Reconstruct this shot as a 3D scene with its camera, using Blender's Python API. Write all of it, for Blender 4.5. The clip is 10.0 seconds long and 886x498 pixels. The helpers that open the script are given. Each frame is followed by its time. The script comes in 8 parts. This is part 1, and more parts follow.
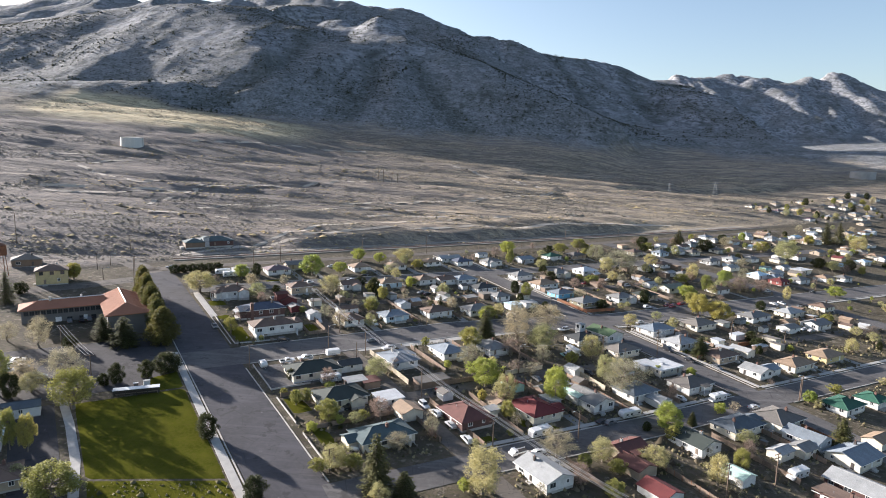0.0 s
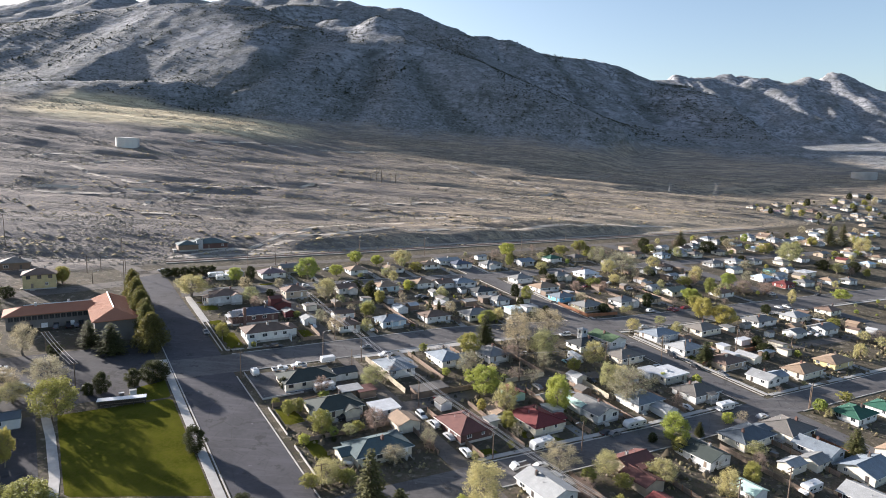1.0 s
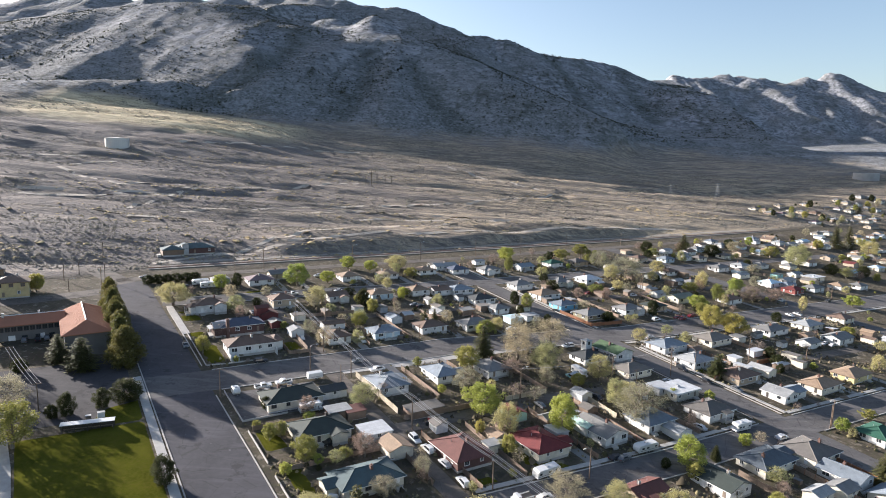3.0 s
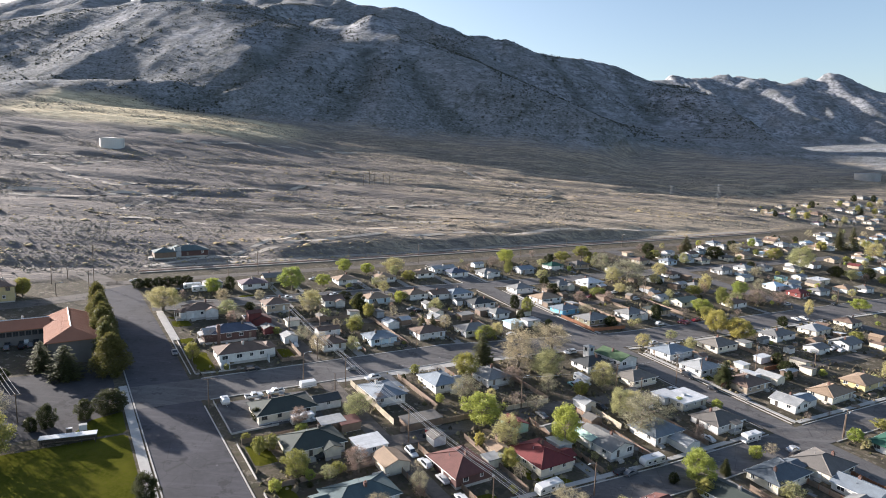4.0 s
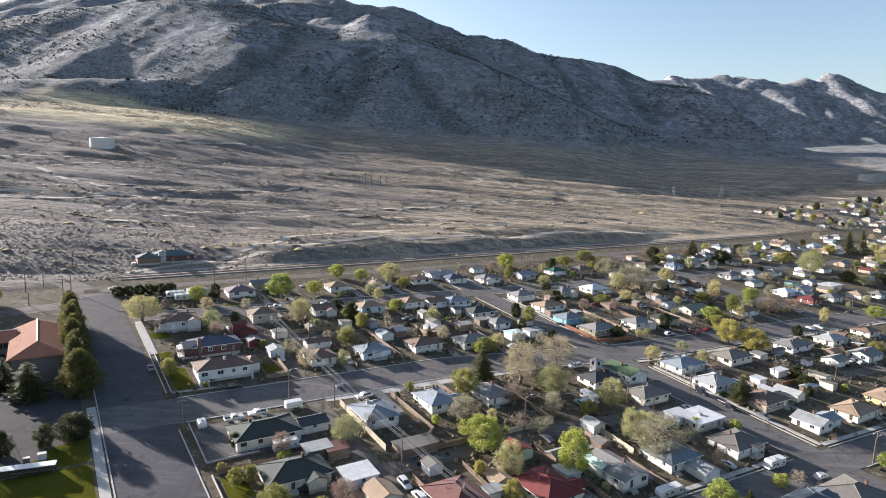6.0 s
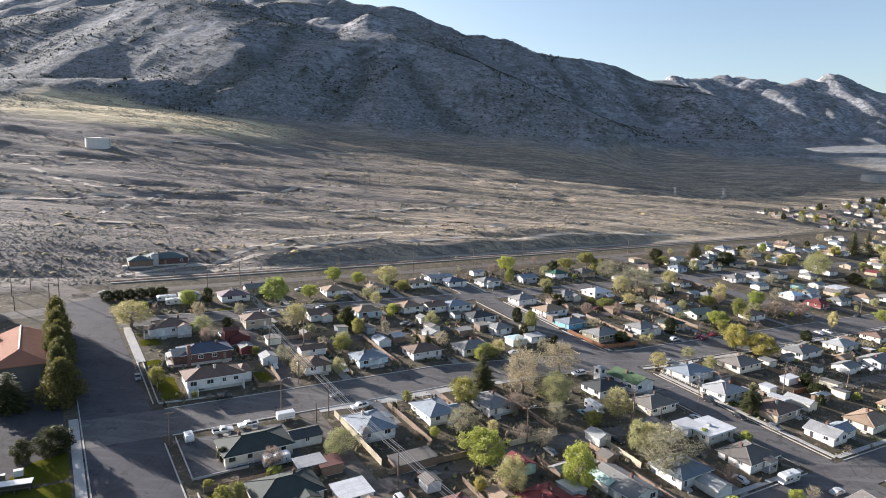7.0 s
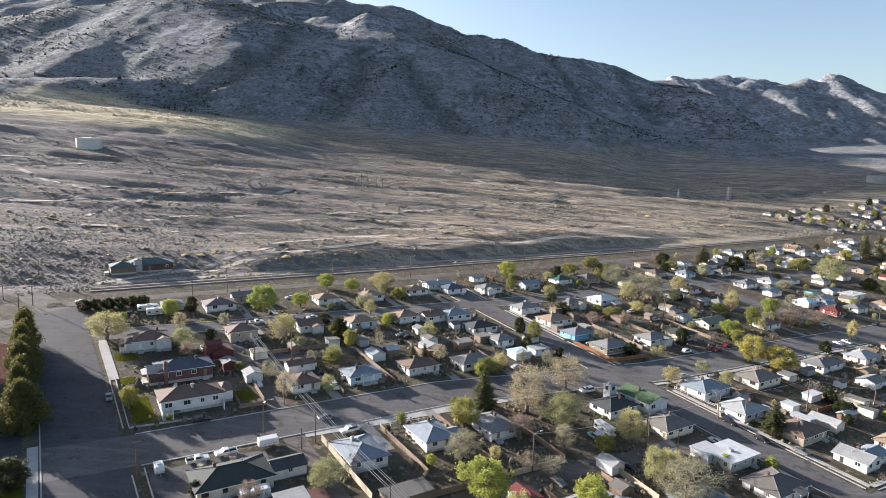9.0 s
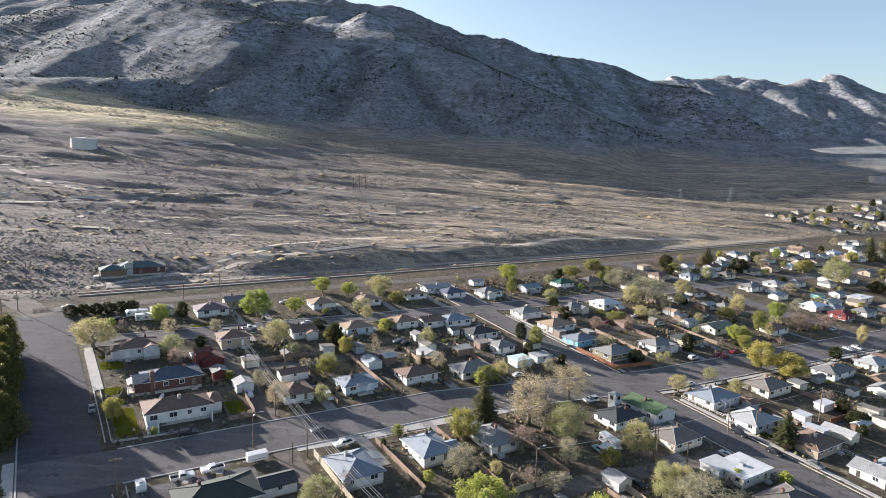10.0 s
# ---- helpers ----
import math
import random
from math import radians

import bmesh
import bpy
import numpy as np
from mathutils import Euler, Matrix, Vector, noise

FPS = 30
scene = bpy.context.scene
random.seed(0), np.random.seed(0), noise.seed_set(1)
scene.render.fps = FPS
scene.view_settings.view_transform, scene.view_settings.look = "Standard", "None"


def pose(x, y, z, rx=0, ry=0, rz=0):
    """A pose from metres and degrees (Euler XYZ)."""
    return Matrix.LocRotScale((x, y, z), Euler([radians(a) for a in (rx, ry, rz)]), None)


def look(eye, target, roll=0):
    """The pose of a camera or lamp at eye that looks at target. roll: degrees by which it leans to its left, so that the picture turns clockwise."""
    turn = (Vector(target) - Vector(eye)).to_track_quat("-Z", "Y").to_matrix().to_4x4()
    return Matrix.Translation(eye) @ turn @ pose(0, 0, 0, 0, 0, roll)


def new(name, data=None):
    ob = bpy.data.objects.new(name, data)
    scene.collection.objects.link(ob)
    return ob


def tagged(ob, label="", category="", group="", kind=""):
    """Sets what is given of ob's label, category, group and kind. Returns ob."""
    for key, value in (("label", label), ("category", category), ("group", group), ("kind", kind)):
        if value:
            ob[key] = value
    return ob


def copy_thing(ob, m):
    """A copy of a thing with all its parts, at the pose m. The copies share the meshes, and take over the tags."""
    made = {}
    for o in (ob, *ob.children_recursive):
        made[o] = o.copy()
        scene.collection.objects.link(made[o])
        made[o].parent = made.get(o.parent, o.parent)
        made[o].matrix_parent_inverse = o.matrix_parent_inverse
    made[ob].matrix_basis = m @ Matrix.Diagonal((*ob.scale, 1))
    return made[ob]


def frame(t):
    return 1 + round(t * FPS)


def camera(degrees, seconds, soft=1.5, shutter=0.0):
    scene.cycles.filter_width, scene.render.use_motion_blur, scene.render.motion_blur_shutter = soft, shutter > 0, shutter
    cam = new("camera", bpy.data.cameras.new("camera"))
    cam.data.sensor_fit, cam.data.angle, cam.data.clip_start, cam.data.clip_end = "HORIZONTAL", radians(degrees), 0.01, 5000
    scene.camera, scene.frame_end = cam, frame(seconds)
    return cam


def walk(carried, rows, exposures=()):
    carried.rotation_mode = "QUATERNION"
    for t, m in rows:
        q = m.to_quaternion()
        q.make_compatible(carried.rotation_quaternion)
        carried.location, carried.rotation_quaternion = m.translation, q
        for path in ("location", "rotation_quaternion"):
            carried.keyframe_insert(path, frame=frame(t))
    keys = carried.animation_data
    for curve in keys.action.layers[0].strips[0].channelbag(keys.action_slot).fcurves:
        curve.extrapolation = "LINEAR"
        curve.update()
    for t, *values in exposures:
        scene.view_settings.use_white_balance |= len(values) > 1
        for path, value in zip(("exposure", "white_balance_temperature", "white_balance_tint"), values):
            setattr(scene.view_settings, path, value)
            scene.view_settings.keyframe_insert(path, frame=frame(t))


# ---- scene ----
# camera
DEG = 70.957
cam = camera(DEG, 10.0, soft=0.95)
PATH = [
    (0.0, pose(-1.159, -39.824, 95.050, 81.6889, -1.4648, 0.7366)),
    (0.5, pose(-1.036, -35.980, 95.149, 81.7027, -1.4571, 0.6925)),
    (1.0, pose(-0.914, -32.098, 95.254, 81.7153, -1.4531, 0.6395)),
    (1.5, pose(-0.794, -28.182, 95.359, 81.7270, -1.4521, 0.5808)),
    (2.0, pose(-0.678, -24.234, 95.466, 81.7380, -1.4534, 0.5196)),
    (2.5, pose(-0.563, -20.256, 95.569, 81.7484, -1.4566, 0.4583)),
    (3.0, pose(-0.450, -16.252, 95.669, 81.7584, -1.4611, 0.3992)),
    (3.5, pose(-0.337, -12.221, 95.762, 81.7682, -1.4665, 0.3440)),
    (4.0, pose(-0.224, -8.167, 95.849, 81.7778, -1.4725, 0.2942)),
    (4.5, pose(-0.113, -4.093, 95.928, 81.7875, -1.4786, 0.2507)),
    (5.0, pose(0.000, 0.000, 96.000, 81.7972, -1.4847, 0.2140)),
    (5.5, pose(0.114, 4.110, 96.065, 81.8072, -1.4904, 0.1844)),
    (6.0, pose(0.230, 8.233, 96.122, 81.8175, -1.4955, 0.1615)),
    (6.5, pose(0.350, 12.370, 96.175, 81.8281, -1.5000, 0.1449)),
    (7.0, pose(0.474, 16.516, 96.223, 81.8392, -1.5038, 0.1334)),
    (7.5, pose(0.604, 20.670, 96.268, 81.8507, -1.5067, 0.1255)),
    (8.0, pose(0.738, 24.830, 96.313, 81.8628, -1.5089, 0.1195)),
    (8.5, pose(0.881, 28.994, 96.361, 81.8753, -1.5104, 0.1131)),
    (9.0, pose(1.032, 33.161, 96.415, 81.8885, -1.5112, 0.1037)),
    (9.5, pose(1.193, 37.326, 96.476, 81.9021, -1.5117, 0.0881)),
    (10.0, pose(1.364, 41.490, 96.552, 81.9164, -1.5119, 0.0629)),
]
walk(cam, PATH, [(0.0, 1.66, 6350, 13), (10.0, 1.66, 6350, 13)])

# ---- sky and sun ----
SUN_EL = radians(16.5)
SUN_AZ = radians(-58.4)          # bearing of the sun from +y, to the right positive
world = bpy.data.worlds.new("sky")
scene.world = world
world.use_nodes = True
wn = world.node_tree
wn.nodes.clear()
w_out = wn.nodes.new("ShaderNodeOutputWorld")
w_bg = wn.nodes.new("ShaderNodeBackground")
w_sky = wn.nodes.new("ShaderNodeTexSky")
w_sky.sky_type = "NISHITA"
w_sky.sun_disc = False
w_sky.sun_elevation = SUN_EL
w_sky.sun_rotation = SUN_AZ
w_sky.altitude = 600
w_sky.air_density = 1.0
w_sky.dust_density = 2.4
w_bg.inputs["Strength"].default_value = 0.071
wn.links.new(w_sky.outputs[0], w_bg.inputs[0])
wn.links.new(w_bg.outputs[0], w_out.inputs[0])
sun_dir = Vector((math.sin(SUN_AZ) * math.cos(SUN_EL), math.cos(SUN_AZ) * math.cos(SUN_EL), math.sin(SUN_EL)))
sun = new("sun", bpy.data.lights.new("sun", "SUN"))
sun.data.energy = 5.0
sun.data.angle = radians(0.5)
sun.data.color = (1.0, 0.935, 0.86)
sun.matrix_world = look(sun_dir * 500, (0, 0, 0))

# ---- materials ----
def nodes_of(name):
    m = bpy.data.materials.new(name)
    m.use_nodes = True
    nt = m.node_tree
    nt.nodes.clear()
    out = nt.nodes.new("ShaderNodeOutputMaterial")
    b = nt.nodes.new("ShaderNodeBsdfPrincipled")
    nt.links.new(b.outputs[0], out.inputs[0])
    return m, nt, b


def add(nt, kind, links=(), **values):
    n = nt.nodes.new(kind)
    for key, v in values.items():
        if key in n.inputs:
            n.inputs[key].default_value = v
        else:
            setattr(n, key, v)
    for src, socket in links:
        nt.links.new(src, n.inputs[socket])
    return n


def noise_tex(nt, vec, scale, detail=4, rough=0.55):
    n = nt.nodes.new("ShaderNodeTexNoise")
    n.inputs["Scale"].default_value = scale
    n.inputs["Detail"].default_value = detail
    n.inputs["Roughness"].default_value = rough
    nt.links.new(vec, n.inputs["Vector"])
    return n.outputs[0]


def ramp(nt, fac, *stops):
    n = nt.nodes.new("ShaderNodeValToRGB")
    while len(n.color_ramp.elements) < len(stops):
        n.color_ramp.elements.new(0.5)
    for e, (p, c) in zip(n.color_ramp.elements, stops):
        e.position = p
        e.color = (c, c, c, 1) if isinstance(c, (int, float)) else (*c, 1)
    nt.links.new(fac, n.inputs[0])
    return n.outputs[0]


def mix(nt, fac, a, b, blend="MIX"):
    n = nt.nodes.new("ShaderNodeMix")
    n.data_type = "RGBA"
    n.blend_type = blend
    for v, i in ((fac, 0), (a, 6), (b, 7)):
        if hasattr(v, "is_linked"):
            nt.links.new(v, n.inputs[i])
        elif i:
            n.inputs[i].default_value = (*v, 1)
        else:
            n.inputs[i].default_value = v
    return n.outputs[2]


def bump(nt, b, height, strength=0.4, distance=0.05):
    n = nt.nodes.new("ShaderNodeBump")
    n.inputs["Strength"].default_value = strength
    n.inputs["Distance"].default_value = distance
    nt.links.new(height, n.inputs["Height"])
    nt.links.new(n.outputs[0], b.inputs["Normal"])


def coords(nt, which="Object"):
    return nt.nodes.new("ShaderNodeTexCoord").outputs[which]


def plain(name, rgb, rough=0.7, metal=0.0, vary=0.25, scale=0.8, fine=12.0, bump_s=0.2, random_tone=0.0):
    """A worn surface: base colour with broad stains and fine grain."""
    m, nt, b = nodes_of(name)
    v = coords(nt)
    big = noise_tex(nt, v, scale, 5)
    small = noise_tex(nt, v, fine, 3)
    dark = tuple(c * (1 - vary) for c in rgb)
    light = tuple(min(1, c * (1 + vary * 0.7)) for c in rgb)
    c = mix(nt, ramp(nt, big, (0.3, 0.0), (0.7, 1.0)), dark, light)
    c = mix(nt, 0.35, c, mix(nt, small, dark, light))
    if random_tone:
        info = nt.nodes.new("ShaderNodeObjectInfo")
        f = ramp(nt, info.outputs["Random"], (0, 1 - random_tone), (1, 1 + random_tone))
        c = mix(nt, 1.0, c, f, "MULTIPLY")
    nt.links.new(c, b.inputs["Base Color"])
    b.inputs["Roughness"].default_value = rough
    b.inputs["Metallic"].default_value = metal
    if bump_s:
        bump(nt, b, small, bump_s, 0.02)
    return m


ROOFS = {
    "brown": (0.15, 0.10, 0.075), "navy": (0.06, 0.075, 0.11), "maroon": (0.11, 0.042, 0.035), "gray": (0.17, 0.17, 0.165),
    "palegray": (0.26, 0.268, 0.27), "bluegray": (0.175, 0.205, 0.235), "tan": (0.26, 0.185, 0.125), "plum": (0.15, 0.11, 0.12),
    "darkgreen": (0.03, 0.04, 0.035), "black": (0.045, 0.05, 0.052), "whitemetal": (0.46, 0.47, 0.48), "teal": (0.06, 0.09, 0.095),
    "redroof": (0.125, 0.02, 0.02), "mint": (0.42, 0.58, 0.52), "darkgray": (0.115, 0.105, 0.095), "graybrown": (0.165, 0.15, 0.132),
    "slate": (0.09, 0.11, 0.13), "graygreen": (0.16, 0.175, 0.14), "paleblue": (0.45, 0.58, 0.66), "greenroof": (0.018, 0.085, 0.055), "moss": (0.055, 0.10, 0.045),
}
WALLS = {
    "white": (0.68, 0.67, 0.645), "cream": (0.66, 0.61, 0.5), "tan": (0.42, 0.34, 0.25), "brick": (0.10, 0.048, 0.042), "darkred": (0.15, 0.03, 0.03),
    "paleblue": (0.5, 0.6, 0.66), "brightblue": (0.16, 0.42, 0.6), "olive": (0.24, 0.22, 0.14), "yellow": (0.58, 0.47, 0.24), "gray": (0.38, 0.39, 0.4),
    "wood": (0.2, 0.14, 0.1), "mint": (0.42, 0.6, 0.52), "redwall": (0.24, 0.05, 0.04), "teal": (0.25, 0.5, 0.5),
}


def roof_mat(name, rgb):
    """Asphalt shingles: courses across the slope by height, stains and single lighter tabs."""
    m, nt, b = nodes_of("roof_" + name)
    v = coords(nt)
    sep = add(nt, "ShaderNodeSeparateXYZ", [(v, 0)])
    wave = nt.nodes.new("ShaderNodeMath")
    wave.operation = "MULTIPLY"
    wave.inputs[1].default_value = 11.0
    nt.links.new(sep.outputs[2], wave.inputs[0])
    frac = nt.nodes.new("ShaderNodeMath")
    frac.operation = "FRACT"
    nt.links.new(wave.outputs[0], frac.inputs[0])
    big = noise_tex(nt, v, 0.5, 5)
    tab = noise_tex(nt, v, 5.0, 2)
    dark = tuple(c * 0.72 for c in rgb)
    light = tuple(min(1, c * 1.25) for c in rgb)
    c = mix(nt, ramp(nt, big, (0.3, 0.0), (0.72, 1.0)), dark, light)
    c = mix(nt, 0.4, c, mix(nt, ramp(nt, tab, (0.35, 0), (0.65, 1)), dark, light))
    c = mix(nt, ramp(nt, frac.outputs[0], (0.0, 0.35), (0.2, 0.0)), c, tuple(x * 0.5 for x in rgb))
    info = nt.nodes.new("ShaderNodeObjectInfo")
    c = mix(nt, 1.0, c, ramp(nt, info.outputs["Random"], (0, 0.86), (1, 1.12)), "MULTIPLY")
    nt.links.new(c, b.inputs["Base Color"])
    b.inputs["Roughness"].default_value = 0.85 if name != "whitemetal" else 0.5
    bump(nt, b, frac.outputs[0], 0.3, 0.03)
    return m


def wall_mat(name, rgb):
    """Painted lap siding, or brick courses for the red ones, weathered."""
    m, nt, b = nodes_of("wall_" + name)
    v = coords(nt)
    sep = add(nt, "ShaderNodeSeparateXYZ", [(v, 0)])
    k = nt.nodes.new("ShaderNodeMath")
    k.operation = "MULTIPLY"
    k.inputs[1].default_value = 5.0 if name != "brick" else 13.0
    nt.links.new(sep.outputs[2], k.inputs[0])
    fr = nt.nodes.new("ShaderNodeMath")
    fr.operation = "FRACT"
    nt.links.new(k.outputs[0], fr.inputs[0])
    big = noise_tex(nt, v, 0.7, 5)
    dark = tuple(c * 0.8 for c in rgb)
    c = mix(nt, ramp(nt, big, (0.35, 0.0), (0.6, 1.0)), dark, rgb)
    c = mix(nt, ramp(nt, fr.outputs[0], (0.0, 0.3), (0.15, 0.0)), c, tuple(x * 0.55 for x in rgb))
    info = nt.nodes.new("ShaderNodeObjectInfo")
    c = mix(nt, 1.0, c, ramp(nt, info.outputs["Random"], (0, 0.9), (1, 1.05)), "MULTIPLY")
    nt.links.new(c, b.inputs["Base Color"])
    b.inputs["Roughness"].default_value = 0.65
    bump(nt, b, fr.outputs[0], 0.25, 0.02)
    return m


ROOF = {k: roof_mat(k, c) for k, c in ROOFS.items()}
WALL = {k: wall_mat(k, c) for k, c in WALLS.items()}
CONCRETE = plain("concrete", (0.40, 0.38, 0.35), 0.85, vary=0.22, scale=0.6, fine=9)
TRIM = plain("trim_paint", (0.74, 0.73, 0.7), 0.5, vary=0.1)
DARKTRIM = plain("dark_paint", (0.07, 0.06, 0.055), 0.5, vary=0.2)
WOOD = plain("weathered_wood", (0.22, 0.17, 0.13), 0.8, vary=0.35, scale=1.5)
FENCEWOOD = plain("fence_wood", (0.26, 0.19, 0.14), 0.85, vary=0.35, scale=2, random_tone=0.25)
POLEWOOD = plain("pole_wood", (0.15, 0.105, 0.075), 0.85, vary=0.3, scale=1.2)
STEEL = plain("galvanised_steel", (0.45, 0.46, 0.47), 0.45, 0.7, vary=0.12)
RUST = plain("rusty_iron", (0.2, 0.09, 0.05), 0.8, 0.2, vary=0.35)
BRICKRED = plain("chimney_brick", (0.14, 0.08, 0.065), 0.85, vary=0.3, scale=3)
WHITEPAINT = plain("white_enamel", (0.64, 0.64, 0.63), 0.35, vary=0.06)
RUBBER = plain("rubber", (0.02, 0.02, 0.021), 0.8, vary=0.2)
WIREMAT = plain("wire", (0.42, 0.42, 0.42), 0.4, 0.8, vary=0.05)


def glass_mat():
    m, nt, b = nodes_of("window_glass")
    v = coords(nt)
    c = mix(nt, noise_tex(nt, v, 0.6, 2), (0.015, 0.02, 0.025), (0.06, 0.065, 0.07))
    nt.links.new(c, b.inputs["Base Color"])
    b.inputs["Roughness"].default_value = 0.08
    b.inputs["IOR"].default_value = 1.5
    return m


GLASS = glass_mat()

# ---- the lie of the land ----
# town grid: u runs along the cross streets, v along the main street towards the mountain
CU, SU = math.sin(radians(57)), math.cos(radians(57))
GRID_TURN = 31.5       # degrees that the houses are turned from the x axis


def xy(u, v):
    return CU * u - SU * v, SU * u + CU * v


def hash2(ix, iy, seed):
    h = (ix.astype(np.int64) * 374761393 + iy.astype(np.int64) * 668265263 + seed * 974634541) & 0x7FFFFFFF
    h = ((h ^ (h >> 13)) * 1274126177) & 0x7FFFFFFF
    h = h ^ (h >> 16)
    return (h & 0xFFFF) / 65535.0


def vnoise(x, y, seed=0):
    ix, iy = np.floor(x), np.floor(y)
    fx, fy = x - ix, y - iy
    fx, fy = fx * fx * fx * (fx * (fx * 6 - 15) + 10), fy * fy * fy * (fy * (fy * 6 - 15) + 10)
    a, b = hash2(ix, iy, seed), hash2(ix + 1, iy, seed)
    c, d = hash2(ix, iy + 1, seed), hash2(ix + 1, iy + 1, seed)
    return (a * (1 - fx) + b * fx) * (1 - fy) + (c * (1 - fx) + d * fx) * fy - 0.5


def fbm(x, y, seed=0, octaves=5, gain=0.5):
    s, k, a = 0.0, 1.0, 1.0
    for o in range(octaves):
        s = s + a * vnoise(x * k + 17.3 * o, y * k - 9.1 * o, seed + o)
        k *= 2.03
        a *= gain
    return s


def smooth(a, b, x):
    t = np.clip((x - a) / (b - a), 0, 1)
    return t * t * (3 - 2 * t)


RIDGES = {
    "skyline": (0.55, [(-1900, 2300, 560), (-1350, 2200, 590), (-892, 2100, 585), (-361, 2025, 566), (-270, 2002, 547), (-163, 1969, 521), (-84, 1935, 503), (-7, 1901, 462), (58, 1856, 430), (91, 1845, 432), (119, 1822, 413), (156, 1800, 414), (197, 1800, 397), (234, 1811, 378), (338, 1856, 379), (428, 1890, 371), (518, 1912, 361), (573, 1912, 331)]),
    "right_spur": (0.50, [(573, 1912, 331), (620, 1800, 277), (634, 1688, 253), (659, 1598, 213), (682, 1496, 164), (721, 1350, 123)]),
    "far_range": (0.46, [(525, 2600, 395), (830, 2700, 429), (1043, 2900, 486), (1192, 2950, 483), (1350, 2960, 504), (1541, 2970, 479), (1697, 2970, 494), (1774, 2970, 506), (1863, 2960, 474), (2028, 2950, 418), (2345, 2900, 326), (2871, 2900, 263)]),
    "far_spur_a": (0.60, [(1043, 2900, 486), (1011, 2600, 352), (943, 2250, 229)]),
    "far_spur_c": (0.70, [(1730, 2750, 348), (1613, 2500, 271), (1499, 2250, 194)]),
}


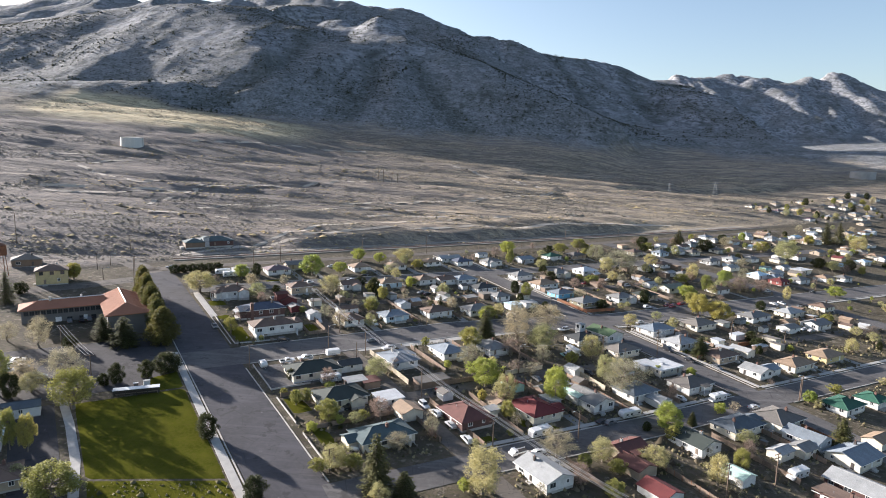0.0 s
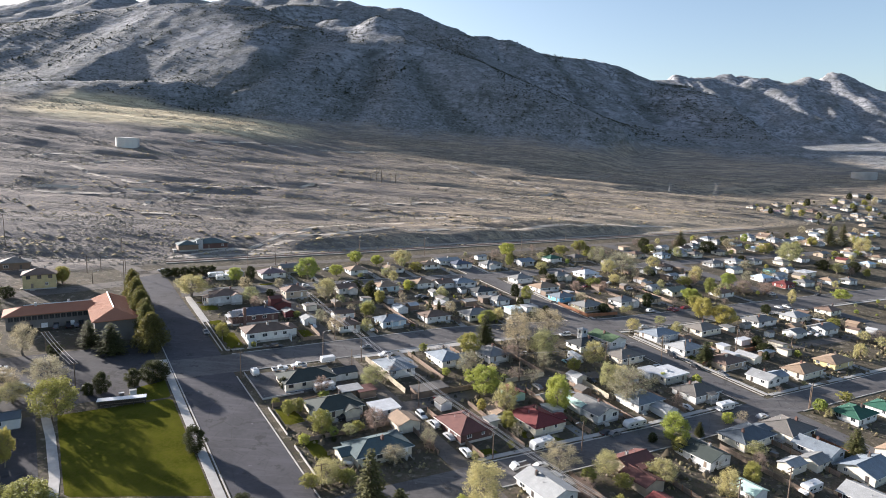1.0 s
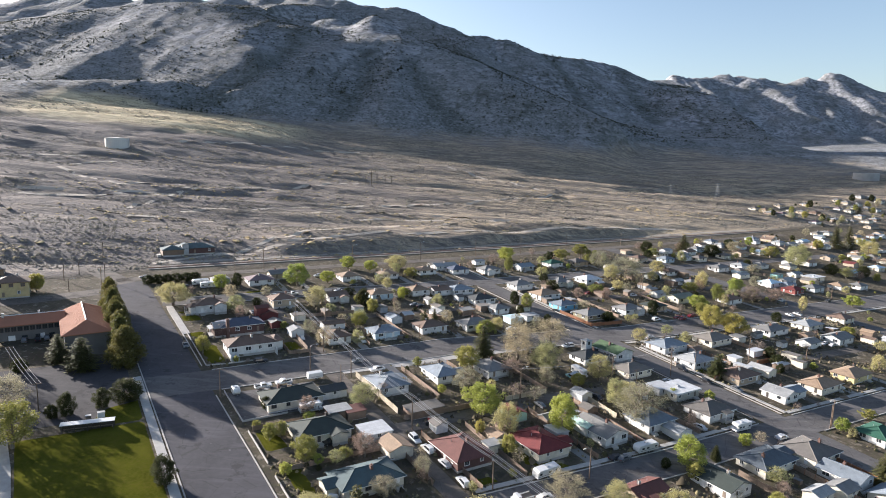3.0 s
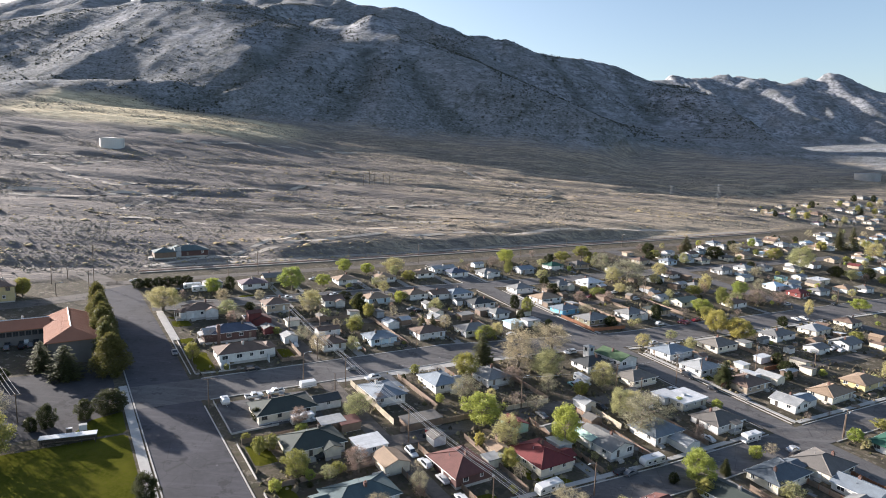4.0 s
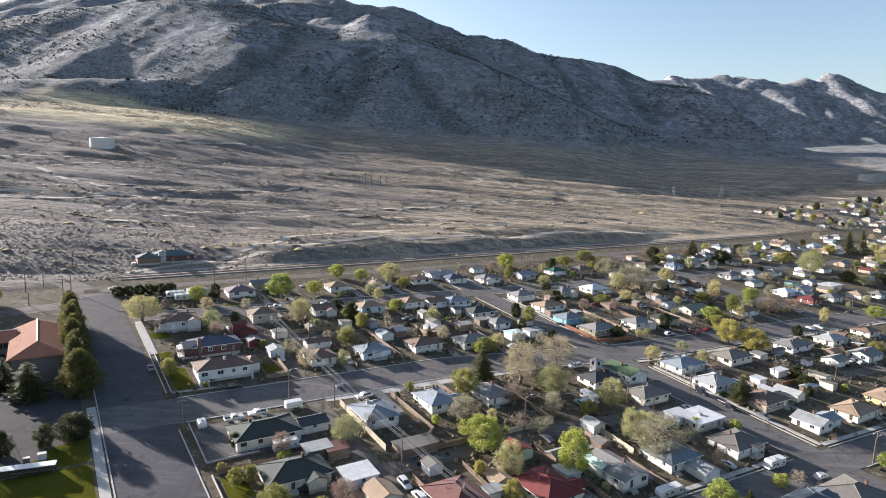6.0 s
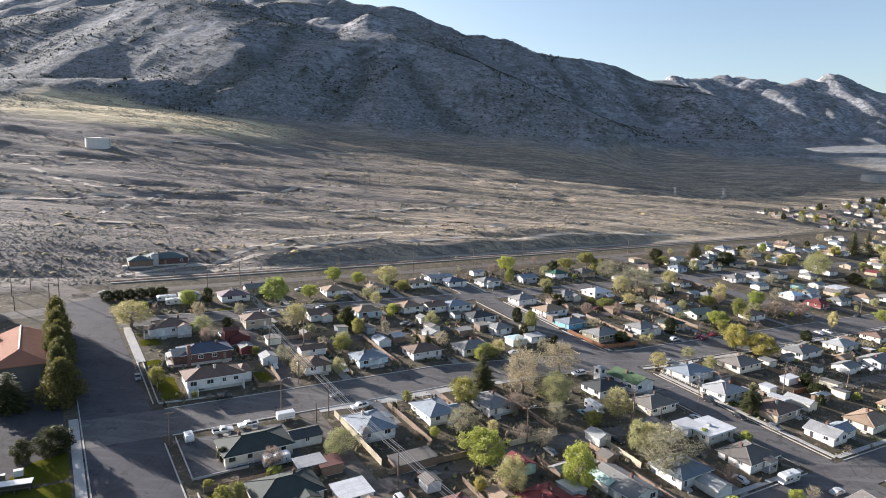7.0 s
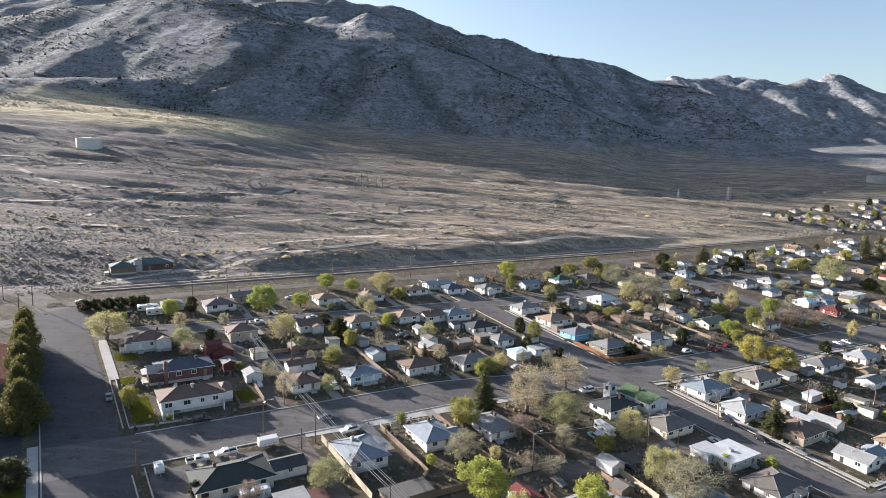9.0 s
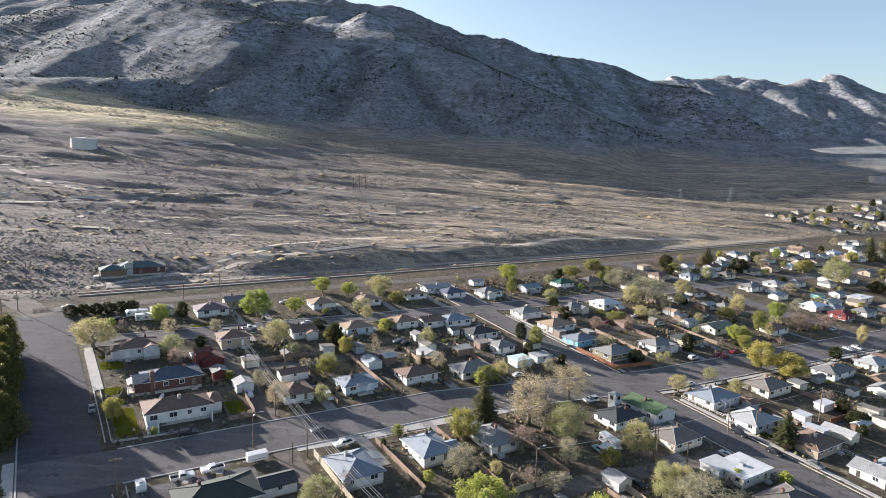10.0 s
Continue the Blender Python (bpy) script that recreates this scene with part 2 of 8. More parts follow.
# the near massif: crests, spurs, gullies and open faces between which the slope is stretched
MASSIF = {
    "left_crest": [(-1266, 1530, 356), (-1039, 1496, 370), (-894, 1474, 385), (-806, 1457, 397), (-727, 1451, 402), (-661, 1446, 411), (-614, 1440, 413), (-573, 1462, 416), (-522, 1519, 423), (-483, 1609, 440), (-420, 1755, 484)],
    "bright_spur": [(-644, 1387, 385), (-661, 1330, 353), (-648, 1224, 298), (-642, 1134, 249), (-646, 1071, 214), (-646, 1024, 187), (-658, 971, 152)],
    "west_hollow": [(-943, 1254, 287), (-853, 1288, 305), (-783, 1305, 315), (-728, 1356, 348)],
    "west_foot": [(-842, 1063, 195), (-777, 1108, 213), (-749, 1127, 222)],
    "left_face": [(-539, 1248, 317), (-501, 1109, 244), (-482, 1005, 184), (-580, 1110, 232), (-454, 1195, 299), (-386, 1061, 230), (-548, 993, 168), (-405, 990, 185)],
    "left_shoulder": [(-499, 1317, 360), (-391, 1194, 305), (-324, 1090, 254), (-320, 1030, 218)],
    "gully": [(-306, 1277, 329), (-296, 1170, 273), (-302, 1080, 227), (-318, 1022, 198), (-341, 981, 177), (-361, 943, 157), (-387, 915, 143)],
    "knob_top": [(-243, 1429, 367), (-208, 1406, 372), (-169, 1389, 384), (-126, 1378, 360), (-98, 1367, 343)],
    "knob_face": [(-226, 1400, 352), (-205, 1340, 338), (-232, 1290, 312)],
    "knob_saddle": [(-306, 1496, 367), (-369, 1598, 412), (-277, 1552, 411)],
    "knob_spur": [(-207, 1218, 294), (-224, 1167, 272), (-261, 1086, 235), (-304, 1007, 200), (-333, 960, 173), (-362, 922, 149)],
    "knob_front": [(-164, 1216, 290), (-192, 1131, 236), (-212, 1034, 186), (-253, 979, 162), (-286, 942, 145)],
    "knob_gully": [(-149, 1189, 260), (-149, 1093, 203), (-159, 1020, 163), (-171, 959, 133)],
    "knob_rib": [(-110, 1212, 280), (-108, 1091, 213), (-107, 995, 158), (-107, 925, 116)],
    "east_gully": [(-76, 1195, 258), (-45, 1099, 197), (0, 1009, 140), (35, 956, 109)],
    "knob_right": [(-54, 1268, 304), (8, 1218, 271), (60, 1173, 241), (108, 1127, 212), (162, 1076, 178), (222, 1038, 152), (282, 1020, 136)],
    "east_face": [(8, 1117, 210), (65, 1054, 168), (118, 1014, 139), (187, 991, 118)],
    "skyline": [(-482, 2014, 567), (-354, 1980, 554), (-290, 1958, 538), (-160, 1935, 523), (-100, 1918, 508), (-57, 1901, 487), (9, 1879, 461), (52, 1856, 433), (82, 1845, 433), (109, 1822, 417), (152, 1800, 414), (200, 1800, 394), (250, 1811, 382), (330, 1856, 379), (427, 1890, 378), (518, 1912, 363), (567, 1912, 331)],
    "dark_hollow": [(-35, 1688, 390), (37, 1552, 328), (113, 1462, 284), (198, 1406, 230), (283, 1328, 184)],
    "outcrop_spur": [(150, 1778, 399), (165, 1665, 335), (191, 1564, 280), (240, 1474, 232)],
    "ravine": [(262, 1778, 354), (284, 1665, 295), (297, 1530, 232), (323, 1395, 178)],
    "mid_right_spur": [(404, 1856, 366), (405, 1710, 296), (397, 1575, 232), (397, 1440, 182)],
    "ravine_east": [(498, 1868, 342), (488, 1732, 279), (481, 1598, 222), (483, 1462, 173)],
    "right_spur": [(567, 1912, 331), (578, 1800, 301), (588, 1710, 274), (612, 1631, 262), (619, 1552, 229), (634, 1485, 198), (640, 1406, 168), (665, 1328, 141)],
    "right_flank": [(538, 1552, 207), (527, 1440, 167), (548, 1361, 145)],
    "hidden_back": [(-780, 1690, 360), (-580, 1600, 375), (-370, 1670, 415), (-170, 1600, 330), (-70, 1550, 300)],
    "foot": [(-1100, 960, 185), (-850, 950, 167), (-660, 955, 176), (-520, 955, 186), (-415, 960, 188), (-300, 935, 131), (-199, 890, 113), (-107, 860, 101), (9, 860, 93), (125, 860, 87), (232, 950, 95), (396, 1130, 115), (549, 1200, 124), (712, 1260, 126)],
}


def resample(pts, step=42.0):
    out = [pts[0]]
    for p, q in zip(pts, pts[1:]):
        n = max(1, round(math.hypot(q[0] - p[0], q[1] - p[1]) / step))
        out += [tuple(a + (b - a) * k / n for a, b in zip(p, q)) for k in range(1, n + 1)]
    return out


KNOTS = np.array(sorted({(round(x), round(y)): (x, y, z) for name, line in MASSIF.items()
                         for x, y, z in (line if name == "left_face" else resample(line))}.values()), float)


def spread(dx, dy):
    return np.sqrt(dx * dx + dy * dy + 14.0 ** 2)


def stretch_weights():
    n = len(KNOTS)
    kx, ky = KNOTS[:, 0], KNOTS[:, 1]
    m = np.zeros((n + 3, n + 3))
    m[:n, :n] = spread(kx[:, None] - kx[None], ky[:, None] - ky[None]) / 1000 + np.eye(n) * -0.002
    m[:n, n:] = np.stack([np.ones(n), kx / 1000, ky / 1000], -1)
    m[n:, :n] = m[:n, n:].T
    return np.linalg.solve(m, np.concatenate([KNOTS[:, 2], np.zeros(3)]))


STRETCH = stretch_weights()


def massif(x, y):
    """The slope stretched between the lines of the near massif."""
    fx, fy = np.ravel(x), np.ravel(y)
    out = np.empty(len(fx))
    n = len(KNOTS)
    for i in range(0, len(fx), 6000):
        px, py = fx[i:i + 6000], fy[i:i + 6000]
        k = spread(px[:, None] - KNOTS[None, :, 0], py[:, None] - KNOTS[None, :, 1]) / 1000
        out[i:i + 6000] = k @ STRETCH[:n] + STRETCH[n] + STRETCH[n + 1] * px / 1000 + STRETCH[n + 2] * py / 1000
    return out.reshape(np.shape(x))


def crest_line(x):
    """How far back the crest of the massif lies."""
    line = MASSIF["skyline"]
    return np.interp(x, [p[0] for p in line], [p[1] for p in line]) + 4


def mountain(x, y):
    """Height of the range: the near massif, and the flanks that fall from each ridge behind it."""
    wx = x + 11 * fbm(x / 150, y / 150, 31, 3)
    wy = y + 11 * fbm(x / 150, y / 150, 57, 3)
    best = np.full(np.shape(x), -1e3)
    for slope, pts in RIDGES.values():
        for (x0, y0, z0), (x1, y1, z1) in zip(pts, pts[1:]):
            dx, dy = x1 - x0, y1 - y0
            t = np.clip(((wx - x0) * dx + (wy - y0) * dy) / (dx * dx + dy * dy), 0, 1)
            near = np.hypot(x - x0 - t * dx, y - y0 - t * dy)
            dist = np.hypot(wx - x0 - t * dx, wy - y0 - t * dy)
            dist = np.minimum(dist, near * 1.3)
            best = np.maximum(best, z0 + t * (z1 - z0) - slope * (dist * dist / (dist + 18.0)))
    wx, wy = x + 0.4 * (wx - x), y + 0.4 * (wy - y)
    front = massif(wx, wy) - 0.9 * np.maximum(0, y - crest_line(x)) - 0.7 * np.maximum(0, x - 690) - 0.3 * np.maximum(0, -1180 - x)
    front = front - 0.6 * np.maximum(0, 830 - y - 0.1 * np.abs(x))
    return np.maximum(best, front)


def town_plane(x, y):
    return 0.2 - 0.0558 * x + 0.0763 * y


def shelf(x, y):
    """How far a point lies on the gentle golden apron at the mountain's foot."""
    return smooth(-620, -440, x) * smooth(-130, -330, x) * smooth(700, 800, y) * smooth(1010, 930, y)


def land(x, y):
    x, y = np.asarray(x, float), np.asarray(y, float)
    u, v = CU * x + SU * y, -SU * x + CU * y
    # behind the place the slope eases off
    yy = np.where(y < -60, -60 + (y + 60) * 0.35, y)
    xx = np.where(x > 700, 700 + (x - 700) * 0.4, np.where(x < -500, -500 + (x + 500) * 0.4, x))
    z = town_plane(xx, np.minimum(yy, 1100))
    d = np.maximum(0.0, y - 0.25 * x - 430)
    z = z + np.where(d < 560, 32 * (d / 560) ** 2, 32 + (d - 560) * 0.05)
    z = z + 0.03 * np.maximum(0, -x - 100) * smooth(400, 650, y) + 0.085 * np.maximum(0, np.minimum(x, 1500) - 300) * smooth(640, 860, y)
    z = z - 32 * smooth(650, 900, x) * smooth(950, 1400, y)
    # the low golden mound at the mountain's foot
    z = z + 17 * smooth(-640, -300, x) * smooth(-110, -290, x) * smooth(600, 860, y) * smooth(1040, 940, y)
    z = z - 15 * np.exp(-((y - 975) / 90) ** 2) * smooth(-700, -560, x) * smooth(-150, -300, x)
    # rough desert beyond the town
    wild = smooth(288, 320, v)
    west = smooth(-5, -40, u)
    z = z + np.maximum(wild, west * 0.25) * (0.9 * fbm(x / 70, y / 16, 3, 4) + 1.3 * wild * fbm(x / 260, y / 70, 5, 3))
    # washes that run across the fan
    z = z - wild * 1.9 * smooth(0.12, 0.0, np.abs(fbm(x / 260 + 3, y / 70, 12, 3)))
    # terraces and low banks that run across the fan
    t1 = smooth(0.0, 0.06, fbm(x / 420 + 7, y / 27, 14, 3)) * 1.5
    t2 = smooth(-0.02, 0.03, fbm(x / 330 + 1, y / 24, 19, 3)) * 1.1
    z = z + wild * smooth(300, 330, v) * (t1 + t2) * smooth(900, 760, y)
    z = z + wild * smooth(300, 330, v) * 1.2 * smooth(-0.025, 0.025, fbm(x / 220 + 3, y / 15, 29, 3)) * smooth(820, 700, y)
    # the steep cut above the railway, and a gully on the right of the fan
    z = z + 4.4 * smooth(303, 306.5, v) * smooth(370, 325, v) * smooth(78, 120, u) * smooth(420, 330, u)
    gy_ = 712 + 0.33 * (x - 234) + 8 * fbm(x / 60, y / 400, 23, 2)
    z = z - 7 * smooth(11, 4, np.abs(y - gy_)) * smooth(185, 225, x) * smooth(450, 420, x)
    far = smooth(650, 900, y)
    if np.any(far > 0):
        mt = mountain(x, y)
        rough = far * (1.3 * fbm(x / 30, y / 44, 21, 5, 0.66) - 3.2 * np.abs(fbm(x / 70, y / 240, 77, 4, 0.6)) + 0.7)
        rough = rough + smooth(1800, 2200, y) * (40 * fbm(x / 130, y / 230, 33, 6, 0.62) - 20 * np.abs(fbm(x / 130, y / 500, 35, 3)))
        k = 10.0
        mt = mt + rough * smooth(-20, 40, mt - z)
        hi, lo = np.maximum(mt, z), np.minimum(mt, z)
        z = hi + k * np.exp(-np.minimum((hi - lo) / k, 30)) * 0.5 * smooth(600, 800, y)
    return z


def gz(x, y):
    return float(land(np.array([x]), np.array([y]))[0])


def guv(u, v):
    x, y = xy(u, v)
    return gz(x, y)


def steps(*spans):
    """Coordinates in spans (start, end, step)."""
    r = []
    for a, b, s in spans:
        n = max(1, round((b - a) / s))
        r += [a + (b - a) * i / n for i in range(n)]
    return np.array(r + [spans[-1][1]])


def ground_mat():
    m, nt, b = nodes_of("dry_ground")
    v = coords(nt)
    zone = nt.nodes.new("ShaderNodeAttribute")
    zone.attribute_name = "zone"
    sep = add(nt, "ShaderNodeSeparateColor", [(zone.outputs[0], 0)])
    wild, mount, rockf = sep.outputs[0], sep.outputs[1], sep.outputs[2]
    stretch = add(nt, "ShaderNodeMapping", [(v, 0)])
    stretch.inputs["Scale"].default_value = (0.45, 1.6, 1.0)
    stretch.inputs["Rotation"].default_value = (0, 0, radians(-3))
    broad = noise_tex(nt, stretch.outputs[0], 0.014, 6, 0.6)
    streak = noise_tex(nt, stretch.outputs[0], 0.09, 5, 0.65)
    fine = noise_tex(nt, v, 1.1, 4, 0.6)
    tiny = noise_tex(nt, v, 6.0, 3, 0.6)
    # yards: grey-brown gravel and bare earth
    yard = mix(nt, ramp(nt, noise_tex(nt, v, 0.12, 5), (0.35, 0.0), (0.65, 1.0)), (0.05, 0.04, 0.031), (0.135, 0.107, 0.08))
    yard = mix(nt, ramp(nt, fine, (0.42, 0.0), (0.62, 0.75)), yard, (0.05, 0.053, 0.024))
    yard = mix(nt, ramp(nt, noise_tex(nt, v, 0.45, 4, 0.65), (0.57, 0.0), (0.64, 0.7)), yard, (0.25, 0.215, 0.17))
    yard = mix(nt, ramp(nt, noise_tex(nt, v, 0.33, 4, 0.6), (0.34, 0.7), (0.41, 0.0)), yard, (0.03, 0.028, 0.024))
    # fan: straw-coloured grass over grey soil
    fan = mix(nt, ramp(nt, streak, (0.36, 0.0), (0.6, 1.0)), (0.18, 0.152, 0.118), (0.54, 0.425, 0.27))
    long = add(nt, "ShaderNodeMapping", [(v, 0)])
    long.inputs["Scale"].default_value = (0.10, 1.5, 1.0)
    long.inputs["Rotation"].default_value = (0, 0, radians(-8))
    bands = noise_tex(nt, long.outputs[0], 0.05, 5, 0.7)
    fan = mix(nt, ramp(nt, bands, (0.46, 0.0), (0.58, 0.75)), fan, (0.17, 0.148, 0.125))
    fan = mix(nt, ramp(nt, noise_tex(nt, long.outputs[0], 0.13, 4, 0.6), (0.56, 0.0), (0.66, 0.8)), fan, (0.5, 0.41, 0.28))
    fan = mix(nt, ramp(nt, broad, (0.44, 0.0), (0.62, 0.7)), fan, (0.25, 0.21, 0.17))
    patch = add(nt, "ShaderNodeMapping", [(v, 0)])
    patch.inputs["Scale"].default_value = (0.3, 1.3, 1.0)
    patch.inputs["Rotation"].default_value = (0, 0, radians(4))
    clump = noise_tex(nt, patch.outputs[0], 0.13, 6, 0.75)
    fan = mix(nt, ramp(nt, clump, (0.40, 0.7), (0.47, 0.0)), fan, (0.10, 0.092, 0.082))
    fan = mix(nt, ramp(nt, clump, (0.55, 0.0), (0.6, 0.65)), fan, (0.56, 0.465, 0.315))
    thin = noise_tex(nt, long.outputs[0], 0.34, 5, 0.7)
    fan = mix(nt, ramp(nt, thin, (0.40, 0.75), (0.45, 0.0)), fan, (0.10, 0.09, 0.078))
    fan = mix(nt, ramp(nt, thin, (0.56, 0.0), (0.6, 0.6)), fan, (0.54, 0.445, 0.29))
    fan = mix(nt, zone.outputs["Alpha"], fan, mix(nt, streak, (0.095, 0.088, 0.085), (0.25, 0.226, 0.212)))
    fan = mix(nt, ramp(nt, fine, (0.5, 0.0), (0.62, 0.5)), fan, (0.11, 0.105, 0.075))
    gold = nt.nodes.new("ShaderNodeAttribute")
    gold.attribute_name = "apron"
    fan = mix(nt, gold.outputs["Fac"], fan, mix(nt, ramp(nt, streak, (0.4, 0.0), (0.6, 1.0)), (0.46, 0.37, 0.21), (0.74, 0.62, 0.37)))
    # slopes: grey-olive brush over paler rock
    slope = mix(nt, ramp(nt, noise_tex(nt, v, 0.02, 6, 0.62), (0.38, 0.0), (0.62, 1.0)), (0.135, 0.132, 0.12), (0.205, 0.198, 0.188))
    speck = noise_tex(nt, v, 0.3, 5, 0.75)
    slope = mix(nt, ramp(nt, speck, (0.46, 0.9), (0.495, 0.0)), slope, (0.082, 0.085, 0.07))
    slope = mix(nt, ramp(nt, noise_tex(nt, v, 0.16, 5, 0.7), (0.53, 0.0), (0.57, 0.7)), slope, (0.25, 0.238, 0.225))
    # thin pale ledges that follow the beds of the rock
    beds = add(nt, "ShaderNodeMapping", [(v, 0)])
    beds.inputs["Scale"].default_value = (0.3, 0.3, 1.2)
    beds.inputs["Rotation"].default_value = (radians(9), radians(6), 0)
    ledge = noise_tex(nt, beds.outputs[0], 0.11, 6, 0.72)
    slope = mix(nt, ramp(nt, ledge, (0.55, 0.0), (0.6, 0.45)), slope, (0.29, 0.28, 0.265))
    slope = mix(nt, ramp(nt, ledge, (0.40, 0.4), (0.45, 0.0)), slope, (0.085, 0.086, 0.075))
    rock = mix(nt, ramp(nt, noise_tex(nt, v, 0.06, 6, 0.75), (0.42, 0.0), (0.54, 1.0)), (0.095, 0.095, 0.09), (0.30, 0.287, 0.275))
    rock = mix(nt, ramp(nt, ledge, (0.44, 0.45), (0.5, 0.0)), rock, (0.14, 0.145, 0.14))
    slope = mix(nt, rockf, slope, rock)
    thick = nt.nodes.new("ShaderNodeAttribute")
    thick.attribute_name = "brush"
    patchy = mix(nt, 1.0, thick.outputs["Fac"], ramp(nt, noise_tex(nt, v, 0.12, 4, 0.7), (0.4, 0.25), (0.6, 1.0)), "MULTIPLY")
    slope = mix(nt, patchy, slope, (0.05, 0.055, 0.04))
    dots = add(nt, "ShaderNodeTexVoronoi", [(v, "Vector")], Scale=0.075)
    bush = ramp(nt, dots.outputs["Distance"], (0.15, 0.8), (0.22, 0.0))
    slope = mix(nt, bush, slope, (0.04, 0.043, 0.03))
    # distance haze put into the colour: fan and slopes tinted blue, slopes lightened
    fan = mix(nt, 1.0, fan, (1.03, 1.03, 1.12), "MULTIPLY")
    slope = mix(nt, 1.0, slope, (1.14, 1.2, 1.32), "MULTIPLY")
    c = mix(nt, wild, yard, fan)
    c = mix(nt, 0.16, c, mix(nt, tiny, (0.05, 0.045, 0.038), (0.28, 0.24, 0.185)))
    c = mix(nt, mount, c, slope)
    nt.links.new(c, b.inputs["Base Color"])
    b.inputs["Roughness"].default_value = 0.95
    b.inputs["Specular IOR Level"].default_value = 0.1
    # fine relief in the yards, deep small gullies and ledges on the slopes
    gully = noise_tex(nt, v, 0.045, 7, 0.68)
    gm = nt.nodes.new("ShaderNodeMath")
    gm.operation = "MULTIPLY"
    nt.links.new(gully, gm.inputs[0])
    nt.links.new(mount, gm.inputs[1])
    gs = nt.nodes.new("ShaderNodeMath")
    gs.operation = "MULTIPLY_ADD"
    gs.inputs[1].default_value = 7.0
    nt.links.new(gm.outputs[0], gs.inputs[0])
    fm = nt.nodes.new("ShaderNodeMath")
    fm.operation = "MULTIPLY"
    fm.inputs[1].default_value = 0.3
    nt.links.new(fine, fm.inputs[0])
    nt.links.new(fm.outputs[0], gs.inputs[2])
    tw = nt.nodes.new("ShaderNodeMath")
    tw.operation = "MULTIPLY"
    nt.links.new(clump, tw.inputs[0])
    nt.links.new(wild, tw.inputs[1])
    ta = nt.nodes.new("ShaderNodeMath")
    ta.operation = "MULTIPLY_ADD"
    ta.inputs[1].default_value = 5.0
    nt.links.new(tw.outputs[0], ta.inputs[0])
    nt.links.new(gs.outputs[0], ta.inputs[2])
    bump(nt, b, ta.outputs[0], 0.7, 1.0)
    return m


def build_ground():
    xs = steps((-4600, -2600, 250), (-2600, -1000, 40), (-1000, -300, 9), (-300, 480, 5), (480, 1100, 9), (1100, 2600, 26), (2600, 4600, 250))
    ys = steps((-4000, -200, 250), (-200, 40, 30), (40, 330, 5), (330, 620, 5), (620, 860, 7), (860, 1420, 7), (1420, 2000, 10), (2000, 3100, 24), (3100, 4900, 200))
    X, Y = np.meshgrid(xs, ys)
    Z = land(X, Y)
    nx, ny = len(xs), len(ys)
    me = bpy.data.meshes.new("ground")
    me.vertices.add(nx * ny)
    me.vertices.foreach_set("co", np.stack([X, Y, Z], -1).ravel())
    i = (np.arange(ny - 1)[:, None] * nx + np.arange(nx - 1)[None, :]).ravel()
    quads = np.stack([i, i + 1, i + 1 + nx, i + nx], -1)
    me.loops.add(quads.size)
    me.loops.foreach_set("vertex_index", quads.ravel())
    me.polygons.add(len(quads))
    me.polygons.foreach_set("loop_start", np.arange(len(quads)) * 4)
    me.polygons.foreach_set("loop_total", np.full(len(quads), 4))
    me.polygons.foreach_set("use_smooth", np.ones(len(quads), bool))
    U, V = CU * X + SU * Y, -SU * X + CU * Y
    wild = np.maximum(smooth(284, 300, V + 8 * fbm(X / 30, Y / 30, 9, 3)), smooth(-10, -60, U) * smooth(225, 285, V))
    over = Z - (town_plane(X, np.minimum(Y, 1100)) + 30)
    mount = smooth(780, 900, Y + 60 * fbm(X / 90, Y / 90, 41, 3)) * smooth(2, 26, over + 10 * fbm(X / 60, Y / 60, 44, 3))
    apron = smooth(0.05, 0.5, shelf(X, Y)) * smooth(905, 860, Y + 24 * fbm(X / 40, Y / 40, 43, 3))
    mount = mount * (1 - apron)
    # painted shade: the plain beyond the right-hand spur takes the darker slope colour
    mount = np.maximum(mount, smooth(1000, 1100, Y) * smooth(420, 520, X))
    gy, gx = np.gradient(Z, ys, xs)
    steep = np.hypot(gx, gy)
    lap = fbm(X / 90, Y / 90, 91, 4)
    rockf = np.maximum(smooth(0.42, 0.85, steep + 0.5 * lap) * smooth(40, 170, over) * 0.9, smooth(1900, 2200, Y) * smooth(0.25, 0.6, steep + 0.6 * lap))
    crags = smooth(0.0, 0.22, fbm(X / 70, Y / 55, 93, 5, 0.6) + 0.05) * smooth(20, 120, X) * smooth(1330, 1480, Y) * smooth(2000, 1900, Y)
    crags = np.maximum(crags, smooth(0.05, 0.3, fbm(X / 30, Y / 40, 95, 4) + 0.1) * smooth(1230, 1290, Y) * smooth(1480, 1400, Y) * smooth(-300, -240, X) * smooth(-60, -110, X))
    rockf = np.maximum(rockf, crags)
    col = me.attributes.new("zone", "FLOAT_COLOR", "POINT")
    soil = 0.72 * smooth(60, -190, X + 50 * fbm(X / 160, Y / 60, 52, 3)) * smooth(900, 700, Y) * (1 - apron)
    rgba = np.stack([wild, mount, rockf, soil], -1)
    col.data.foreach_set("color", rgba.astype(np.float32).ravel())
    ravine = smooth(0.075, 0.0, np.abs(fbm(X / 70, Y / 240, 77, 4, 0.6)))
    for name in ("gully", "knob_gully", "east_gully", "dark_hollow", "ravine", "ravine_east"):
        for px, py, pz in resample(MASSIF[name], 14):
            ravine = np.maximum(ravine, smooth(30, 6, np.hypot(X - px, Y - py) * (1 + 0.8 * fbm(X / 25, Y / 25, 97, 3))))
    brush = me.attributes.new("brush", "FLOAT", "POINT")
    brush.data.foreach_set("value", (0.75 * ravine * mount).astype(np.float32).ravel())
    gold = me.attributes.new("apron", "FLOAT", "POINT")
